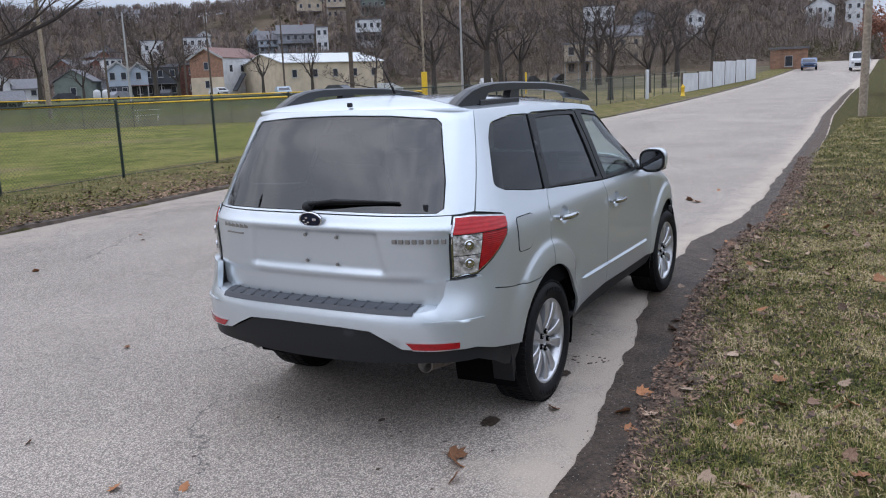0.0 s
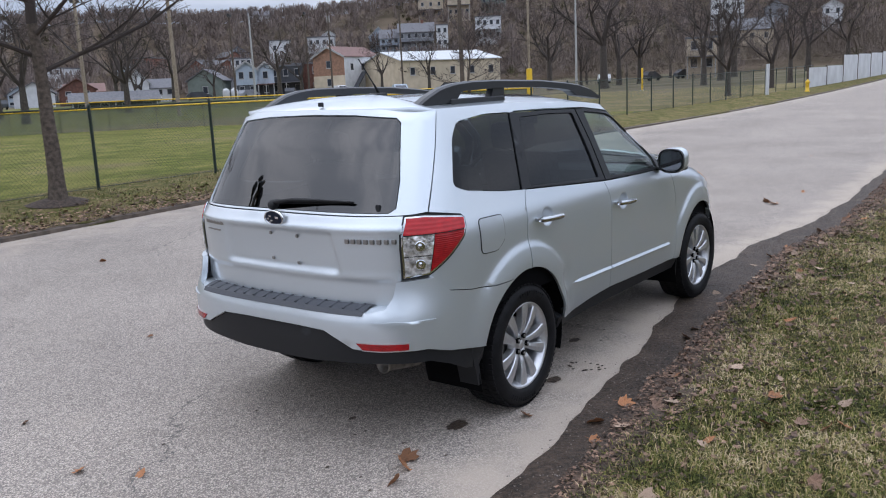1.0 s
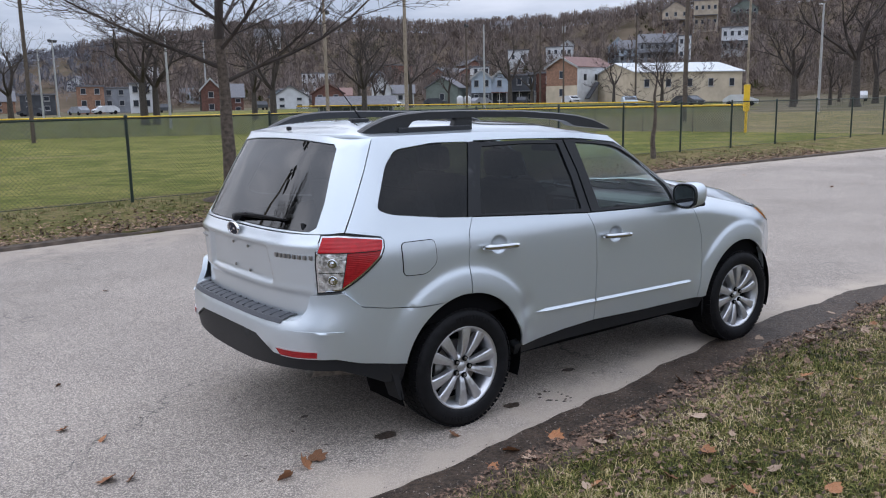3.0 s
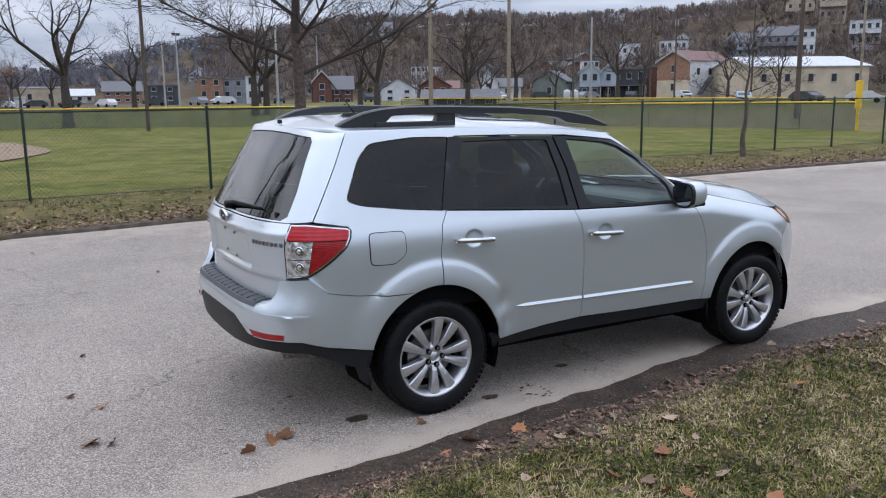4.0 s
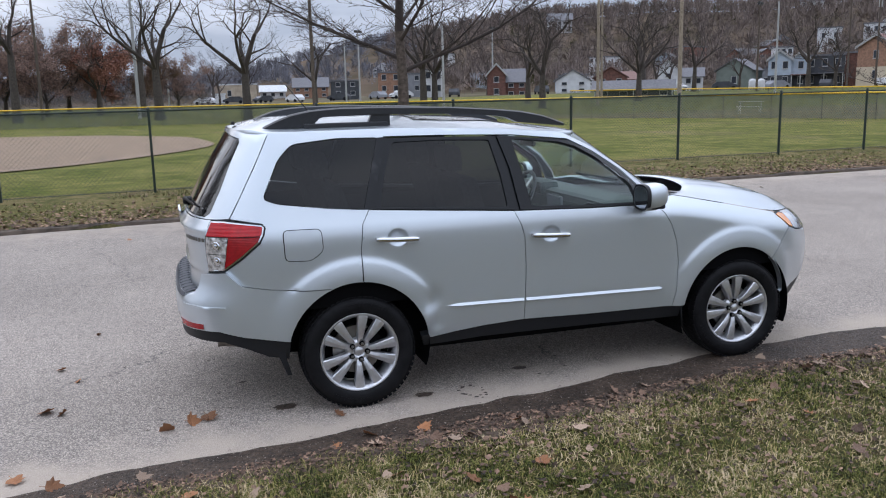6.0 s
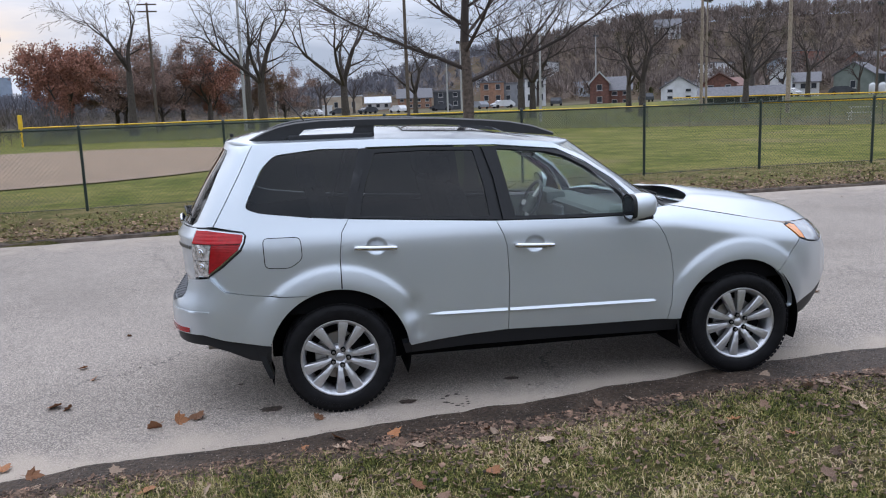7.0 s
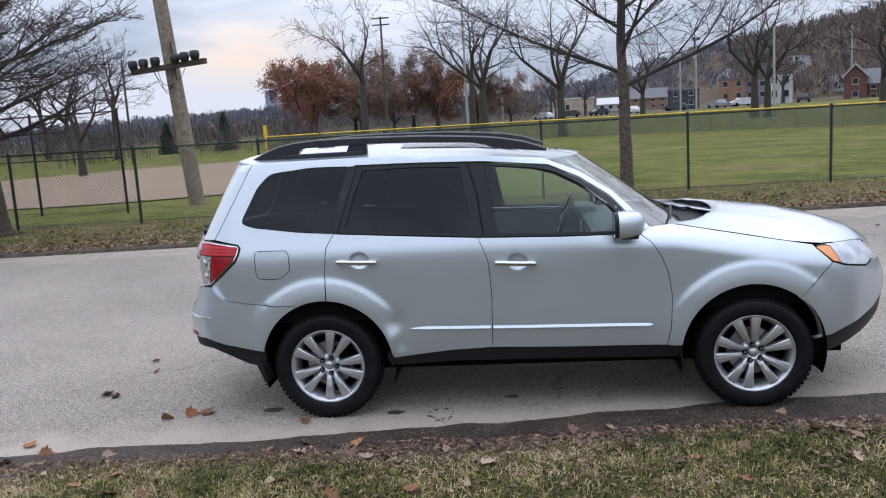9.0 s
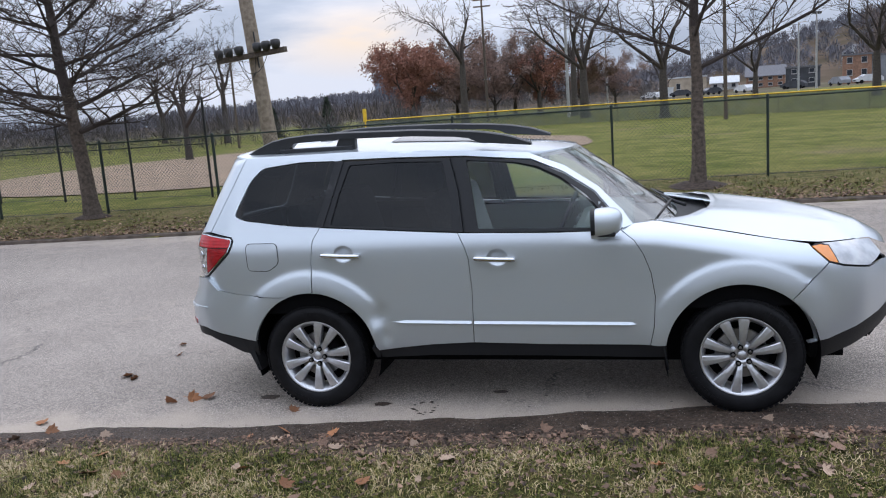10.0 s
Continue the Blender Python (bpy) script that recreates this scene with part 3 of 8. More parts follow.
def surf(s, z, green=False, bumper=False):
    """A point of the body's right side, rear and front from the arc length along it and the height."""
    if s < REAR_C:
        w = (REAR_C - s) / ARC
        b, a = half_width(REAR_C, z, green), REAR_C - soft_table(XB if bumper else XR, z, 0.015)
        c, t, n = math.cos(w), math.sin(w), N_BUMPER if bumper else N_REAR
        r = (abs(c / b) ** n + abs(t / a) ** n) ** (-1 / n)
        p = Vector((REAR_C - r * t, -r * c, z))
    elif s > (fc := centre_front(z, green)):
        w = (s - fc) / ARC
        b = half_width(fc, z, green)
        a = SCREEN_A if green else soft_table(XF, z) - FRONT_C
        c, t, n = math.cos(w), math.sin(w), N_SCREEN if green else N_FRONT
        r = (abs(c / b) ** n + abs(t / a) ** n) ** (-1 / n)
        p = Vector((fc + r * t, -r * c, z))
        if not green:
            p.y -= (half_width(p.x, z) - half_width(FRONT_C, z)) * c
    else:
        p = Vector((s, -half_width(s, z, green), z))
    if p.y < 0:
        p.y -= flare(p.x, z) * sstep(0.45, 0.8, -p.y)
    return p


def surf_n(s, z, **kw):
    e = 0.004
    a = surf(s + e, z, **kw) - surf(s - e, z, **kw)
    b = surf(s, z + e, **kw) - surf(s, z - e, **kw)
    n = a.cross(b).normalized()
    return n


def s_of_x(x, z, green=False, bumper=False):
    """The arc length of the side point at x."""
    if x < REAR_C:
        b, a = half_width(REAR_C, z, green), REAR_C - soft_table(XB if bumper else XR, z, 0.015)
        u = min(0.9999, (REAR_C - x) / a)
        n = N_BUMPER if bumper else N_REAR
        return REAR_C - ARC * math.atan2(REAR_C - x, b * (1 - u**n) ** (1 / n))
    fc = centre_front(z, green)
    if x > fc:
        b = half_width(fc, z, green)
        a = SCREEN_A if green else soft_table(XF, z) - FRONT_C
        n = N_SCREEN if green else N_FRONT
        u = min(0.9999, (x - fc) / a)
        return fc + ARC * math.atan2(x - fc, b * (1 - u**n) ** (1 / n))
    return x


def s_of_y(y, z, green=False, bumper=False, front=False):
    """The arc length of the rear (or front) point at y; y is negative on the right side."""
    if front:
        fc = centre_front(z, green)
        b, a, n = half_width(fc, z, green), (SCREEN_A if green else soft_table(XF, z) - FRONT_C), (N_SCREEN if green else N_FRONT)
        u = min(0.9999, abs(y) / b)
        return fc + ARC * math.atan2(a * (1 - u**n) ** (1 / n), -y)
    b, a = half_width(REAR_C, z, green), REAR_C - soft_table(XB if bumper else XR, z, 0.015)
    u = min(0.9999, abs(y) / b)
    n = N_BUMPER if bumper else N_REAR
    return REAR_C - ARC * math.atan2(a * (1 - u**n) ** (1 / n), -y)


def dense(poly, step=0.03):
    out = []
    for i, p in enumerate(poly):
        q = poly[(i + 1) % len(poly)]
        n = max(1, int(math.hypot(q[0] - p[0], q[1] - p[1]) / step))
        out += [(p[0] + (q[0] - p[0]) * k / n, p[1] + (q[1] - p[1]) * k / n) for k in range(n)]
    return out


def rounded(poly, r=0.03, n=4):
    """The polygon with its corners rounded."""
    out = []
    m = len(poly)
    for i in range(m):
        a, b, c = Vector(poly[i - 1]), Vector(poly[i]), Vector(poly[(i + 1) % m])
        k = min(r, (a - b).length * 0.45, (c - b).length * 0.45)
        p, q = b + (a - b).normalized() * k, b + (c - b).normalized() * k
        for j in range(n + 1):
            t = j / n
            out.append(tuple(p * (1 - t) ** 2 + b * 2 * t * (1 - t) + q * t * t))
    return out


def inset(poly, d):
    m = len(poly)
    area = sum(poly[i - 1][0] * poly[i][1] - poly[i][0] * poly[i - 1][1] for i in range(m))
    g = 1 if area > 0 else -1
    out = []
    for i in range(m):
        t = Vector(poly[(i + 1) % m]) - Vector(poly[i - 1])
        if t.length < 1e-9:
            out.append(poly[i])
            continue
        t.normalize()
        out.append((poly[i][0] - t.y * d * g, poly[i][1] + t.x * d * g))
    return out


def inside(poly, x, y):
    hit = False
    j = len(poly) - 1
    for i in range(len(poly)):
        (xi, yi), (xj, yj) = poly[i], poly[j]
        if (yi > y) != (yj > y) and x < (xj - xi) * (y - yi) / (yj - yi) + xi:
            hit = not hit
        j = i
    return hit


from mathutils import geometry
from mathutils.bvhtree import BVHTree


def sheet(poly, holes=(), step=0.045, fine=()):
    """Triangles of a flat polygon with holes, with points inside for bending it."""
    loops = [poly, *holes]
    pts, edges = [], []
    for loop in loops:
        k = len(pts)
        pts += [Vector(p) for p in loop]
        edges += [(k + i, k + (i + 1) % len(loop)) for i in range(len(loop))]
    bounds = np.array([p for loop in loops for p in loop])
    (x0, y0), (x1, y1) = bounds.min(0), bounds.max(0)
    for i, x in enumerate(np.arange(x0 + step / 2, x1, step)):
        for y in np.arange(y0 + step / 2 + (i % 2) * step / 2, y1, step):
            if np.min((bounds[:, 0] - x) ** 2 + (bounds[:, 1] - y) ** 2) > (0.4 * step) ** 2 and inside(poly, x, y) and not any(inside(h, x, y) for h in holes):
                pts.append(Vector((x, y)))
    for cx, cy, rx, ry in fine:
        # rings of points about a hollow
        pts = [p for p in pts[:len(bounds)]] + [p for p in pts[len(bounds):] if ((p.x - cx) / rx) ** 2 + ((p.y - cy) / ry) ** 2 > 1.45]
        for q in (1.12, 1.02, 0.97, 0.9, 0.8, 0.65, 0.45, 0.2):
            n = max(6, int(44 * q))
            pts += [Vector((cx + rx * q * math.cos(2 * math.pi * k / n), cy + ry * q * math.sin(2 * math.pi * k / n))) for k in range(n)]
    vs, _, fs, *_ = geometry.delaunay_2d_cdt(pts, edges, [], 0, 1e-6)
    keep = []
    for f in fs:
        cx, cy = sum(vs[i].x for i in f) / 3, sum(vs[i].y for i in f) / 3
        if inside(poly, cx, cy) and not any(inside(h, cx, cy) for h in holes):
            keep.append(tuple(f))
    return [(v.x, v.y) for v in vs], keep


GLASS = (M_tint, M_glass, M_rear, M_screenglass)


def panel(name, poly, material, parent, holes=(), gap=0.0021, thick=0.014, off=0.0, step=0.045, label="", mirror=True, warp=None, fine=(), **kw):
    """A curved body piece cut out by a polygon of (arc length, height), with turned-in edges; the left one too if mirrored."""
    poly = inset(poly, gap)
    holes = [inset(h, -gap) for h in holes]
    flat, tris = sheet(poly, holes, step, fine)
    pos, nor = [], []
    for s, z in flat:
        n = surf_n(s, z, **kw)
        p = surf(s, z, **kw) + n * off
        if warp:
            p = warp(p)
        pos.append(p)
        nor.append(n)
    count = {}
    for a, b, c in tris:
        for e in ((a, b), (b, c), (c, a)):
            count[tuple(sorted(e))] = count.get(tuple(sorted(e)), 0) + 1
    verts = list(pos)
    norms = list(nor)
    faces = []
    for a, b, c in tris:
        flip = (pos[b] - pos[a]).cross(pos[c] - pos[a]).dot(nor[a]) < 0
        faces.append((a, c, b) if flip else (a, b, c))
    directed = {(f[i], f[(i + 1) % 3]) for f in faces for i in range(3)}
    ring = {}
    for (a, b), n in count.items():
        if n > 1:
            continue
        if (a, b) not in directed:
            a, b = b, a
        for v in (a, b):
            if v not in ring:
                ring[v] = len(verts)
                verts += [pos[v].copy(), pos[v] - nor[v] * thick]
                norms += [nor[v], nor[v]]
        faces.append((ring[a], ring[a] + 1, ring[b] + 1, ring[b]))
    ob = mesh_ob(name, verts, faces, material, parent, label, smooth=True)
    if material in GLASS:
        ob.data.normals_split_custom_set_from_vertices(norms)
    if mirror:
        left = mesh_ob(name, [(v[0], -v[1], v[2]) for v in verts], [tuple(reversed(f)) for f in faces], material, parent, label, smooth=True)
        if material in GLASS:
            left.data.normals_split_custom_set_from_vertices([(n.x, -n.y, n.z) for n in norms])
    return ob


def to_side(poly, green=False, bumper=False, step=0.03):
    """A polygon of (x, z) on the right side as one of (arc length, height)."""
    return [(s_of_x(x, z, green, bumper), z) for x, z in dense(poly, step)]


def to_rear(poly, step=0.03, **kw):
    """A polygon of (y, z) on the rear as one of (arc length, height)."""
    return [(s_of_y(y, z, **kw), z) for y, z in dense(poly, step)]


def arc(cx, cz, r, a0, a1, n=26):
    return [(cx + r * math.cos(radians(a0 + (a1 - a0) * i / n)), cz + r * math.sin(radians(a0 + (a1 - a0) * i / n))) for i in range(n + 1)]


CUPS = ((0.27, 1.0), (1.235, 0.954))


def cupped(p):
    """The hollows behind the door handles."""
    for x, z in CUPS:
        d = ((p.x - x) / 0.062) ** 2 + ((p.z - z) / 0.05) ** 2
        if d < 1:
            k = 0.019 * (1 - d ** 2)
            p = p + Vector((0, k if p.y < 0 else -k, 0))
    return p


def dented(p):
    """The dent behind the right rear wheel, at the foot of the rear door."""
    p = cupped(p)
    if p.y < 0:
        a = math.exp(-(((p.x - 0.47) / 0.05) ** 2 + ((p.z - 0.60) / 0.07) ** 2))
        b = math.exp(-(((p.x - 0.50) / 0.035) ** 2 + ((p.z - 0.47) / 0.06) ** 2))
        c = math.exp(-(((p.x - 0.43) / 0.03) ** 2 + ((p.z - 0.50) / 0.09) ** 2))
        return p + Vector((0, 0.020 * a + 0.014 * b - 0.012 * c, 0))
    return p


ARCH_R = 0.415
AR = (0.025, 0.345)
AF = (2.605, 0.345)
QUARTER_GLASS = rounded([(0.225, 1.565), (-0.03, 1.57), (-0.29, 1.545), (-0.37, 1.47), (-0.45, 1.31), (-0.475, 1.255), (-0.40, 1.225), (-0.11, 1.185), (0.115, 1.165)], 0.035)
REAR_CUT = [(0.25, 1.57), (0.115, 1.165), (0.07, 1.09), (0.052, 0.95), (0.05, 0.757)]
MID_CUT = [(1.0, 1.105), (1.04, 1.02), (1.06, 0.95), (1.07, 0.76), (1.06, 0.425)]
FRONT_CUT = [(1.96, 1.085), (2.03, 1.03), (2.08, 0.95), (2.12, 0.84), (2.14, 0.70), (2.13, 0.52), (2.105, 0.405)]


def build_car():
    car = thing("car", "silver estate car with black roof rails and tinted rear windows", "car")
    body = new("body")
    body.parent = car

    # rear quarter with the roof side and the windscreen pillar
    a0 = math.degrees(math.asin((0.735 - AR[1]) / ARCH_R))
    side = [(-0.47, 0.757), (-0.62, 0.785), (-0.705, 0.865), (-0.61, 0.935), (-0.51, 1.02), (-0.475, 1.10), (-0.49, 1.125), (-0.66, 1.155), (-0.60, 1.26), (-0.50, 1.44), (-0.41, 1.615)]
    top = [(0.3, 1.615), (1.0, 1.59), (1.41, 1.555), (1.63, 1.46), (1.83, 1.325), (1.97, 1.19), (2.03, 1.11)]
    inner = [(1.97, 1.095), (1.89, 1.215), (1.81, 1.305), (1.63, 1.425), (1.44, 1.512), (1.04, 1.553), (0.6, 1.566)]
    arch = arc(*AR, ARCH_R, 86, 180 - a0, 14)
    poly = to_side(side + top + inner + REAR_CUT + arch + [(-0.285, 0.737)], green=True)
    panel("quarter_panel", poly, M_paint, body, holes=[to_side(QUARTER_GLASS, green=True, step=0.02)], thick=0.02, green=True, step=0.018)
    panel("quarter_glass", to_side(QUARTER_GLASS, green=True, step=0.02), M_tint, body, gap=0.004, off=-0.004, thick=0.004, green=True, label="dark tinted fixed rear side window")

    # doors
    belt_r = [(0.115, 1.165), (0.5, 1.138), (1.0, 1.105)]
    rear_arch_front = arc(*AR, ARCH_R, 86, 8, 20)
    rear_door = belt_r + MID_CUT[1:] + [(0.8, 0.413), (0.45, 0.378)] + list(reversed(rear_arch_front)) + list(reversed(REAR_CUT[1:]))[1:-1]
    rd = panel("rear_door", to_side(rear_door), M_paint, body, warp=dented, step=0.016, fine=[(*CUPS[0], 0.062, 0.05)])
    front_door = [(1.0, 1.105), (1.5, 1.09), (1.96, 1.085)] + FRONT_CUT[1:] + [(1.5, 0.412)] + list(reversed(MID_CUT))[:-1]
    panel("front_door", to_side(front_door), M_paint, body, warp=cupped, step=0.022, fine=[(*CUPS[1], 0.062, 0.05)])

    # door window frames and panes
    rd_frame = [(0.255, 1.563), (0.6, 1.560), (0.945, 1.55), (1.0, 1.36), (1.035, 1.108), (0.5, 1.142), (0.125, 1.168)]
    rd_glass = rounded([(0.30, 1.535), (0.6, 1.538), (0.90, 1.527), (0.945, 1.32), (0.965, 1.135), (0.5, 1.16), (0.185, 1.178), (0.235, 1.36)], 0.015)
    fd_frame = [(0.955, 1.55), (1.04, 1.548), (1.44, 1.507), (1.63, 1.42), (1.81, 1.30), (1.89, 1.21), (1.955, 1.09), (1.5, 1.095), (1.045, 1.108), (1.01, 1.36)]
    fd_glass = rounded([(1.05, 1.527), (1.36, 1.498), (1.48, 1.468), (1.62, 1.395), (1.77, 1.285), (1.835, 1.21), (1.835, 1.11), (1.5, 1.115), (1.125, 1.128), (1.085, 1.36)], 0.012)
    panel("door_frame", to_side(rd_frame, True), M_black, body, holes=[to_side(rd_glass, True, step=0.02)], off=-0.003, green=True, thick=0.025, label="black window frame of the rear door")
    panel("door_frame", to_side(fd_frame, True), M_black, body, holes=[to_side(fd_glass, True, step=0.02)], off=-0.003, green=True, thick=0.025, label="black window frame of the front door")
    panel("rear_door_glass", to_side(rd_glass, True, step=0.02), M_tint, body, gap=0.0, off=-0.012, thick=0.004, green=True, label="dark tinted window of the rear door")
    panel("front_door_glass", to_side(fd_glass, True, step=0.02), M_glass, body, gap=0.0, off=-0.012, thick=0.004, green=True, label="clear window of the front door")
    # pillar trims between the panes
    panel("pillar_trim", to_side([(0.208, 1.564), (0.262, 1.566), (0.136, 1.165), (0.086, 1.168)], True), M_black, body, off=0.003, green=True, gap=0.0)

    panel("pillar_trim", to_side([(0.928, 1.552), (0.985, 1.552), (1.035, 1.36), (1.07, 1.112), (1.0, 1.112), (0.972, 1.36)], True), M_black, body, off=-0.02, green=True, gap=0.0)

    # front wing
    af0 = arc(*AF, ARCH_R, 172, 24, 26)
    wing = [(1.975, 1.10), (2.03, 1.115), (2.16, 1.123), (2.25, 1.106), (2.56, 1.043), (2.87, 0.978), (2.99, 0.952), (3.006, 0.93), (3.087, 0.851)] + list(reversed(arc(*AF, ARCH_R, 172, 49, 26))) + [(2.15, 0.40)] + list(reversed(FRONT_CUT))
    panel("front_wing", to_side(wing), M_paint, body, step=0.016)

    # bumpers
    def rear_bumper():
        pts = []
        right = [(-0.36, 0.44), (-0.38, 0.40)]
        seam = [(-0.285, 0.736), (-0.47, 0.757), (-0.62, 0.785), (-0.705, 0.864)]
        archpart = arc(*AR, ARCH_R, 164, 180 - a0, 8)
        pts_r = [(s_of_x(x, z, bumper=True), z) for x, z in dense_open(list(reversed(seam)), 0.03)]
        pts_a = [(s_of_x(x, z, bumper=True), z) for x, z in reversed(archpart)]
        low = [(s_of_x(x, z, bumper=True), z) for x, z in [(-0.375, 0.445), (-0.5, 0.467), (-0.63, 0.492), (-0.76, 0.53)]]
        mid = [(s_of_y(y, z, bumper=True), z) for y, z in [(-0.62, 0.535), (-0.52, 0.54), (-0.44, 0.58), (-0.36, 0.615), (-0.2, 0.62), (-0.08, 0.62)]]
        centre = REAR_C - ARC * math.pi / 2
        topr = [(s_of_y(y, z, bumper=True), z) for y, z in [(-0.06, 0.715), (-0.3, 0.715), (-0.5, 0.715), (-0.6, 0.715), (-0.665, 0.73), (-0.69, 0.78), (-0.70, 0.852)]]
        half = topr + pts_r + pts_a + low + mid
        full = half + [(2 * centre - s, z) for s, z in reversed(half)]
        return full

    def dense_open(pts, step):
        out = []
        for p, q in zip(pts, pts[1:]):
            n = max(1, int(math.hypot(q[0] - p[0], q[1] - p[1]) / step))
            out += [(p[0] + (q[0] - p[0]) * k / n, p[1] + (q[1] - p[1]) * k / n) for k in range(n)]
        return out + [pts[-1]]

    rb = dense(rear_bumper(), 0.04)
    panel("rear_bumper", rb, M_paint, body, bumper=True, mirror=False, thick=0.03)
    c = REAR_C - ARC * math.pi / 2
    low = [(s_of_x(x, z, bumper=True), z) for x, z in [(-0.375, 0.44), (-0.5, 0.462), (-0.63, 0.487), (-0.76, 0.525)]] + [(s_of_y(y, z, bumper=True), z) for y, z in [(-0.62, 0.53), (-0.52, 0.535), (-0.44, 0.575), (-0.36, 0.61), (-0.2, 0.615), (-0.05, 0.615)]]
    low2 = [(s_of_y(y, z, bumper=True), z) for y, z in [(-0.05, 0.44), (-0.25, 0.445), (-0.45, 0.46), (-0.65, 0.47)]] + [(s_of_x(x, z, bumper=True), z) for x, z in [(-0.74, 0.465), (-0.62, 0.42), (-0.5, 0.36), (-0.385, 0.33)]]
    panel("bumper_skirt", dense(low + [(2 * c - s, z) for s, z in reversed(low)] + [(2 * c - s, z) for s, z in reversed(low2)] + low2, 0.04),
          M_black, body, bumper=True, mirror=False, off=-0.012, thick=0.03, gap=0.0, label="black plastic lower bumper")
    fb = [(3.09, 0.85), (3.17, 0.822), (3.33, 0.792), (3.42, 0.815), (3.50, 0.80), (3.54, 0.66), (3.52, 0.61), (3.40, 0.525), (3.25, 0.458), (3.08, 0.41), (2.97, 0.40)] + arc(*AF, ARCH_R, 8, 49, 10)
    panel("front_bumper", to_side(fb), M_paint, body, thick=0.03)
    fl = [(2.99, 0.395), (3.08, 0.405), (3.25, 0.453), (3.40, 0.52), (3.52, 0.605), (3.53, 0.50), (3.42, 0.40), (3.25, 0.33), (3.06, 0.275), (2.99, 0.29)]
    panel("bumper_skirt", to_side(fl), M_black, body, thick=0.03, gap=0.0, off=-0.008, label="black plastic lower front bumper")
    fr = [(s_of_x(3.42, 0.74), 0.74), (s_of_y(-0.02, 0.74, front=True), 0.74), (s_of_y(-0.02, 0.3, front=True), 0.3), (s_of_x(3.40, 0.31), 0.31), (s_of_x(3.5, 0.5), 0.5), (s_of_x(3.5, 0.66), 0.66)]
    panel("grille", dense(fr), M_black, body, off=-0.02)

    # sill
    sill = [(0.40, 0.385), (0.8, 0.42), (1.06, 0.435), (1.5, 0.42), (2.105, 0.40), (2.19, 0.395), (2.2, 0.315), (1.5, 0.33), (0.8, 0.335), (0.42, 0.315)]
    panel("sill", to_side(sill), M_black, body, off=-0.012, gap=0.0, thick=0.05, label="black plastic sill cladding")
    # side moulding, a bright ridge along both doors
    for x0, x1, z0, z1 in ((0.545, 1.055, 0.563, 0.553), (1.07, 2.03, 0.552, 0.535)):
        for sy in (1, -1):
            verts, faces = [], []
            n = 40
            for i in range(n + 1):
                t = i / n
                x, zc = x0 + (x1 - x0) * t, z0 + (z1 - z0) * t
                k = sstep(0, 0.1, x - 0.545) * sstep(0, 0.03, 2.03 - x)
                for dz, o in ((0.012, 0.001), (-0.004, 0.011), (-0.011, 0.009), (-0.013, -0.004)):
                    z = zc + dz * max(0.15, k)
                    p = surf(x, z)
                    verts.append((x, sy * (p.y - o * k), z))
            for i in range(n):
                for j in range(3):
                    f = (i * 4 + j, i * 4 + j + 1, (i + 1) * 4 + j + 1, (i + 1) * 4 + j)
                    faces.append(f if sy > 0 else f[::-1])
            mesh_ob("moulding", verts, faces, M_paint, body)

    # tailgate
    tg_half = [(-0.04, 0.70), (-0.4, 0.705), (-0.62, 0.715), (-0.675, 0.74), (-0.70, 0.84), (-0.715, 1.0), (-0.715, 1.135)]
    gl = [(-0.69, 1.145), (-0.655, 1.16), (-0.02, 1.165)]
    h = [(s_of_y(y, z), z) for y, z in dense_open2(tg_half)] + [(s_of_y(y, z), z) for y, z in dense_open2([(-0.70, 1.148), (-0.5, 1.148), (-0.04, 1.150)])]
    full = h + [(2 * c - s, z) for s, z in reversed(h)]

    def recess(p):
        """The number-plate hollow, the lip over it and the fold below it."""
        a = sstep(0.385, 0.345, abs(p.y) - 0.18 * (1.07 - p.z)) * sstep(1.078, 1.062, p.z) * sstep(0.85, 0.9, p.z)
        lip = 0.014 * math.exp(-(((p.z - 1.088) / 0.018) ** 2))
        fold = 0.013 * sstep(0.862, 0.825, p.z) * sstep(0.71, 0.64, abs(p.y)) - 0.004 * math.exp(-(((p.z - 0.866) / 0.014) ** 2))
        return p + Vector((0.02 * a - lip + fold, 0, 0))

    panel("tailgate", full, M_paint, body, mirror=False, warp=recess, step=0.015, thick=0.02)
    # rear window frame and pane
    pil = [(s_of_x(x, z, True), z) for x, z in dense_open2([(-0.72, 1.15), (-0.662, 1.156), (-0.601, 1.26), (-0.501, 1.44), (-0.411, 1.615)])]
    topc = [(s_of_y(y, z, True), z) for y, z in dense_open2([(-0.45, 1.625), (-0.3, 1.63), (-0.04, 1.635)])]
    botc = [(s_of_y(y, z, True), z) for y, z in dense_open2([(-0.04, 1.152), (-0.4, 1.150), (-0.69, 1.148)])]
    half = pil + topc
    frame_poly = list(half) + [(2 * c - s, z) for s, z in reversed(half)] + [(2 * c - s, z) for s, z in reversed(botc)] + botc
    g_half = [(s_of_y(y, z, True), z) for y, z in dense_open2([(-0.04, 1.165), (-0.4, 1.163), (-0.64, 1.16), (-0.665, 1.18), (-0.645, 1.3), (-0.60, 1.45), (-0.565, 1.56), (-0.54, 1.582), (-0.3, 1.60), (-0.04, 1.605)])]
    g = g_half + [(2 * c - s, z) for s, z in reversed(g_half)]
    panel("tailgate_frame", frame_poly, M_paint, body, holes=[g], mirror=False, green=True, thick=0.025)
    panel("rear_window", g, M_rear, body, mirror=False, green=True, off=-0.006, thick=0.004, gap=0.003, label="dark tinted rear window")

    # roof
    outline = []
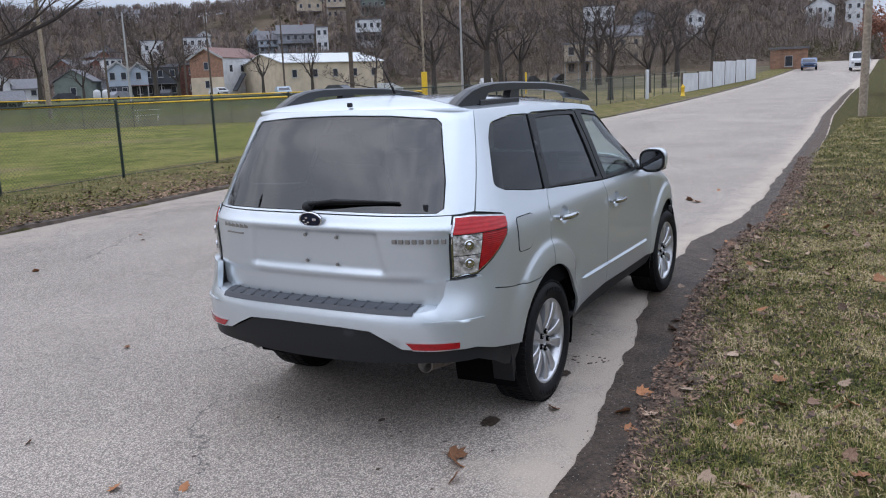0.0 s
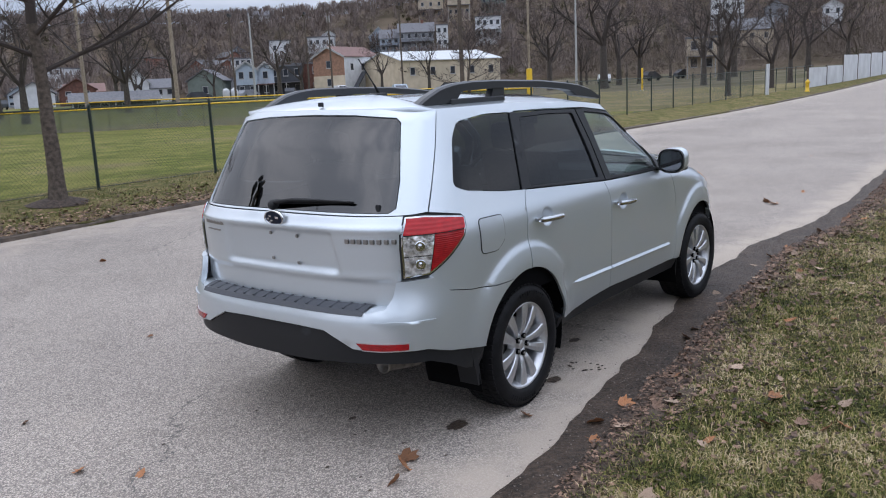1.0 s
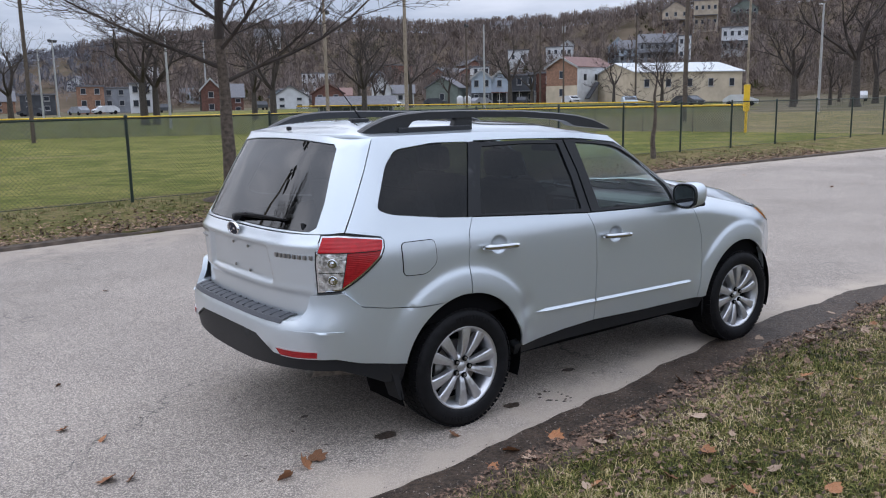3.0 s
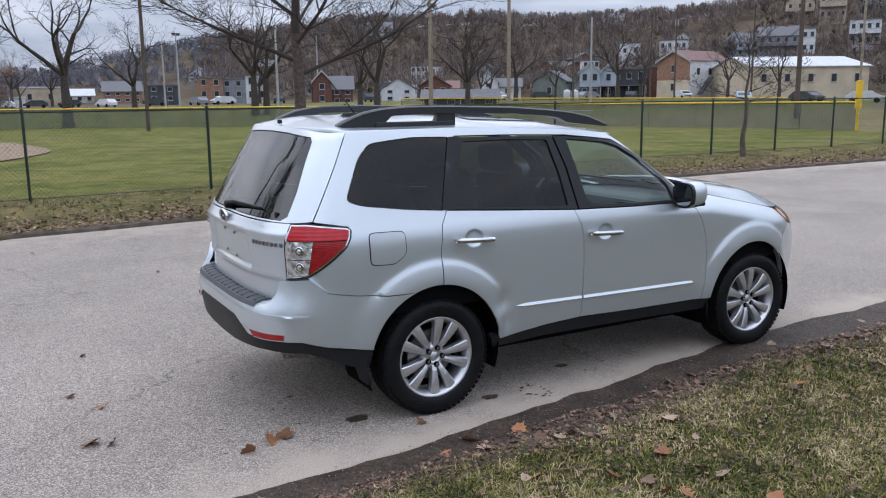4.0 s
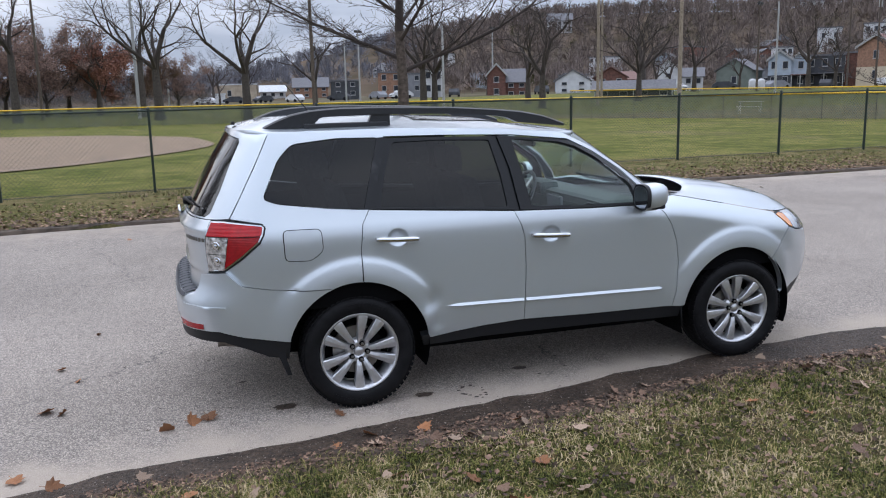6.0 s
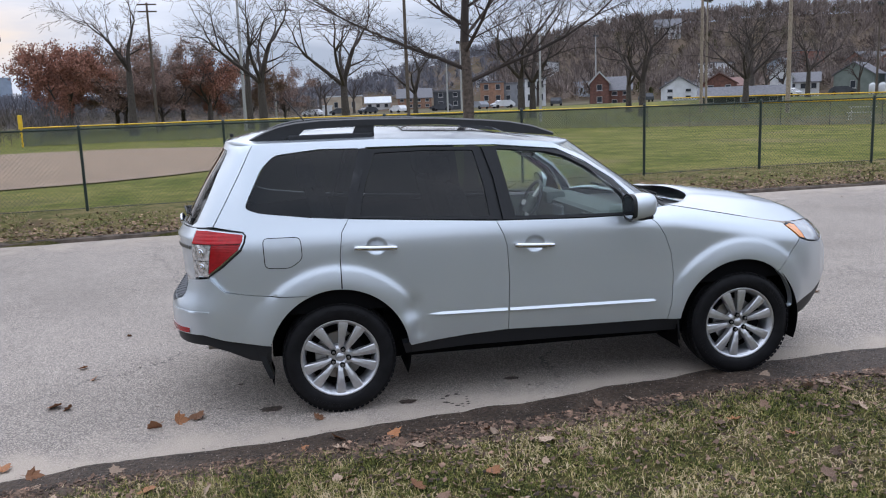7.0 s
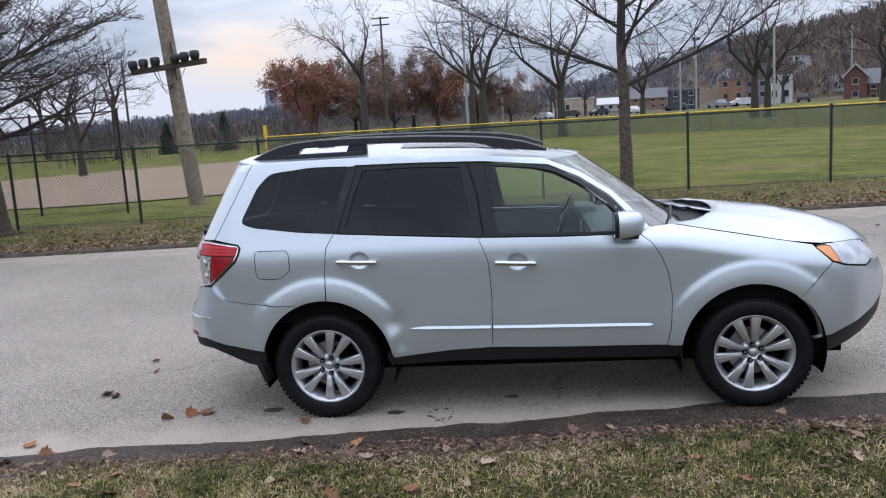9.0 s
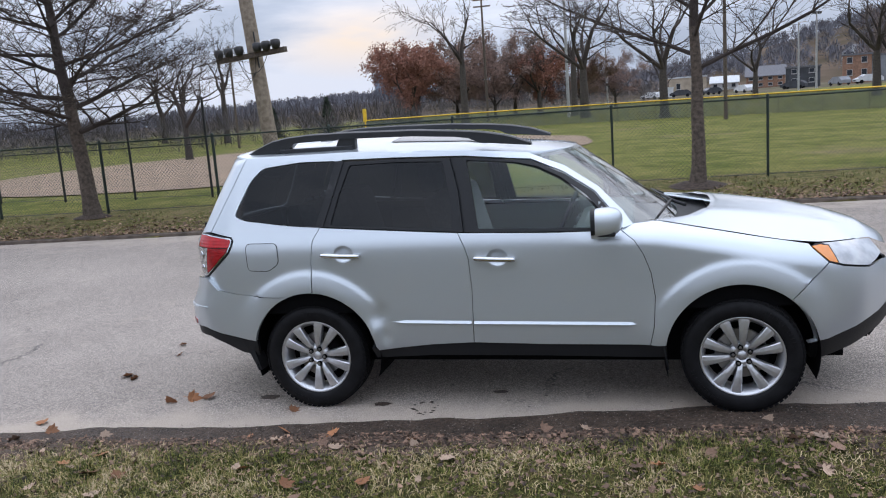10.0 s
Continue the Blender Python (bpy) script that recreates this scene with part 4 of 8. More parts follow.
    zt = [(-1, 1.63), (-0.5, 1.63), (-0.41, 1.613), (0.3, 1.613), (1.0, 1.588), (1.41, 1.553), (1.5, 1.548), (1.8, 1.55)]
    n = 120
    s0 = c
    for i in range(n + 1):
        z = 1.6
        for _ in range(4):
            fc = centre_front(z, True)
            s1 = fc + ARC * math.pi / 2
            s = s0 + (s1 - s0) * i / n
            p = surf(s, z, True)
            z = lerp_table(zt, p.x)
        outline.append(p)
    outline += [Vector((p.x, -p.y, p.z)) for p in reversed(outline[1:-1])]
    verts, faces = [], []
    for p in outline:
        verts.append((p.x * 0.985 + 0.006, p.y * 0.99, p.z - 0.035))
    qs = [0, 0.02, 0.06, 0.12, 0.22, 0.36, 0.55, 0.78, 1.0]
    for q in qs:
        for p in outline:
            t = Vector((min(1.0, max(-0.15, p.x)), 0, 0))
            xy = Vector((p.x, p.y, 0)).lerp(t, q)
            z = p.z + (0.055 + 0.014 * math.exp(-((xy.x - 0.3) / 0.8) ** 2)) * (1 - (1 - q) ** 2.4) - 0.028 * sstep(0.9, 1.5, xy.x) * 0
            verts.append((xy.x, xy.y, z))
    m = len(outline)
    for k in range(len(qs)):
        for i in range(m):
            j = (i + 1) % m
            faces.append((k * m + i, k * m + j, (k + 1) * m + j, (k + 1) * m + i))
    mesh_ob("roof", verts, faces, M_paint, body, smooth=True)
    # sunroof panel, bent to the roof
    tree = BVHTree.FromPolygons([Vector(p) for p in verts], faces)
    for name, x0, x1, yh, lift, material in (("sunroof_seal", 0.505, 1.135, 0.425, 0.002, M_black), ("sunroof", 0.515, 1.125, 0.415, 0.0045, M_roofglass)):
        gv, gf = [], []
        for i in range(13):
            for j in range(11):
                x, y = x0 + (x1 - x0) * i / 12, -yh + 2 * yh * j / 10
                hit = tree.ray_cast(Vector((x, y, 2.0)), Vector((0, 0, -1)))[0]
                gv.append((x, y, hit.z + lift))
        for i in range(12):
            for j in range(10):
                gf.append((i * 11 + j, (i + 1) * 11 + j, (i + 1) * 11 + j + 1, i * 11 + j + 1))
        mesh_ob(name, gv, gf, material, body, "dark glass sunroof" if name == "sunroof" else "", smooth=True)

    # windscreen
    ws = []
    for y, z in [(-0.80, 1.125), (-0.73, 1.30), (-0.66, 1.45), (-0.60, 1.535), (-0.3, 1.555), (-0.02, 1.56)]:
        ws.append((s_of_y(y, z, True, front=True), z))
    ws2 = [(s_of_y(y, z, True, front=True), z) for y, z in [(-0.02, 1.09), (-0.4, 1.09), (-0.7, 1.095), (-0.80, 1.11)]]
    cf = [2 * (centre_front(z, True) + ARC * math.pi / 2) - s for s, z in ws]
    panel("windscreen", dense(ws + [(k, z) for k, (s, z) in zip(reversed(cf), reversed(ws))] + [(2 * (centre_front(z, True) + ARC * math.pi / 2) - s, z) for s, z in reversed(ws2)] + ws2, 0.04), M_screenglass, body, green=True, mirror=False, off=-0.004, thick=0.004, label="clear windscreen")

    # bonnet
    verts, faces = [], []
    xs = spaced([(2.03, 2.3, 6), (2.3, 3.0, 12), (3.0, 3.55, 16)])
    hc = [(1.9, 1.175), (2.1, 1.175), (2.3, 1.175), (2.62, 1.155), (2.95, 1.11), (3.2, 1.05), (3.38, 0.985), (3.5, 0.91), (3.56, 0.85)]
    nt_ = 24
    for xr in xs:
        for i in range(nt_ + 1):
            t = -1 + 2 * i / nt_
            start = 2.09 + 0.42 * (1 - abs(t) ** 3.2)
            x = start + (xr - 2.03) * (3.55 - start) / (3.55 - 2.03)
            ze, zc = lerp_table(HOOD_EDGE, x), lerp_table(hc, x)
            yw = min(half_width(x, ze) - 0.012, 0.76, -surf(s_of_x(x, ze), ze).y - 0.002)
            z = ze + (zc - ze) * (1 - abs(t) ** 2.2) + 0.012 * (math.exp(-(((abs(t) - 0.62) / 0.07) ** 2))) * sstep(2.1, 2.5, x) * sstep(3.4, 3.0, x)
            if xr == xs[0]:
                z -= 0.01
            verts.append((x, t * yw, z))
    for i in range(len(xs) - 1):
        for j in range(nt_):
            faces.append((i * (nt_ + 1) + j, (i + 1) * (nt_ + 1) + j, (i + 1) * (nt_ + 1) + j + 1, i * (nt_ + 1) + j + 1))
    mesh_ob("bonnet", verts, faces, M_paint, body, smooth=True)
    # cowl under the windscreen
    part("cowl", box(1.75, 2.52, -0.62, 0.62, 0.95, 1.06, 0.01), M_black, body)

    # inner shell, coloured near-black for the shade inside and under the car
    part("floor_pan", box(0.3, 2.4, -0.7, 0.7, 0.265, 0.62, 0.01), M_dark, body, "underside in shadow black")
    part("rear_subframe", box(-0.38, 0.295, -0.6, 0.6, 0.30, 0.62, 0.01), M_dark, body, "underside in shadow black")
    part("front_subframe", box(2.405, 3.2, -0.6, 0.6, 0.26, 0.62, 0.01), M_dark, body, "underside in shadow black")
    part("boot_floor", box(-0.78, -0.385, -0.72, 0.72, 0.46, 0.62, 0.01), M_dark, body, "underside in shadow black")
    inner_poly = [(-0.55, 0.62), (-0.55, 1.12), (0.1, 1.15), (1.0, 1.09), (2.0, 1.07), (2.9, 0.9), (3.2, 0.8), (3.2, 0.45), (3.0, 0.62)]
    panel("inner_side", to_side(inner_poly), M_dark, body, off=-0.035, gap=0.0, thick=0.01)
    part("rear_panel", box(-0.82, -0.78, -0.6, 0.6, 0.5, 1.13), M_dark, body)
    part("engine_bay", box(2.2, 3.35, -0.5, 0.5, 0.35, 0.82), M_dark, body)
    for cx, cz in (AR, AF):
        for sy in (-1, 1):
            pv, pf = [], []
            n2 = 28
            for i in range(n2 + 1):
                w = radians(-20 + 220 * i / n2)
                for y in (0.845, 0.50):
                    pv.append((cx + (ARCH_R + 0.012) * math.cos(w), sy * y, cz + (ARCH_R + 0.012) * math.sin(w)))
            for i in range(n2):
                pf.append((2 * i, 2 * i + 1, 2 * i + 3, 2 * i + 2))
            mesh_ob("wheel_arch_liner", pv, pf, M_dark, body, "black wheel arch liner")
    return car, body


def dense_open2(pts, step=0.03):
    out = []
    for p, q in zip(pts, pts[1:]):
        n = max(1, int(math.hypot(q[0] - p[0], q[1] - p[1]) / step))
        out += [(p[0] + (q[0] - p[0]) * k / n, p[1] + (q[1] - p[1]) * k / n) for k in range(n)]
    return out + [pts[-1]]


car, body = build_car()


def build_wheel(sy, cx, steer=0.0, spin=0.0):
    """One wheel at its hub; the outer face looks towards sy."""
    w = new("wheel")
    w.parent = car
    w.matrix_basis = pose(cx, sy * 0.765, 0.335, 0, 0, (0 if sy < 0 else 180) + steer) @ pose(0, 0, 0, 0, spin, 0)
    R = 0.336
    prof = [(0.232, -0.085), (0.236, -0.098), (0.25, -0.108), (0.285, -0.112), (0.312, -0.106), (0.326, -0.092), (0.333, -0.078), (R, -0.06), (R + 0.001, 0.0), (R, 0.06), (0.33, 0.085), (0.31, 0.105), (0.27, 0.11), (0.235, 0.1), (0.225, 0.09)]
    v, f = lathe(prof, 64)
    tyre = mesh_ob("tyre", v, f, M_rubber, w, smooth=True)
    # tread blocks on the shoulder and raised marks on the side wall
    bm = bmesh.new()
    for i in range(64):
        a = 2 * math.pi * i / 64
        for o, r, l in ((-0.083, 0.333, 0.03), (-0.028, 0.338, 0.035), (0.028, 0.338, 0.035), (0.083, 0.333, 0.03)):
            box(-0.0115, 0.0115, o - l / 2, o + l / 2, -0.005, 0.0025, bm=bm, m=Matrix.Rotation(a + (0.02 if o > 0 else 0), 4, "Y") @ Matrix.Translation((0, 0, r)))
    tagged(part("tread", bm, M_rubber, tyre), kind="stuff")
    bm = bmesh.new()
    for start in (20, 200):
        for i in range(11):
            a = radians(start + i * 4.6)
            box(-0.006, 0.006, -0.114, -0.1105, -0.011, 0.011, bm=bm, m=Matrix.Rotation(a, 4, "Y") @ Matrix.Translation((0, 0, 0.288)))
    tagged(part("sidewall_mark", bm, M_rubber, tyre, "raised marks"), kind="stuff")
    rim_prof = [(0.222, 0.08), (0.205, 0.06), (0.2, -0.05), (0.212, -0.075), (0.222, -0.088), (0.232, -0.098), (0.236, -0.094), (0.232, -0.08)]
    v, f = lathe(rim_prof, 64)
    rim = mesh_ob("rim", v, f, M_alloy, w, smooth=True)
    for i in range(10):
        a = 2 * math.pi * i / 10 + (0.055 if i % 2 else -0.055)
        m = Matrix.Rotation(a, 4, "Y")
        rows = []
        for r, hw, y0, th in ((0.045, 0.0145, -0.062, 0.05), (0.085, 0.0165, -0.078, 0.048), (0.13, 0.0215, -0.086, 0.045), (0.175, 0.0265, -0.088, 0.042), (0.206, 0.03, -0.087, 0.04), (0.222, 0.0315, -0.085, 0.03)):
            rows.append([m @ Vector((x, y, r)) for x, y in ((-hw, y0 + th), (-hw, y0 + 0.006), (-hw * 0.82, y0 + 0.001), (0, y0 - 0.0015), (hw * 0.82, y0 + 0.001), (hw, y0 + 0.006), (hw, y0 + th))])
        verts = [p for row in rows for p in row]
        faces = [(k * 7 + j, k * 7 + j + 1, (k + 1) * 7 + j + 1, (k + 1) * 7 + j) for k in range(5) for j in range(6)]
        mesh_ob("spoke", verts, faces, M_alloy, w, smooth=False)
    v, f = lathe([(0.0, -0.062), (0.026, -0.062), (0.03, -0.058), (0.032, -0.068), (0.058, -0.064), (0.075, -0.05), (0.078, -0.03)], 40)
    mesh_ob("hub", v, f, M_alloy, w, smooth=True)
    v, f = lathe([(0.0, -0.071), (0.024, -0.070), (0.028, -0.066), (0.028, -0.05)], 24)
    mesh_ob("hub_cap", v, f, M_alloy, w, smooth=True)
    for i in range(5):
        a = 2 * math.pi * i / 5 + radians(54)
        v, f = lathe([(0.0, -0.086), (0.007, -0.085), (0.0095, -0.079), (0.0095, -0.05)], 6)
        v = [(x + 0.05 * math.sin(a), y, z + 0.05 * math.cos(a)) for x, y, z in v]
        mesh_ob("wheel_nut", v, f, M_steel, w)
        v, f = lathe([(0.0098, -0.08), (0.015, -0.08), (0.0165, -0.06)], 14)
        mesh_ob("nut_socket", [(x + 0.05 * math.sin(a), y, z + 0.05 * math.cos(a)) for x, y, z in v], f, M_dark, w)
    v, f = lathe([(0.0, -0.015), (0.145, -0.015), (0.147, 0.0), (0.145, 0.01)], 40)
    mesh_ob("brake_disc", v, f, M_steel, w, smooth=False)
    # caliper and backing plate take the near-black, as shade behind the spokes
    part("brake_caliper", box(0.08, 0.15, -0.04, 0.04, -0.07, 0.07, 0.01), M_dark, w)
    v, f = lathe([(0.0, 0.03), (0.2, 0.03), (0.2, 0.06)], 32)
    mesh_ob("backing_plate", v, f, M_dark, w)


build_wheel(-1, 0.02, 0, -31.5)
build_wheel(-1, 2.615, -2, 6.5)
build_wheel(1, 0.02, 0, 30)
build_wheel(1, 2.615, -2, 50)


# ---- car details ----
def lamp_outline():
    inner = [(s_of_y(-0.705, z), z) for z in (0.857, 0.93, 1.0, 1.07, 1.143)]
    outer = [(s_of_x(x, z), z) for x, z in dense_open2([(-0.69, 1.146), (-0.60, 1.136), (-0.495, 1.122), (-0.478, 1.108), (-0.485, 1.07), (-0.51, 1.025), (-0.61, 0.94), (-0.70, 0.87)], 0.025)]
    return inner + outer


def build_lamps():
    out = lamp_outline()
    panel("tail_lamp", dense(out, 0.03), M_black, car, off=0.004, gap=-0.003, thick=0.03, label="rear lamp in red and clear plastic")
    lamp = [o for o in car.children if o.name.startswith("tail_lamp")]
    rim = dense(inset(out, 0.010), 0.025)
    s_in, s_tip = min(s for s, _ in rim), max(s for s, _ in rim)
    zs = [z for _, z in rim]
    cut = s_in + 0.40 * (s_tip - s_in)
    zc = 1.055
    # a clear rim, then red above and outside, clear below and inside
    red_top = [(s, z) for s, z in inset(dense(inset(out, 0.006), 0.02), 0.006)]

    def clip(poly, keep_a, d):
        """Half-plane clip of a polygon: keeps a . p <= d."""
        res = []
        for i in range(len(poly)):
            p, q = poly[i], poly[(i + 1) % len(poly)]
            dp, dq = keep_a[0] * p[0] + keep_a[1] * p[1] - d, keep_a[0] * q[0] + keep_a[1] * q[1] - d
            if dp <= 0:
                res.append(p)
            if dp * dq < 0:
                t = dp / (dp - dq)
                res.append((p[0] + (q[0] - p[0]) * t, p[1] + (q[1] - p[1]) * t))
        return res

    top = clip(red_top, (0, -1), -1.06)
    low = clip(red_top, (0, 1), 1.057)
    low_red = clip(low, (-1, 0.15), -cut + 0.15 * 0.97)
    low_clear = clip(low, (1, -0.15), cut - 0.002 - 0.15 * 0.97)
    clear_a = clip(low_clear, (0, -1), -0.965)
    clear_b = clip(low_clear, (0, 1), 0.962)
    for name, poly, m, label in (("red_lens", top, M_redlens, "red plastic lens"), ("red_lens", low_red, M_darkred, "ribbed dark red lens"), ("clear_lens", clear_a, M_clearlens, "clear lens over a bright reflector"), ("clear_lens", clear_b, M_clearlens, "clear lens over a bright reflector")):
        if len(poly) > 2:
            panel(name, dense(poly, 0.03), m, car, off=0.012, gap=0.0008, thick=0.008, step=0.03, label=label)
    panel("lamp_rim", dense(inset(out, 0.005), 0.025), M_chrome, car, holes=[dense(red_top, 0.02)], off=0.0085, gap=0.0, thick=0.006, step=0.05)
    # bulbs' round reflectors behind the clear lens
    for zz in (1.01, 0.925):
        mid = (min(s for s, _ in low_clear) + max(s for s, _ in low_clear)) / 2
        o, n = surf(mid, zz), surf_n(mid, zz)
        q = n.to_track_quat("Z", "Y").to_matrix().to_4x4()
        for sy in (1, -1):
            vv, ff = lathe([(0.0, 0.019), (0.008, 0.0185), (0.011, 0.0155), (0.02, 0.0165), (0.024, 0.017), (0.025, 0.012)], 14, "z")
            pts = [o + q @ Vector(p) for p in vv]
            mesh_ob("bulb_reflector", [(p.x, sy * p.y, p.z) for p in pts], ff, M_chrome, car, "bright round reflector", smooth=True)
    # hang lenses under their lamp
    for o in list(car.children):
        base = o.name.split(".")[0]
        if base in ("red_lens", "clear_lens", "lamp_rim", "bulb_reflector"):
            left = sum(v.co.y for v in o.data.vertices) > 0
            for l in lamp:
                if (sum(v.co.y for v in l.data.vertices) > 0) == left:
                    o.parent = l
    # head lamps
    h = [(3.0, 0.938), (3.03, 0.949), (3.15, 0.942), (3.28, 0.933), (3.38, 0.917), (3.43, 0.838), (3.33, 0.797), (3.17, 0.826), (3.088, 0.853)]
    poly = to_side(h)
    panel("head_lamp", poly, M_black, car, off=-0.004, gap=0.0, thick=0.03, label="clear head lamp with an amber corner")
    heads = [o for o in car.children if o.name.startswith("head_lamp")]
    amb = to_side([(3.006, 0.935), (3.05, 0.938), (3.098, 0.928), (3.122, 0.88), (3.138, 0.842), (3.09, 0.857)])
    clr = to_side([(3.06, 0.943), (3.15, 0.939), (3.28, 0.930), (3.376, 0.914), (3.424, 0.842), (3.33, 0.801), (3.17, 0.830), (3.143, 0.841), (3.127, 0.88), (3.102, 0.931)])
    panel("amber_lens", amb, M_amber, car, off=0.004, gap=0.0, thick=0.006, label="amber lens")
    panel("clear_lens", clr, M_headlens, car, off=0.004, gap=0.0, thick=0.006, label="clear plastic lens")
    for o in list(car.children):
        if o.name.split(".")[0] in ("amber_lens", "clear_lens") and o.data and o.parent == car:
            left = sum(v.co.y for v in o.data.vertices) > 0
            for l in heads:
                if (sum(v.co.y for v in l.data.vertices) > 0) == left:
                    o.parent = l


M_headlens = mat("head_lamp_lens", (0.55, 0.57, 0.58), 0.08, metal=0.3, coat=1.0, base2=(0.3, 0.31, 0.33), scale=9)
M_pipe = mat("dull_exhaust_steel", (0.22, 0.2, 0.18), 0.5, metal=0.8, var=0.3, scale=30)
build_lamps()


def small_panel(name, pts, material, label="", off=0.004, bumper=False, step=0.02, thick=0.006, mirror=True, gap=0.0):
    return panel(name, pts, material, car, off=off, gap=gap, thick=thick, step=0.04, label=label, bumper=bumper, mirror=mirror)


# fuel flap, with its dark joint
flap = rounded([(-0.383, 1.082), (-0.172, 1.078), (-0.165, 0.955), (-0.235, 0.905), (-0.378, 0.912)], 0.03)
ff = to_side(flap, True, step=0.02)
panel("fuel_flap_joint", ff, M_dark, car, off=0.0015, gap=-0.0032, thick=0.006, mirror=False, green=True)
panel("fuel_flap", ff, M_paint, car, off=0.0035, gap=0.0012, thick=0.006, mirror=False, green=True, label="silver fuel filler flap")

# reflectors low in the rear bumper
rf = [(s_of_y(-0.545, 0.563, bumper=True), 0.573), (s_of_y(-0.66, 0.56, bumper=True), 0.571), (s_of_y(-0.765, 0.555, bumper=True), 0.571), (s_of_y(-0.762, 0.53, bumper=True), 0.543), (s_of_y(-0.66, 0.53, bumper=True), 0.541), (s_of_y(-0.575, 0.53, bumper=True), 0.543)]
panel("reflector_bezel", dense(inset(rf, -0.007), 0.03), M_alloy, car, off=0.002, gap=0.0, thick=0.01, bumper=True)
panel("reflector", dense(rf, 0.03), M_darkred, car, off=0.006, gap=0.0, thick=0.008, bumper=True, label="red reflector strip")
# crease along the bumper corner
cr = [(s_of_y(-0.62, 0.66, bumper=True), 0.672), (s_of_y(-0.72, 0.66, bumper=True), 0.676), (s_of_x(-0.72, 0.66, bumper=True), 0.672), (s_of_x(-0.72, 0.65, bumper=True), 0.660), (s_of_y(-0.72, 0.65, bumper=True), 0.660)]
panel("bumper_crease", dense(cr, 0.03), M_paint, car, off=0.007, gap=0.0, thick=0.008, bumper=True)


def bumper_step():
    """The shelf on top of the rear bumper and the ribbed pad on it."""
    c = REAR_C - ARC * math.pi / 2

    def rows(y_lim, lift, cut_a, cut_b, ny=60):
        v, f = [], []
        for i in range(ny + 1):
            y = -y_lim + 2 * y_lim * i / ny
            so = s_of_y(y, 0.712, bumper=True)
            si = s_of_y(y, 0.74)
            a, b = surf(so, 0.712, bumper=True), surf(si, 0.74)
            a.x += 0.004
            b.x += 0.012
            for k in range(4):
                t = cut_a + (cut_b - cut_a) * k / 3
                p = a.lerp(b, t)
                p.y = y
                p.z = 0.712 + 0.016 * t + lift + 0.006 * math.sin(math.pi * t)
                v.append(p)
        for i in range(ny):
            for k in range(3):
                f.append((i * 4 + k, i * 4 + k + 1, (i + 1) * 4 + k + 1, (i + 1) * 4 + k))
        return v, f

    v, f = rows(0.69, 0.0, 0.0, 1.15)
    mesh_ob("bumper_shelf", v, f, M_paint, car, smooth=True)
    v, f = rows(0.575, 0.007, 0.02, 1.0)
    pad = mesh_ob("step_pad", v, f, M_pad, car, "dark grey ribbed plastic step pad", smooth=True)
    # front lip of the pad
    bm = bmesh.new()
    n = 40
    for i in range(n):
        y0, y1 = -0.575 + 1.15 * i / n, -0.575 + 1.15 * (i + 1) / n
        pa = [surf(s_of_y(y, z, bumper=True), z, bumper=True) + Vector((-0.004, 0, 0)) for y in (y0, y1) for z in (0.70, 0.721)]
        vs = [bm.verts.new(p) for p in pa]
        bm.faces.new((vs[0], vs[1], vs[3], vs[2]))
    bmesh.ops.remove_doubles(bm, verts=bm.verts, dist=0.001)
    part("pad_lip", bm, M_pad, pad)
    for i in range(15):
        y = -0.53 + 1.06 * i / 14
        p = surf(s_of_y(y, 0.712, bumper=True), 0.712, bumper=True)
        q = surf(s_of_y(y, 0.74), 0.74)
        bm = box(-0.033, 0.033, -0.007, 0.007, -0.003, 0.004, 0.003, m=Matrix.Translation(((p.x + q.x) / 2 + 0.01, y, 0.731)) @ Matrix.Rotation(radians(-12), 4, "Y"))
        part("rib", bm, M_pad, pad)


bumper_step()

# badge, lettering bars, plate screws
v, f = lathe([(0.0, -0.008), (0.040, -0.006), (0.047, -0.004), (0.051, 0.0), (0.051, 0.006)], 32, "y")
em = mesh_ob("badge", [(y - 0.0, x, z * 0.58) for x, y, z in v], f, M_badge, car, "dark oval badge with bright marks", smooth=True)
em.matrix_basis = pose(-0.917, -0.015, 1.125, 0, -8, 0) @ Matrix.Diagonal((1.2, 1.3, 1.3, 1))
v, f = lathe([(0.046, -0.004), (0.049, -0.009), (0.053, -0.004), (0.053, 0.004)], 32, "y")
mesh_ob("badge_ring", [(y, x, z * 0.58) for x, y, z in v], f, M_chrome, em, smooth=True)
for yy, zz, k in ((-0.022, 0.004, 1.6), (0.014, 0.009, 1), (0.026, -0.002, 1), (0.008, -0.008, 1), (0.02, -0.014, 1)):
    part("badge_mark", box(-0.0105, -0.004, yy * 1.0 - 0.0055 * k, yy + 0.0055 * k, zz - 0.003 * k, zz + 0.003 * k, 0.001), M_chrome, em)


def bars(name, y0, y1, z, h, n, label):
    """Unlettered bright bars that stand for the writing."""
    holder = new(name)
    holder.parent = car
    tagged(holder, label)
    w = (y1 - y0) / n
    for i in range(n):
        y = y0 + w * (i + 0.5)
        p = recess_free(y, z)
        part("bar", box(p.x - 0.008, p.x + 0.004, y - abs(w) * 0.36, y + abs(w) * 0.36, z - h / 2, z + h / 2, 0.002), M_steel, holder)


def recess_free(y, z):
    return surf(s_of_y(y, z), z)


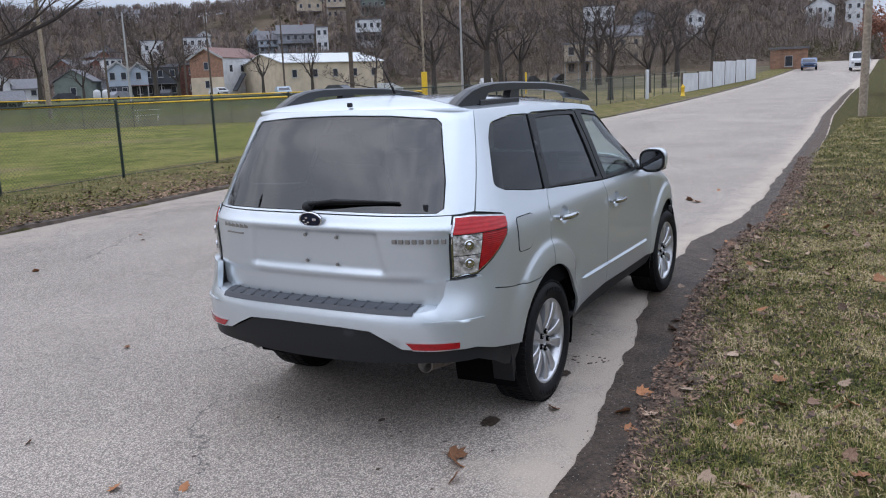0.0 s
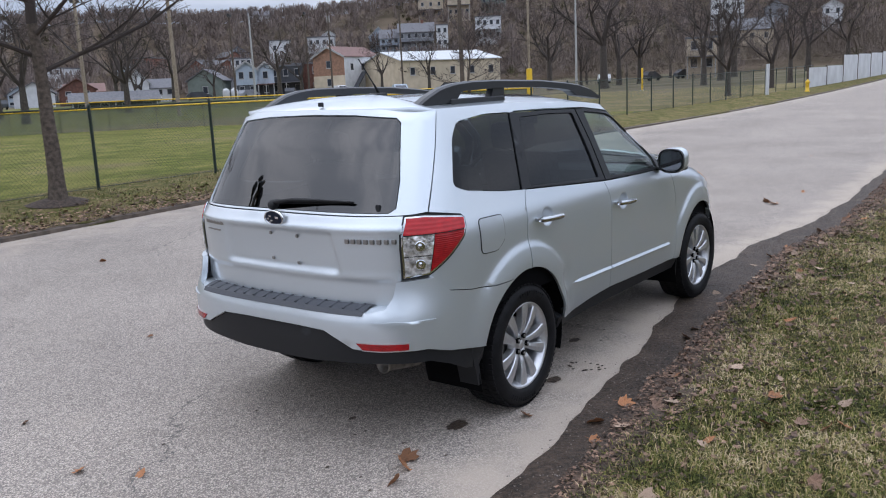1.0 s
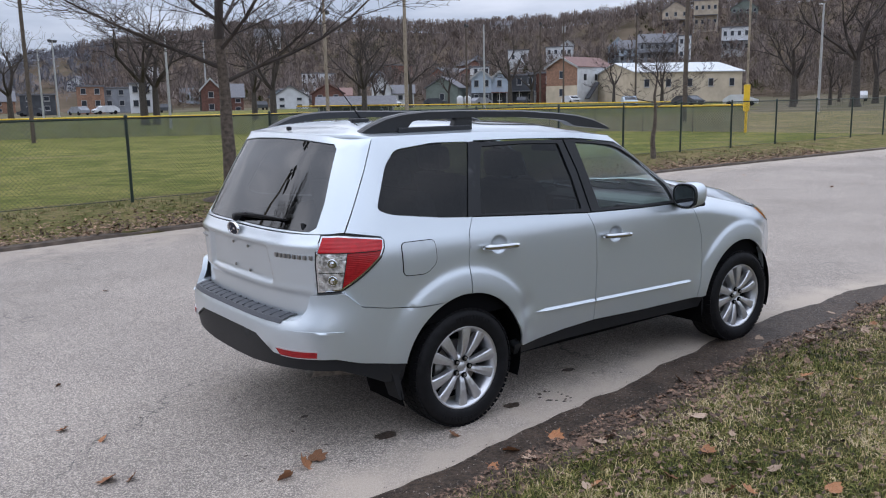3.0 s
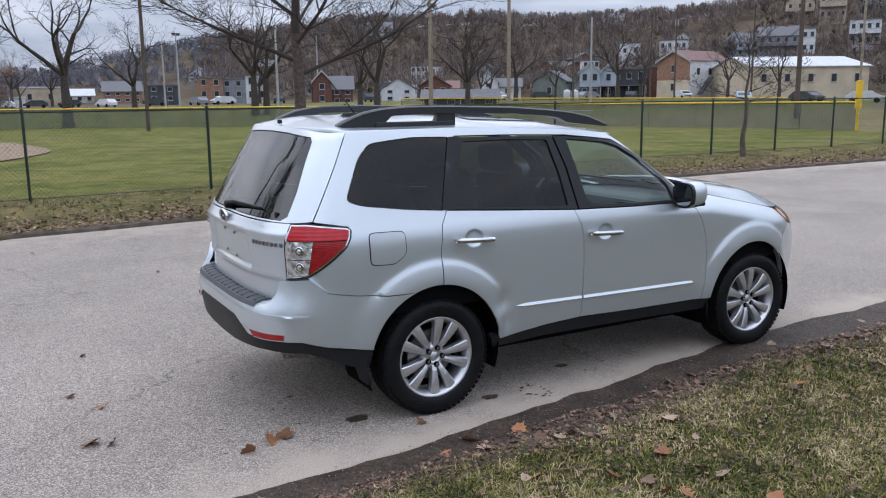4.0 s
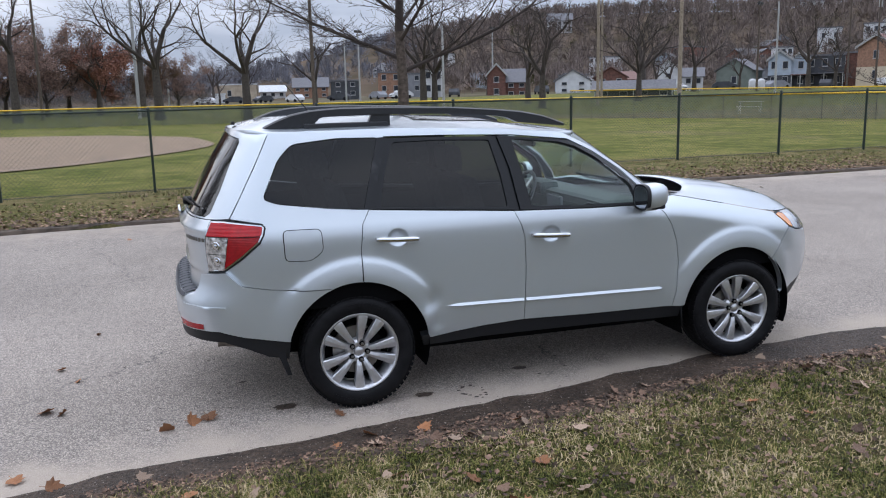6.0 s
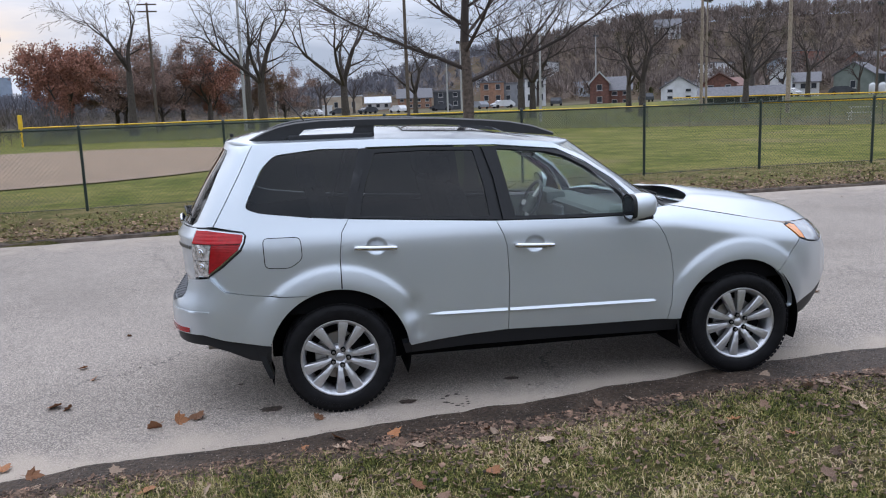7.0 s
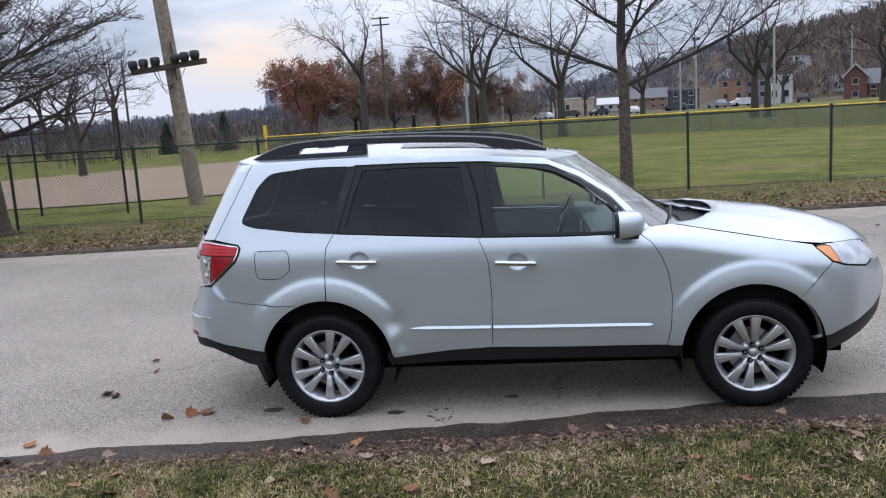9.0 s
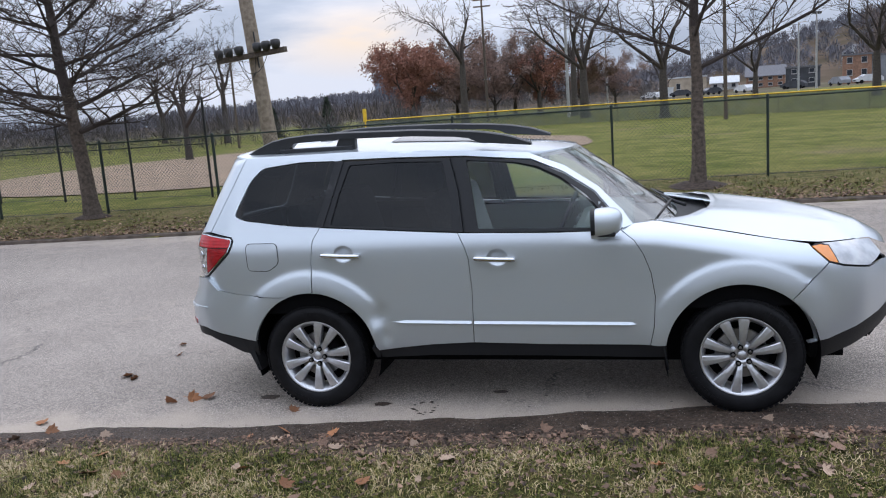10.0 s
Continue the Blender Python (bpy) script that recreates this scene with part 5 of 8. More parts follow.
bars("name_plate", -0.45, -0.70, 1.035, 0.022, 8, "bright raised bars")
bars("name_plate", 0.40, 0.60, 1.07, 0.022, 6, "bright raised bars")
bars("name_plate", 0.44, 0.58, 1.03, 0.008, 4, "small bright raised bars")
for y, z in ((0.04, 1.045), (-0.145, 1.04), (0.045, 0.915), (-0.135, 0.905)):
    v, f = lathe([(0.0, -0.004), (0.008, -0.003), (0.009, 0.004)], 10, "y")
    mesh_ob("screw", [(a[1] + recess_free(y, z).x + 0.012, a[0] + y, a[2] + z) for a in v], f, M_steel, car, "steel plate screw")


# wiper on the rear window
def rear_point(y, z, off=0.0):
    s = s_of_y(y, z, True)
    return surf(s, z, True) + surf_n(s, z, green=True) * off


segs = [(rear_point(0.03, 1.185, 0.02), rear_point(-0.12, 1.20, 0.03), 0.014, 0.011), (rear_point(-0.12, 1.20, 0.03), rear_point(-0.46, 1.205, 0.014), 0.011, 0.005)]
v, f = tube(segs, 8)
wip = mesh_ob("rear_wiper", v, f, M_black, car, "black rear wiper", smooth=True)
v, f = tube([(rear_point(-0.02, 1.19, 0.006), rear_point(-0.25, 1.20, 0.006), 0.008, 0.008), (rear_point(-0.25, 1.20, 0.006), rear_point(-0.47, 1.205, 0.006), 0.008, 0.006)], 6)
mesh_ob("blade", v, f, M_rubber, wip)
v, f = lathe([(0.0, -0.03), (0.02, -0.028), (0.026, -0.01), (0.026, 0.03)], 16, "y")
mesh_ob("wiper_pivot", [(a[1] + rear_point(0.03, 1.18).x, a[0] + 0.03, a[2] + 1.182) for a in v], f, M_black, wip, smooth=True)
part("washer_jet", box(-0.575, -0.55, -0.048, -0.026, 1.645, 1.668, 0.006), M_black, car)
part("window_clip", box(-0.80, -0.785, -0.60, -0.575, 1.165, 1.20, 0.006), M_black, car)

# antenna
ant = part("antenna", box(-0.14, -0.02, -0.03, 0.03, 1.672, 1.70, 0.014), M_black, car, "black roof antenna")
v, f = tube([(Vector((-0.06, 0, 1.695)), Vector((-0.10, 0, 1.745)), 0.009, 0.006), (Vector((-0.10, 0, 1.745)), Vector((-0.215, 0, 1.885)), 0.0045, 0.003)], 8)
mesh_ob("mast", v, f, M_black, ant, smooth=True)


def roof_rail(sy):
    """A moulded rail with a long rear foot, a middle foot and a tapering front foot."""
    top = [(-0.435, 1.638), (-0.36, 1.675), (-0.26, 1.712), (-0.15, 1.732), (0.0, 1.742), (0.25, 1.742), (0.7, 1.730), (1.0, 1.708), (1.15, 1.692), (1.30, 1.662), (1.44, 1.612)]
    low = [(-0.435, 1.625), (-0.36, 1.627), (-0.26, 1.632), (-0.15, 1.64), (-0.10, 1.69), (0.25, 1.698), (0.7, 1.688), (0.98, 1.668), (1.06, 1.654), (1.12, 1.625), (1.44, 1.592)]
    bm = bmesh.new()
    xs = spaced([(-0.435, -0.05, 14), (-0.05, 1.06, 24), (1.06, 1.44, 12)])
    rows = []
    for x in xs:
        zt, zl = lerp_table(top, x), lerp_table(low, x)
        yc = 0.565 + 0.035 * sstep(0.0, -0.43, x) * -0.5 + 0.02 * sstep(0.3, 1.44, x)
        hw = 0.033
        ring = [(-hw, zl), (-hw, zt - 0.008), (-hw * 0.55, zt), (hw * 0.55, zt), (hw, zt - 0.008), (hw, zl)]
        rows.append([bm.verts.new((x, sy * (yc + o), z)) for o, z in ring])
    for a, b in zip(rows, rows[1:]):
        for k in range(6):
            j = (k + 1) % 6
            bm.faces.new((a[k], a[j], b[j], b[k]))
    bm.faces.new(rows[0])
    bm.faces.new(list(reversed(rows[-1])))
    rail = part("roof_rail", bm, M_rail, car, "black moulded roof rail")
    bm = bmesh.new()
    pts = [(0.17, 1.62), (0.215, 1.72), (0.315, 1.72), (0.315, 1.62)]
    a = [bm.verts.new((x, sy * 0.545, z)) for x, z in pts]
    b = [bm.verts.new((x, sy * 0.588, z)) for x, z in pts]
    for k in range(4):
        j = (k + 1) % 4
        bm.faces.new((a[k], a[j], b[j], b[k]))
    bm.faces.new(a)
    bm.faces.new(list(reversed(b)))
    part("foot", bm, M_rail, rail)
    part("foot_plate", box(-0.2, 0.3, sy * 0.535, sy * 0.598, 1.625, 1.655, 0.006), M_rail, rail)


M_rail = mat("satin_black_rail", (0.022, 0.024, 0.028), 0.38, var=0.1, scale=40)
roof_rail(-1)
roof_rail(1)


def handle(x0, x1, z0, z1, sy):
    h = new("door_handle")
    h.parent = car
    tagged(h, "chrome door handle")
    y = 0.905
    bm = bmesh.new()
    n = 10
    rows = []
    for i in range(n + 1):
        t = i / n
        x, z = x0 + (x1 - x0) * t, z0 + (z1 - z0) * t
        bow = 0.012 * math.sin(math.pi * t)
        hh = 0.014 if 0.08 < t < 0.92 else 0.010
        rows.append([bm.verts.new((x, sy * (y + bow + o), z + dz)) for o, dz in ((-0.012, -hh), (0.004, -hh), (0.009, 0), (0.004, hh), (-0.012, hh))])
    for a, b in zip(rows, rows[1:]):
        for k in range(5):
            j = (k + 1) % 5
            bm.faces.new((a[k], a[j], b[j], b[k]))
    bm.faces.new(rows[0])
    bm.faces.new(list(reversed(rows[-1])))
    part("grip", bm, M_chrome, h, smooth=True)
    for x, z in ((x0 + 0.012, z0), (x1 - 0.012, z1)):
        part("mount", box(x - 0.012, x + 0.012, sy * 0.862, sy * 0.90, z - 0.010, z + 0.010, 0.004), M_chrome, h)


for sy in (-1, 1):
    handle(0.135, 0.385, 1.0, 0.988, sy)
    handle(1.10, 1.345, 0.955, 0.942, sy)


def mirror(sy):
    """A door mirror: shell, glass and foot."""
    m = new("door_mirror")
    m.parent = car
    tagged(m, "silver door mirror with a black foot")
    bm = bmesh.new()
    bmesh.ops.create_uvsphere(bm, u_segments=24, v_segments=16, radius=1.0)
    for v in bm.verts:
        x, y, z = v.co
        q = lambda c, e: math.copysign(abs(c) ** e, c)
        v.co = (1.862 + 0.112 * q(x, 0.8) - (0.03 if x < -0.2 else 0) * abs(x), sy * (0.955 + 0.09 * q(y, 0.7)), 1.15 + 0.085 * q(z, 0.75) + 0.012 * x)
    bmesh.ops.bisect_plane(bm, geom=bm.verts[:] + bm.edges[:] + bm.faces[:], plane_co=(1.80, 0, 0), plane_no=(-1, 0, 0), clear_outer=True)
    part("shell", bm, M_paint, m, smooth=True)
    v, f = lathe([(0.0, 0.0), (0.9, 0.0), (1.0, 0.0)], 28, "y")
    mesh_ob("mirror_glass", [(1.80 + a[1], sy * (0.955 + 0.076 * math.copysign(abs(a[0]) ** 0.7, a[0])), 1.15 + 0.066 * math.copysign(abs(a[2]) ** 0.7, a[2])) for a in v], f, M_mirror, m)
    mesh_ob("bezel", [(1.803 + a[1], sy * (0.955 + 0.089 * math.copysign(abs(a[0]) ** 0.7, a[0])), 1.15 + 0.08 * math.copysign(abs(a[2]) ** 0.7, a[2])) for a in lathe([(0.86, -0.002), (1.0, -0.004), (1.02, 0.02)], 28, "y")[0]], lathe([(0.86, 0), (1.0, 0), (1.02, 0)], 28, "y")[1], M_black, m)
    part("foot", box(1.84, 1.92, sy * 0.83, sy * 0.99, 1.078, 1.105, 0.012), M_black, m)
    part("underside", box(1.83, 1.935, sy * 0.88, sy * 1.03, 1.078, 1.108, 0.014), M_black, m)


mirror(-1)
mirror(1)

# exhaust, flaps
for y in (-0.53, 0.53):
    v, f = tube([(Vector((-0.5, y, 0.36)), Vector((-0.74, y, 0.405)), 0.034, 0.037)], 18)
    ex = mesh_ob("exhaust", v, f, M_pipe, car, "dull steel exhaust tailpipe", smooth=True)
    v, f = lathe([(0.037, 0.0), (0.041, -0.03), (0.036, -0.03), (0.033, 0.05), (0.0, 0.05)], 18, "y")
    mesh_ob("tip", [(a[1] - 0.735, a[0] + y, a[2] + 0.405) for a in v], f, M_pipe, ex, smooth=True)
# silencer, near-black for the shade under the bumper instead of bare steel
part("silencer", box(-0.72, -0.40, -0.5, 0.45, 0.40, 0.5, 0.04), M_dark, car, "silencer box in shadow black")
for sy in (-1, 1):
    for x, z0, z1, lean in ((-0.43, 0.24, 0.46, 0.05), (2.17, 0.25, 0.42, 0.0)):
        bm = bmesh.new()
        w = 0.05 if lean else 0.012
        for y in (0.745, 0.858):
            for dx in (0, w):
                bm.verts.new((x + dx - lean, sy * y, z1))
                bm.verts.new((x + 0.03 + 0.5 * dx, sy * (y - 0.02), z0))
        bmesh.ops.convex_hull(bm, input=bm.verts)
        part("mud_flap", bm, M_black, car, "black mud flap")


# ---- cabin ----
def rounded_block(name, x0, x1, y0, y1, z0, z1, material, parent, lean=0.0, bevel=0.05):
    bm = box(x0, x1, y0, y1, z0, z1, bevel)
    for v in bm.verts:
        v.co.x -= lean * (v.co.z - z0)
    return part(name, bm, material, parent, smooth=False)


def seat(x, y, w):
    s = new("seat")
    s.parent = car
    tagged(s, "dark grey cloth car seat")
    rounded_block("cushion", x, x + 0.5, y - w / 2, y + w / 2, 0.62, 0.80, M_seat, s)
    rounded_block("backrest", x - 0.06, x + 0.08, y - w / 2, y + w / 2, 0.76, 1.30, M_seat, s, 0.28)
    for k in (-0.06, 0.06):
        v, f = tube([(Vector((x - 0.14, y + k, 1.28)), Vector((x - 0.17, y + k, 1.38)), 0.006, 0.006)], 6)
        mesh_ob("headrest_post", v, f, M_chrome, s)
    rounded_block("headrest", x - 0.24, x - 0.12, y - 0.14, y + 0.14, 1.32, 1.49, M_seat, s, 0.1, 0.05)


seat(0.93, -0.37, 0.5)
seat(0.93, 0.37, 0.5)
seat(0.08, -0.37, 0.5)
seat(0.08, 0.37, 0.5)
dash = rounded_block("dashboard", 1.72, 2.08, -0.72, 0.72, 0.80, 1.10, M_cabin, car, 0.15, 0.06)
part("centre_console", box(1.15, 1.75, -0.12, 0.12, 0.60, 0.86, 0.03), M_cabin, dash)
part("screen", box(1.655, 1.68, -0.11, 0.11, 0.95, 1.07, 0.01), M_screen, dash, "small dashboard screen")
part("instrument_hood", box(1.64, 1.80, 0.2, 0.55, 1.05, 1.15, 0.04), M_cabin, dash)
for y in (-0.55, 0.0, 0.62):
    part("air_vent", box(1.665, 1.69, y - 0.07, y + 0.07, 1.02, 1.075, 0.012), M_black, dash)
wheel_m = pose(1.56, 0.37, 1.04, 0, -65, 0)
v, f = [], []
nn, mm = 36, 8
for i in range(nn):
    a = 2 * math.pi * i / nn
    for k in range(mm):
        b = 2 * math.pi * k / mm
        r = 0.185 + 0.014 * math.cos(b)
        v.append(wheel_m @ Vector((r * math.cos(a), r * math.sin(a), 0.014 * math.sin(b))))
for i in range(nn):
    for k in range(mm):
        f.append((i * mm + k, ((i + 1) % nn) * mm + k, ((i + 1) % nn) * mm + (k + 1) % mm, i * mm + (k + 1) % mm))
sw = mesh_ob("steering_wheel", v, f, M_pad, car, "grey steering wheel", smooth=True)
part("wheel_boss", box(-0.07, 0.07, -0.08, 0.08, -0.03, 0.012, 0.02, m=wheel_m), M_cabin, sw)
for a in (0, 120, 240):
    part("wheel_spoke", box(0.05, 0.18, -0.02, 0.02, -0.01, 0.008, 0.004, m=wheel_m @ Matrix.Rotation(radians(a + 90), 4, "Z")), M_alloy, sw)
part("rear_view_mirror", box(1.44, 1.47, -0.12, 0.12, 1.43, 1.49, 0.015), M_black, car, "inside rear-view mirror")
part("headliner", box(-0.42, 1.2, -0.52, 0.52, 1.575, 1.59, 0.0), M_cabin, car, "grey roof lining")
part("cabin_floor", box(-0.7, 1.9, -0.75, 0.75, 0.60, 0.63), M_seat, car)
part("load_floor", box(-0.78, -0.12, -0.68, 0.68, 0.70, 0.75), M_seat, car)
for sy in (-1, 1):
    part("door_lining", box(0.1, 1.95, sy * 0.79, sy * 0.80, 0.62, 1.07), M_cabin, car)
    part("sun_visor", box(1.32, 1.45, sy * 0.18, sy * 0.5, 1.52, 1.535, 0.004), M_cabin, car)
# wipers and cowl trim before the windscreen
for y0, y1 in ((-0.62, -0.08), (0.02, 0.62)):
    zb = 1.115
    pa = surf(s_of_y(y0, zb, True, front=True), zb, True) + Vector((0.02, 0, 0.02))
    pb = surf(s_of_y(y1, zb + 0.02, True, front=True), zb + 0.02, True) + Vector((0.02, 0, 0.02))
    v, f = tube([(pa, pb, 0.008, 0.011), (pb, pb + Vector((0.09, -0.05, -0.03)), 0.012, 0.014)], 8)
    mesh_ob("wiper", v, f, M_black, car, "black windscreen wiper", smooth=True)
for o in list(body.children):
    o.parent = car
    if o.name.split(".")[0] in ("windscreen", "front_door_glass", "rear_door_glass", "quarter_glass", "rear_window"):
        o.visible_shadow = False
bpy.data.objects.remove(body)


# ---- fence along the far verge ----
def chain_link(a, b, z0, z1, pitch, r):
    """Crossing wires of one bay as thin prisms."""
    d = b - a
    length = Vector((d.x, d.y, 0)).length
    ex = Vector((d.x, d.y, 0)) / length
    nrm = Vector((-ex.y, ex.x, 0))
    h = z1 - z0
    verts, faces = [], []

    def at(u, v):
        return a + ex * u + Vector((0, 0, z0 + v + (d.z * u / length)))

    for sgn in (1, -1):
        u = -h if sgn > 0 else 0.0
        while u < (length if sgn > 0 else length + h):
            u0, v0, u1, v1 = u, 0.0, u + sgn * h, h
            for _ in range(1):
                if sgn > 0:
                    if u0 < 0:
                        v0, u0 = -u0, 0.0
                    if u1 > length:
                        v1, u1 = v1 - (u1 - length), length
                else:
                    if u0 > length:
                        v0, u0 = u0 - length, length
                    if u1 < 0:
                        v1, u1 = v1 + u1, 0.0
            if v1 - v0 > 0.01:
                p, q = at(u0, v0) + nrm * (0.002 * sgn), at(u1, v1) + nrm * (0.002 * sgn)
                t = (q - p).normalized()
                side = t.cross(nrm).normalized() * r
                k = len(verts)
                for e in (p, q):
                    verts += [e - side, e + side, e + nrm * r * 1.4]
                faces += [(k, k + 1, k + 4, k + 3), (k + 1, k + 2, k + 5, k + 4), (k + 2, k, k + 3, k + 5)]
            u += pitch
    return verts, faces


def build_fence(posts, height, material, wire, label, cap=None, post_r=0.03, pitch=0.075, mid=False, low=True, wire_r=0.0022, wired=None):
    f = thing("fence", label, "fence", at=posts[0])
    o = posts[0]
    for p in posts:
        v, fc = tube([(p - o - Vector((0, 0, 0.1)), p - o + Vector((0, 0, height + 0.02)), post_r, post_r)], 10)
        mesh_ob("post", v, fc, material, f, smooth=True)
        v, fc = lathe([(0.0, height + 0.05), (post_r * 0.7, height + 0.04), (post_r * 1.15, height + 0.02), (post_r * 1.15, height)], 10, "z")
        mesh_ob("post_cap", [Vector(q) + p - o for q in v], fc, material, f, smooth=True)
    for i, (a, b) in enumerate(zip(posts, posts[1:])):
        v, fc = tube([(a - o + Vector((0, 0, height - 0.02)), b - o + Vector((0, 0, height - 0.02)), 0.021, 0.021)], 8)
        mesh_ob("top_rail", v, fc, material, f, smooth=True)
        if mid:
            v, fc = tube([(a - o + Vector((0, 0, height * 0.55)), b - o + Vector((0, 0, height * 0.55)), 0.018, 0.018)], 8)
            mesh_ob("middle_rail", v, fc, material, f, smooth=True)
        if low:
            v, fc = tube([(a - o + Vector((0, 0, 0.05)), b - o + Vector((0, 0, 0.05)), 0.006, 0.006)], 4)
            mesh_ob("tension_wire", v, fc, material, f)
        if wired is None or wired(a, b):
            v, fc = chain_link(a - o, b - o, 0.04, height - 0.02, pitch, wire_r)
            mesh_ob("chain_link", v, fc, wire, f)
    return f


POST_X = [-6.1 - 2.4 * k for k in range(8, 0, -1)] + [-6.1, -3.75, -1.35, 1.6, 4.35, 7.0, 9.7, 12.5, 15.1] + [15.1 + 2.6 * k for k in range(1, 19)]
near_posts = [Vector((x, lerp_table(FENCE, x), ground_z(x, lerp_table(FENCE, x)))) for x in POST_X]
build_fence(near_posts, 1.44, M_fence, M_fence, "dark green chain-link fence with round posts and a top rail", wired=lambda a, b: a.x < 45)

# taller fence of the ball field behind
tall = [Vector((x, y, ground_z(x, y))) for x, y in [(-25.5, 14.4), (-23.2, 14.0), (-20.9, 13.7), (-18.6, 13.4), (-16.4, 13.1), (-14.1, 12.75), (-11.9, 12.4), (-9.7, 12.05), (-7.5, 11.75)]]
build_fence(tall, 2.25, M_blackfence, M_blackfence, "tall black chain-link fence of a ball field", mid=True, pitch=0.09)

# outfield fence with its yellow cap
HOME = Vector((-9, 14, 0))


M_mesh = mat("grey_green_mesh", (0.115, 0.135, 0.115), 0.9, var=0.15, scale=2.0)


def outfield():
    pts = []
    for i in range(27):
        w = radians(5 + 97 * i / 26)
        x, y = HOME.x + 40 * math.cos(w), HOME.y + 40 * math.sin(w)
        pts.append(Vector((x, y, ground_z(x, y))))
    f = build_fence(pts, 1.2, M_blackfence, M_mesh, "low outfield fence with grey-green mesh and a yellow cap", pitch=0.13, low=False, wire_r=0.016, post_r=0.02)
    o = pts[0]
    for a, b in zip(pts, pts[1:]):
        v, fc = tube([(a - o + Vector((0, 0, 1.22)), b - o + Vector((0, 0, 1.22)), 0.042, 0.042)], 8)
        mesh_ob("yellow_cap", v, fc, M_yellow, f, "yellow plastic cap", smooth=True)
    for name, p, h in (("foul_pole", pts[0], 2.1), ("foul_pole", pts[-1], 2.05)):
        ob = thing(name, "short yellow padded foul pole beside the outfield fence", "pole", at=p)
        lo = 0.95 if p is pts[0] else 1.15
        v, fc = tube([(Vector((0, 0, lo)), Vector((0, 0, h)), 0.14, 0.14), (Vector((0, 0, h)), Vector((0, 0, h + 0.02)), 0.14, 0.02)], 12)
        mesh_ob("padding", v, fc, M_yellow, ob, smooth=True)
        v, fc = tube([(Vector((0, 0, 0)), Vector((0, 0, lo)), 0.06, 0.06)], 8)
        mesh_ob("post", v, fc, M_yellow, ob, smooth=True)
        if p is pts[0]:
            v, fc = tube([(Vector((0, 0, h)), Vector((0, 0, 9.0)), 0.05, 0.05)], 8)
            mesh_ob("pole", v, fc, M_polewood, ob, smooth=True)

    # the fence of the next field, farther off
    far = [Vector((x, y, ground_z(x, y))) for x, y in [(40.0 + 5.2 * i, 78.0 - 4.2 * i) for i in range(7)]]
    f = build_fence(far, 1.1, M_blackfence, M_mesh, "far low fence with a yellow cap across the park", pitch=0.3, low=False, wire_r=0.02, post_r=0.025)
    for a, b in zip(far, far[1:]):
        v, fc = tube([(a - far[0] + Vector((0, 0, 1.12)), b - far[0] + Vector((0, 0, 1.12)), 0.06, 0.06)], 6)
        mesh_ob("yellow_cap", v, fc, M_yellow, f, "yellow plastic cap", smooth=True)


outfield()


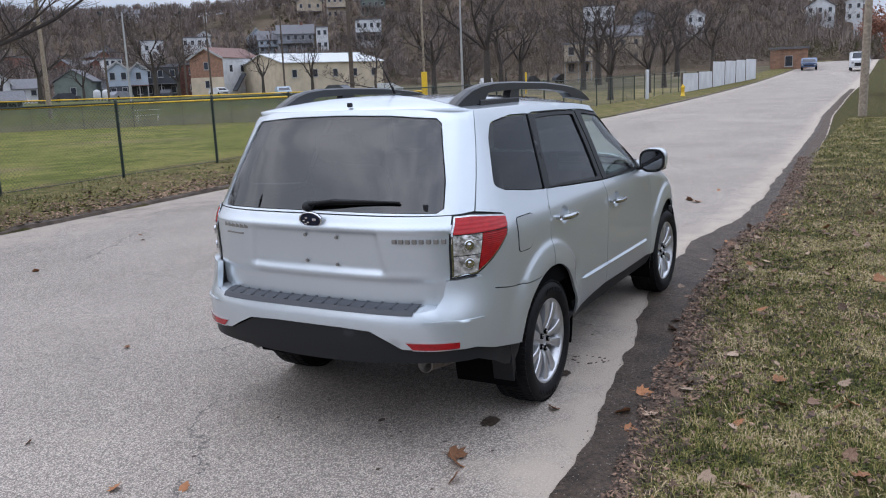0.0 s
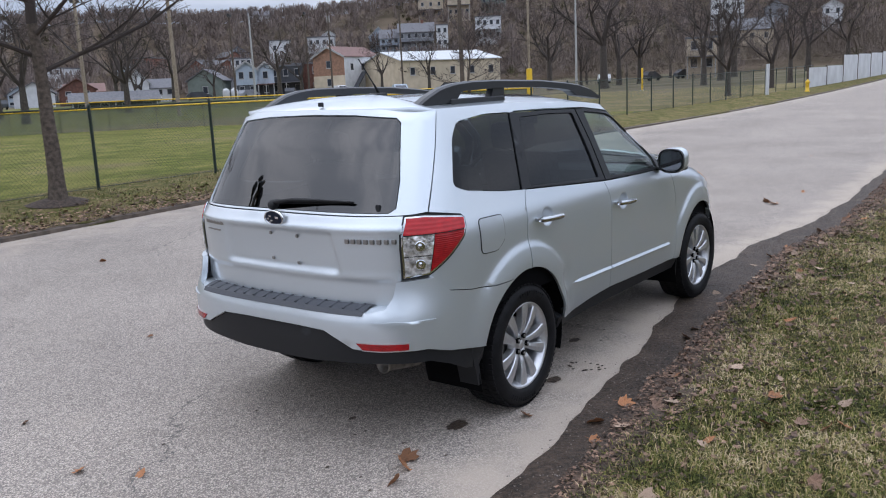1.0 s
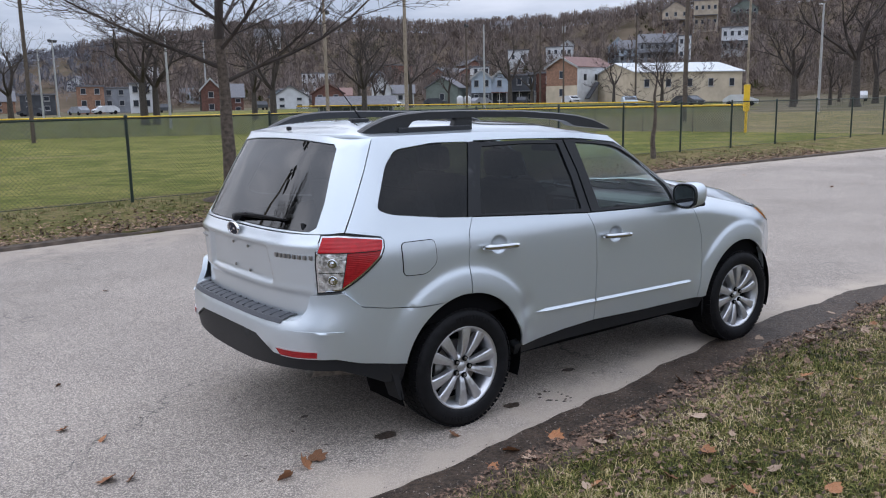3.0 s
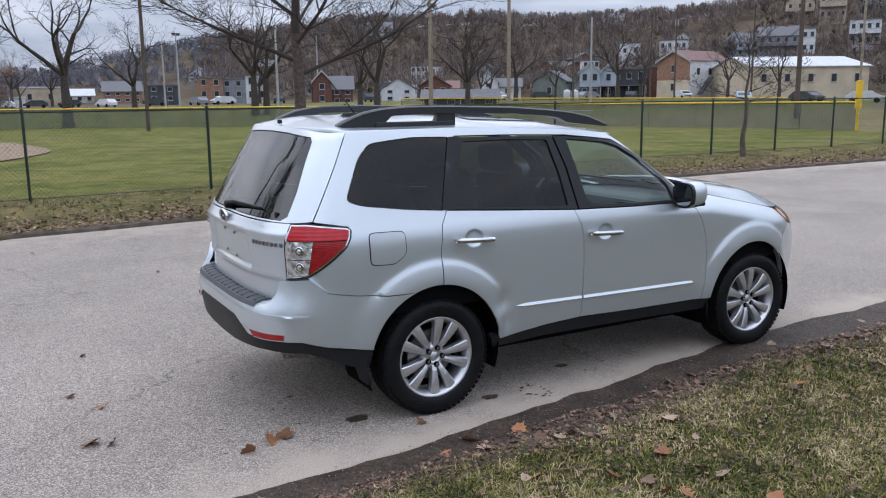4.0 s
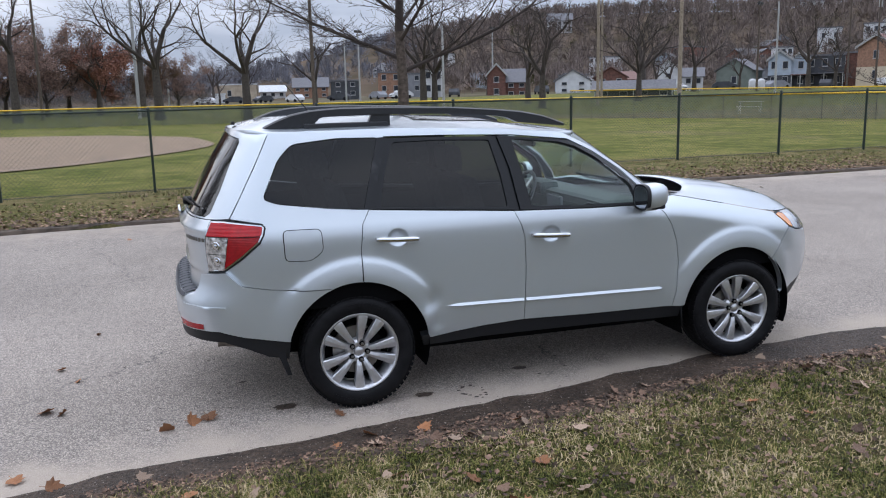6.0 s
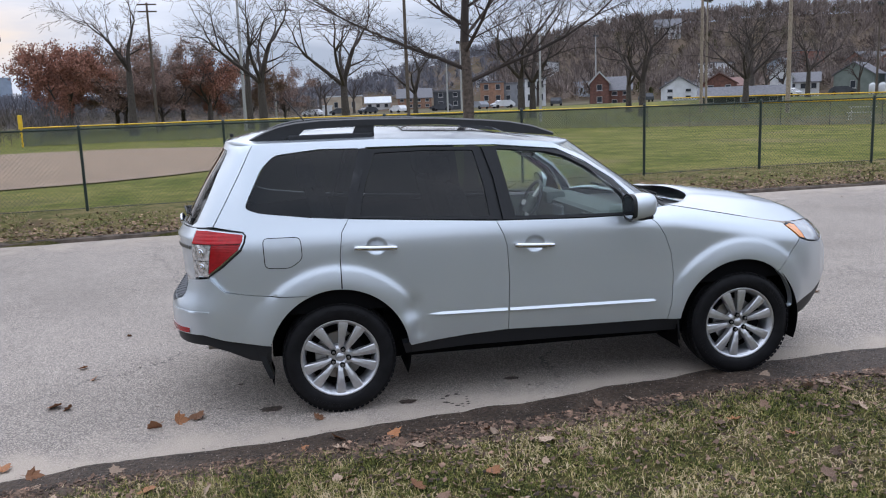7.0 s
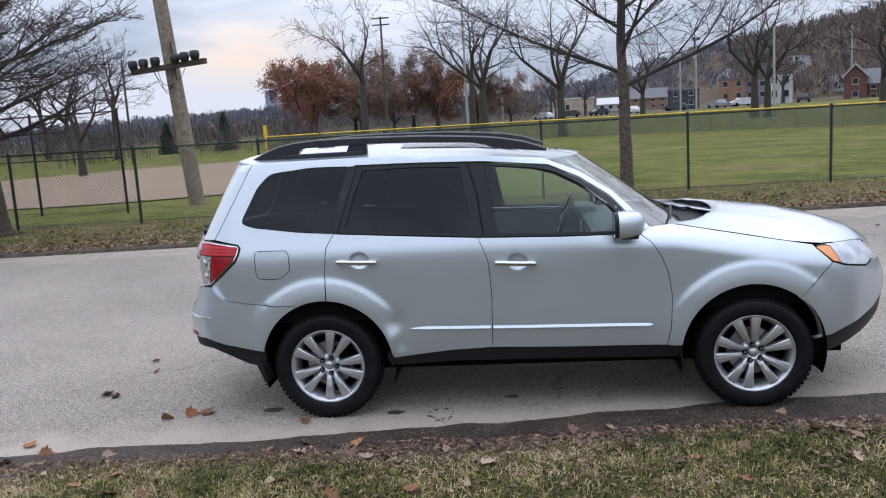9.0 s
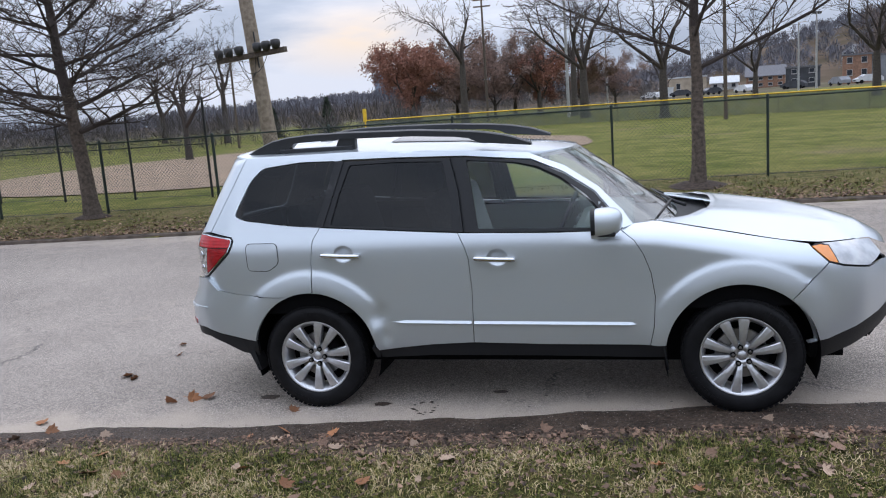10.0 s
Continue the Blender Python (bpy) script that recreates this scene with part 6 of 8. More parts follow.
# ---- trees ----
def grow(seed, height, trunk_r, fork=0.38, spread=0.6, depth=6, droop=0.0, kids=(2, 3), twig=0.006, lean=0.0, floor=0.0, shoots=0.75):
    """Segments of a bare tree: the trunk's and the limbs'."""
    rnd = random.Random(seed)
    trunk, limbs = [], []

    def branch(p, d, length, r, level):
        steps = 4 if level < 3 else 3
        pts = [p]
        radii = [r]
        dd = d.copy()
        for k in range(steps):
            bend = 0.22 if level else 0.06
            dd = (dd + Vector((rnd.uniform(-bend, bend), rnd.uniform(-bend, bend), rnd.uniform(-0.1, 0.14) - droop * (level > 2) * 0.12))).normalized()
            if pts[-1].z < floor + 0.5 and dd.z < 0.15:
                dd = Vector((dd.x, dd.y, 0.15 + 0.3 * abs(dd.z))).normalized()
            pts.append(pts[-1] + dd * (length / steps))
            radii.append(max(twig, r * (1 - 0.42 * (k + 1) / steps)))
        for a, b, r0, r1 in zip(pts, pts[1:], radii, radii[1:]):
            limbs.append((a, b, r0, r1))
        if level >= depth:
            return
        n = rnd.randint(*kids)
        for i in range(n):
            az = rnd.uniform(0, 2 * math.pi)
            tilt = spread * rnd.uniform(0.55, 1.25)
            side = dd.orthogonal().normalized()
            side.rotate(Matrix.Rotation(az, 3, dd))
            nd = (dd * math.cos(tilt) + side * math.sin(tilt)).normalized()
            branch(pts[-1], nd, length * rnd.uniform(0.62, 0.86), radii[-1] * (0.8 if i == 0 else 0.62), level + 1)
        # side shoots along the limb
        for k in range(1, steps):
            for _ in range(2 if level > 1 else 1):
                if rnd.random() < shoots:
                    side = dd.orthogonal().normalized()
                    side.rotate(Matrix.Rotation(rnd.uniform(0, 6.28), 3, dd))
                    nd = (dd * 0.45 + side * 0.8 + Vector((0, 0, 0.12))).normalized()
                    branch(pts[k], nd, length * rnd.uniform(0.35, 0.6), radii[k] * 0.42, level + (2 if level + 2 <= depth else 1))

    p, d = Vector((0, 0, -0.15)), Vector((lean, 0, 1)).normalized()
    n = 6
    hf = height * fork
    for k in range(n):
        r0, r1 = trunk_r * (1.0 - 0.35 * k / n), trunk_r * (1.0 - 0.35 * (k + 1) / n)
        if k == 0:
            r0 *= 1.35
        q = p + (d + Vector((rnd.uniform(-0.03, 0.03), rnd.uniform(-0.03, 0.03), 0))).normalized() * (hf + 0.15) / n
        trunk.append((p, q, r0, r1))
        p = q
    main = rnd.randint(3, 4)
    for i in range(main):
        w = 2 * math.pi * i / main + rnd.uniform(-0.4, 0.4)
        tilt = spread * rnd.uniform(0.7, 1.3) if i else 0.12
        nd = Vector((math.cos(w) * math.sin(tilt), math.sin(w) * math.sin(tilt), math.cos(tilt)))
        branch(p, nd, height * (1 - fork) * rnd.uniform(0.34, 0.46), trunk_r * (0.62 if i == 0 else 0.45), 1)
    return trunk, limbs


def grow_leader(seed, height, trunk_r, base, limbs_n, limb_len, elev=25, top_elev=60, levels=3, lean=0.0, shoots=2, twig=0.005, limb_r=0.42):
    """Segments of a bare tree with one leader and tiers of long limbs full of fine twigs."""
    rnd = random.Random(seed)
    trunk, limbs = [], []
    n = 16
    pts, rad = [], []
    x = y = 0.0
    for k in range(n + 1):
        t = k / n
        z = -0.15 + (height + 0.15) * t
        x += rnd.uniform(-0.03, 0.03) + lean * height / n
        y += rnd.uniform(-0.03, 0.03)
        pts.append(Vector((x, y, z)))
        rad.append(trunk_r * (1.3 if k == 0 else 1.0) * max(0.06, 1 - 0.95 * t ** 0.8))
    for k in range(n):
        (trunk if pts[k].z < base + 0.6 else limbs).append((pts[k], pts[k + 1], rad[k], rad[k + 1]))

    def limb(p, d, length, r, level):
        steps = (7, 5, 4, 2)[min(level, 3)]
        q, dd = [p], d.copy()
        rr = [r]
        for k in range(steps):
            b = 0.16 if level else 0.12
            dd = (dd + Vector((rnd.uniform(-b, b), rnd.uniform(-b, b), rnd.uniform(-0.09, 0.15)))).normalized()
            q.append(q[-1] + dd * (length / steps))
            rr.append(max(twig * 0.7, r * (1 - 0.85 * (k + 1) / steps)))
        for a, b, r0, r1 in zip(q, q[1:], rr, rr[1:]):
            limbs.append((a, b, r0, r1))
        if level >= levels:
            return
        for k in range(1, steps + 1):
            for j in range(shoots if level < 2 else 1 + (rnd.random() < 0.5)):
                side = dd.cross(Vector((0, 0, 1))).normalized() * (1 if (k + j) % 2 else -1)
                nd = (dd * rnd.uniform(0.35, 0.8) + side * rnd.uniform(0.5, 0.9) + Vector((0, 0, rnd.uniform(-0.25, 0.5)))).normalized()
                limb(q[k], nd, length * rnd.uniform(0.3, 0.55) * (1.15 - 0.6 * k / steps), max(twig, rr[k] * 0.55), level + 1)

    for i in range(limbs_n):
        t = (i + rnd.uniform(-0.2, 0.2)) / limbs_n
        z = base + (height * 0.93 - base) * max(0, t)
        f = min(n - 1.001, (z + 0.15) / (height + 0.15) * n)
        k = int(f)
        p = pts[k].lerp(pts[k + 1], f - k)
        w = 2.4 * i + rnd.uniform(-0.35, 0.35)
        e = radians(elev + (top_elev - elev) * t + rnd.uniform(-8, 8))
        limb(p, Vector((math.cos(w) * math.cos(e), math.sin(w) * math.cos(e), math.sin(e))), limb_len * (1 - 0.62 * max(0, t)) * rnd.uniform(0.8, 1.15), max(0.012, rad[k] * limb_r), 0)
    return trunk, limbs


def build_tree(name, at, seed, label, rz=0.0, leaves=None, leaf_n=0, leaf_size=0.1, bark=None, group="", **kw):
    trunk, limbs = grow_leader(seed, **kw) if "limb_len" in kw else grow(seed, **kw)
    t = thing(name, label, "tree", group, at=at, rz=rz)
    v, f = tube(trunk, 12)
    mesh_ob("trunk", v, f, bark or M_bark, t, smooth=True)
    v, f = tube(limbs, 6)
    mesh_ob("crown", v, f, M_twig if leaves is None else M_twig, t, "bare grey-brown branches" if leaves is None else "branches")
    if leaves:
        rnd = random.Random(seed + 1)
        thin = [s for s in limbs if s[3] < 0.03]
        vs, fs = [], []
        for _ in range(leaf_n):
            a, b, _, _ = rnd.choice(thin)
            p = a.lerp(b, rnd.random()) + Vector([rnd.gauss(0, 0.24) for _ in range(3)])
            u = Vector([rnd.gauss(0, 1) for _ in range(3)]).normalized() * leaf_size
            w = u.orthogonal().normalized() * leaf_size * 0.6
            k = len(vs)
            vs += [p - u, p + w, p + u, p - w]
            fs.append((k, k + 1, k + 2, k + 3))
        mesh_ob("leaves", vs, fs, leaves, t, "russet dry leaves" if leaves == M_rust else "")
    return t


def on_ground(x, y, dz=0.0):
    return (x, y, ground_z(x, y) + dz)


# street trees on the far verge
build_tree("tree", on_ground(3.05, 9.45), 11, "bare broad-limbed street tree on the grass verge before the fence", height=7.5, trunk_r=0.14, base=2.0, limbs_n=19, limb_len=4.0, elev=18, top_elev=66, limb_r=0.42, lean=0.008)
build_tree("tree", on_ground(15.3, 10.1), 5, "small bare young tree with level twigs on the verge", height=3.0, trunk_r=0.085, base=1.35, limbs_n=11, limb_len=1.9, elev=8, top_elev=55, shoots=1, levels=3)
build_tree("tree", on_ground(-8.4, 8.6), 23, "bare twiggy street tree on the verge before the fence", height=8.0, trunk_r=0.17, base=1.65, limbs_n=36, limb_len=3.7, elev=6, top_elev=60, lean=-0.06, twig=0.006)


# ---- far woods on the hill ----
M_farthick = mat("dark_far_thicket", (0.125, 0.102, 0.085), 1.0, island=0.55, spec=0.0)
M_thicket = mat("bare_thicket", (0.1, 0.09, 0.09), 1.0, island=0.5, spec=0.0)
def far_woods(seed, count, a0, a1, r0, r1, tall, material, label):
    rnd = np.random.RandomState(seed)
    xs, ys, zs = [], [], []
    for i in range(count):
        a = radians(rnd.uniform(a0, a1))
        r = math.sqrt(rnd.uniform(r0**2, r1**2))
        x, y = r * math.cos(a), r * math.sin(a)
        if noise.noise(Vector((x * 0.018, y * 0.018, 3))) < -0.33 and 190 < r < 330:
            continue
        xs.append(x), ys.append(y), zs.append(ground_z(x, y) - 0.3)
    base = np.stack([xs, ys, zs], 1)
    n, k = len(base), 70 if r0 > 150 else 60
    h = rnd.uniform(4.0, 8.5, n) * tall
    w = h * rnd.uniform(0.36, 0.6, n)
    t, u = rnd.uniform(0, 6.28, (n, k)), rnd.uniform(-0.9, 1.0, (n, k))
    q = np.sqrt(np.maximum(0, 1 - u * u)) * rnd.uniform(0.45, 1.0, (n, k))
    centre = base[:, None] + np.stack([0 * h, 0 * h, 0.58 * h], 1)[:, None]
    tip = centre + np.stack([w[:, None] * q * np.cos(t), w[:, None] * q * np.sin(t), 0.42 * h[:, None] * u], 2)
    root = centre - np.stack([0 * h, 0 * h, 0.25 * h], 1)[:, None]
    mid = root * 0.6 + tip * 0.4
    side = np.stack([-np.sin(t), np.cos(t), 0 * t + 0.4], 2) * rnd.uniform(0.04, 0.13, (n, k, 1)) * (1.0 if r0 > 150 else 0.22)
    tri = np.stack([mid, tip + side, tip - side], 2).reshape(-1, 3)
    trunk = np.stack([base + (-0.03, 0, 0), base + (0.03, 0, 0), centre[:, 0]], 1).reshape(-1, 3)
    verts = np.concatenate([tri, trunk])
    me = bpy.data.meshes.new("woods")
    me.vertices.add(len(verts))
    me.vertices.foreach_set("co", verts.astype(np.float32).ravel())
    me.loops.add(len(verts))
    me.loops.foreach_set("vertex_index", np.arange(len(verts), dtype=np.int32))
    me.polygons.add(len(verts) // 3)
    me.polygons.foreach_set("loop_start", np.arange(0, len(verts), 3, dtype=np.int32))
    me.update(calc_edges=True)
    me.materials.append(material)
    tagged(new("woods", me), label, "woods", kind="stuff")


far_woods(4, 6400, -8, 76, 192, 425, 0.9, M_farwood, "bare brown winter woods covering the far hillside")
M_olive = mat("olive_scrub", (0.055, 0.055, 0.026), 1.0, island=0.5, spec=0.0)
far_woods(14, 520, -8, 76, 188, 420, 0.55, M_olive, "dark olive scrub among the bare trees on the hillside")
far_woods(16, 60, -2, 7, 138, 165, 0.6, M_olive, "dark evergreen scrub at the end of the road")
far_woods(15, 330, 5, 31, 105, 195, 1.0, M_farthick, "dark tangled trees between the park and the hillside")
# these woods get their haze from the greyer, bluer wood colour
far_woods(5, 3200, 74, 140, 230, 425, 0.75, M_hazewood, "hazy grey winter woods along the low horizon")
far_woods(8, 620, 104, 150, 56, 95, 0.42, M_thicket, "tangled bare thicket beyond the ball field")
far_woods(9, 260, 88, 106, 112, 150, 0.5, M_thicket, "bare thicket behind the park trees")
far_woods(17, 110, 196, 340, 60, 110, 1.0, M_farthick, "row of bare trees behind the near verge")
far_woods(6, 800, 140, 352, 192, 425, 1.0, M_farwood, "bare winter woods behind the street")


def twig_tree(name, at, seed, label, height, trunk_r, group="", leaves=None, leaf_n=0, leaf_size=0.14, fork=0.3, spread=0.6, depth=5, kids=(2, 3), **kw):
    return build_tree(name, at, seed, label, group=group, leaves=leaves, leaf_n=leaf_n, leaf_size=leaf_size, height=height, trunk_r=trunk_r, fork=fork, spread=spread, depth=depth, kids=kids, twig=0.012, shoots=0.45, bark=M_farbark, **kw)


# bare trees of the park: three shapes, then copies
park = [twig_tree("park_tree", on_ground(-2.1, 64.9), 31, "large bare park tree with dark spreading limbs", 13.0, 0.42, "park trees"),
        twig_tree("park_tree", on_ground(29.9, 62.9), 37, "bare park tree with a forked dark trunk", 9.5, 0.36, "park trees", spread=0.75),
        twig_tree("park_tree", on_ground(-12.8, 67.8), 41, "tall bare park tree with few crooked limbs", 12.5, 0.36, "park trees", fork=0.42, spread=0.55, kids=(2, 2), depth=6)]
for i, (x, y, k, s) in enumerate([(3.9, 54.7, 0, 0.85), (44.8, 71.9, 1, 1.0), (22.7, 71.7, 0, 0.85), (34.2, 76.0, 1, 0.95), (55.6, 89.1, 1, 1.15), (92.2, 51.1, 0, 0.95), (86.5, 40.7, 0, 1.25), (-3.6, 74.0, 2, 0.95), (21.6, 71.6, 0, 0.95),
                                  (15.0, 95.0, 1, 1.0), (64.0, 104.0, 1, 1.0), (108.0, 60.0, 0, 0.9), (104.0, 47.0, 1, 1.2), (78.0, 26.0, 1, 0.9), (95.0, 30.0, 0, 1.0), (60.0, 14.6, 1, 0.62), (48.0, 13.8, 1, 0.55), (72.0, 16.4, 1, 0.7), (112.0, 34.0, 0, 1.1), (118.0, 26.0, 1, 1.2), (-20.5, 33.5, 1, 0.6), (-32.0, 60.0, 2, 0.8), (-44.0, 70.0, 1, 0.9), (-52.0, 88.0, 0, 0.9), (-8.0, 84.0, 1, 0.85)]):
    t = copy_thing(park[k], pose(*on_ground(x, y, -0.05), 0, 0, 47.0 * i))
    t.scale = (s, s, s)
# bare trees between and before the houses at the foot of the hill
rw = random.Random(21)
for i in range(24):
    a, r = radians(rw.uniform(8, 88)), rw.uniform(112, 205)
    x, y = r * math.cos(a), r * math.sin(a)
    t = copy_thing(park[i % 2], pose(*on_ground(x, y, -0.05), 0, 0, 31.0 * i))
    s = rw.uniform(0.6, 0.95)
    t.scale = (s, s, s)
# trees on the near side of the street, behind the camera
for i, (x, y, k, s) in enumerate([(-16.0, -9.5, 0, 0.85), (-22.0, -5.0, 1, 0.9), (-30.0, -14.0, 0, 1.0), (-34.0, -8.0, 1, 1.0)]):
    t = copy_thing(park[k], pose(*on_ground(x, y, -0.05), 0, 0, 61.0 * i))
    t.scale = (s, s, s)

# russet trees that keep their leaves
rus = [twig_tree("oak_tree", on_ground(-19.9, 76.5), 51, "broad oak with dry russet leaves", 8.4, 0.3, "russet trees", M_rust, 20000, leaf_size=0.1, fork=0.2, spread=0.7),
       twig_tree("oak_tree", on_ground(-11.2, 88.3), 57, "oak with dull brown leaves in its crown", 8.2, 0.28, "russet trees", M_brown, 15000, leaf_size=0.095, fork=0.2, spread=0.7)]
for i, (x, y, k, s) in enumerate([(-16.4, 84.5, 1, 0.95), (-12.6, 83.0, 1, 0.8), (-8.2, 86.8, 0, 0.85), (-4.2, 93.0, 1, 0.8), (-18.6, 92.0, 1, 1.05), (-22.4, 88.0, 0, 0.8), (-0.5, 99.0, 1, 0.75)]):
    t = copy_thing(rus[k], pose(*on_ground(x, y, -0.05), 0, 0, 73.0 * i))
    t.scale = (s, s, s)


def evergreen(x, y, h, seed):
    rnd = random.Random(seed)
    t = thing("evergreen_tree", "small dark cone-shaped evergreen in the park", "tree", "evergreens", at=on_ground(x, y))
    v, f = tube([(Vector((0, 0, -0.1)), Vector((0, 0, h * 0.9)), 0.1, 0.02)], 8)
    mesh_ob("trunk", v, f, M_bark, t)
    vs, fs = [], []
    for _ in range(1500):
        z = h * rnd.random() ** 1.3
        r = (h - z) * 0.32 * (0.55 + 0.45 * rnd.random())
        w = rnd.uniform(0, 6.28)
        p = Vector((r * math.cos(w), r * math.sin(w), z))
        o = Vector((math.cos(w), math.sin(w), -0.45)) * rnd.uniform(0.15, 0.4)
        s = Vector((-math.sin(w), math.cos(w), rnd.uniform(-0.3, 0.3))) * 0.08
        k = len(vs)
        vs += [p - s, p + s, p + o]
        fs.append((k, k + 1, k + 2))
    mesh_ob("crown", vs, fs, M_ever, t, "dark green needles")


evergreen(-25.7, 67.7, 3.4, 3)
evergreen(-30.3, 65.9, 2.8, 4)


# ---- poles ----
def lamp_pole(at, h, r, material, label, head="", lean=0.0, rz=0.0):
    p = thing("light_pole", label, "pole", "field light poles", at=at, rz=rz)
    top = Vector((lean * h, 0, h))
    v, f = tube([(Vector((0, 0, -0.2)), top, r, r * 0.6)], 10)
    mesh_ob("shaft", v, f, material, p, smooth=True)
    if head == "flood":
        part("crossarm", box(-0.9, 0.9, -0.05, 0.05, h - 0.4, h - 0.3), M_darkmetal, p)
        for x in (-0.8, -0.4, 0.4, 0.8):
            part("floodlight", box(x - 0.16, x + 0.16, -0.2, 0.1, h - 0.28, h + 0.05, 0.04), M_darkmetal, p)
    elif head == "wires":
        for z in (0.15, 0.75):
            part("crossarm", box(-0.8, 0.8, -0.05, 0.05, h - z - 0.06, h - z + 0.06), M_bark, p)
    elif head == "arm":
        v, f = tube([(Vector((0, 0, h - 0.1)), Vector((1.2, 0, h + 0.1)), 0.05, 0.04)], 6)
        mesh_ob("arm", v, f, M_polemetal, p)
        part("lamp_head", box(1.1, 1.6, -0.1, 0.1, h + 0.03, h + 0.15, 0.03), M_polemetal, p)
    elif head == "transformer":
        v, f = tube([(Vector((0.35, 0, h - 2.2)), Vector((0.35, 0, h - 1.2)), 0.28, 0.28)], 12)
        mesh_ob("transformer", v, f, M_polemetal, p)
        part("crossarm", box(-0.9, 0.9, -0.06, 0.06, h - 0.4, h - 0.28), M_bark, p)
    return p


for x, y, h, r, m, hd, label in [
        (20.5, 61.9, 7.2, 0.12, M_polemetal, "", "plain grey steel pole in the park"), (41.7, 74.1, 11, 0.13, M_polewood, "flood", "wooden floodlight pole of the park"),
        (40.1, 57.3, 16, 0.19, M_polewood, "", "tall weathered wooden pole in the park"), (72.6, 89.1, 11.5, 0.16, M_bark, "flood", "dark wooden floodlight pole of the park"),
        (68.1, 79.9, 10.8, 0.16, M_polemetal, "", "plain grey steel pole in the park"), (101.1, 103.9, 14, 0.18, M_bark, "flood", "dark wooden floodlight pole of the park"),
        (104.0, 101.1, 14.5, 0.18, M_bark, "transformer", "street pole with a grey transformer drum"), (112.3, 92.0, 15, 0.18, M_bark, "flood", "dark wooden floodlight pole of the park"),
        (45.3, 31.6, 14, 0.17, M_bark, "wires", "dark brown wooden street pole"), (67.3, 34.2, 9.2, 0.12, M_polemetal, "arm", "grey steel street lamp"),
        (-11.7, 73.1, 11.4, 0.14, M_bark, "wires", "dark wooden pole with crossarms"), (-3.8, 69.0, 12.2, 0.15, M_polemetal, "flood", "grey floodlight pole of the park"),
        (-1.6, 104.1, 9.3, 0.12, M_polemetal, "", "plain grey steel pole in the park"), (-25.0, 48.1, 7.0, 0.1, M_bark, "", "dark thin pole beyond the ball field"),
        (6.9, 44.2, 13, 0.12, M_bark, "flood", "dark floodlight pole of the ball field"), (36.5, 65.1, 15, 0.15, M_polewood, "", "tall weathered wooden pole in the park"),
        (58.6, 150.0, 13, 0.18, M_polemetal, "flood", "grey floodlight pole of the park"), (30.0, 140.0, 12, 0.18, M_polemetal, "flood", "grey floodlight pole of the park"), (25.6, 130.0, 10, 0.16, M_polemetal, "arm", "grey steel street lamp")]:
    lamp_pole(on_ground(x, y, -0.1), h, r, m, label, hd, rz=40 if x > 0 else 0)


def utility_pole():
    """The leaning pole behind the fence with its bar of floodlights."""
    p = thing("utility_pole", "leaning weathered wooden pole with a bar of six dark floodlights", "utility pole", at=on_ground(-6.5, 13.2))
    d = Vector((-0.08, 0.0, 1.0)).normalized()
    v, f = tube([(d * -0.2, d * 3.0, 0.19, 0.17), (d * 3.0, d * 9.5, 0.17, 0.13)], 16)
    mesh_ob("shaft", v, f, M_polewood, p, smooth=True)
    c = d * 3.2
    ax = Vector((1.0, -0.25, 0.06)).normalized()
    m = Matrix.Translation(c + Vector((0, -0.22, 0))) @ ax.to_track_quat("X", "Z").to_matrix().to_4x4()
    arm = part("crossarm", box(-1.03, 1.03, -0.05, 0.05, -0.06, 0.06, 0.008, m=m), M_bark, p, "dark wooden crossarm")
    for x in (-0.93, -0.63, -0.3, 0.25, 0.51, 0.79):
        v, f = lathe([(0.0, -0.07), (0.085, -0.07), (0.115, 0.03), (0.11, 0.12), (0.07, 0.14), (0.0, 0.14)], 14, "z")
        mesh_ob("floodlight", [m @ (Vector(q) + Vector((x, -0.05, 0.12))) for q in v], f, M_darkmetal, arm, smooth=True)
    # a second bar of lamps near the top
    for zt, n in ((8.9, 4), (8.3, 3)):
        mt = Matrix.Translation(d * zt + Vector((0, -0.16, 0))) @ ax.to_track_quat("X", "Z").to_matrix().to_4x4()
        bar = part("crossarm", box(-0.8, 0.8, -0.05, 0.05, -0.06, 0.06, 0.008, m=mt), M_bark, p, "dark wooden crossarm")
        for i in range(n):
            part("floodlight", box(-0.16, 0.16, -0.14, 0.14, -0.2, 0.16, 0.05, m=mt @ Matrix.Translation((-0.7 + 1.4 * i / (n - 1), -0.05, 0.12))), M_darkmetal, bar)
    rnd = random.Random(8)
    for k in range(5):
        a, b = m @ Vector((rnd.uniform(-0.5, 0.5), -0.03, -0.04)), d * 2.8 + Vector((0, -0.2, 0))
        sag = rnd.uniform(0.05, 0.35)
        pts = [a.lerp(b, t / 8) - Vector((0, 0, sag * 4 * (t / 8) * (1 - t / 8))) for t in range(9)]
        v, f = tube([(q, r, 0.008, 0.008) for q, r in zip(pts, pts[1:])], 4)
        mesh_ob("cable", v, f, M_darkmetal, p, "thin black cable")
    v, f = tube([(d * 2.9 + Vector((0.13, -0.17, 0)), d * 3.75 + Vector((0.13, -0.16, 0)), 0.02, 0.02)], 6)
    mesh_ob("conduit", v, f, M_darkmetal, p)


utility_pole()


# ---- buildings across the field ----
M_cream = mat("cream_render", (0.5, 0.42, 0.31), 0.9, var=0.12, scale=0.6)
M_brick = mat("red_brick", (0.2, 0.095, 0.07), 0.9, var=0.25, scale=3.0)
M_orange = mat("orange_brick", (0.27, 0.15, 0.1), 0.9, var=0.2, scale=3.0)
M_whitew = mat("white_boards", (0.56, 0.57, 0.58), 0.8, var=0.1, scale=1.0)
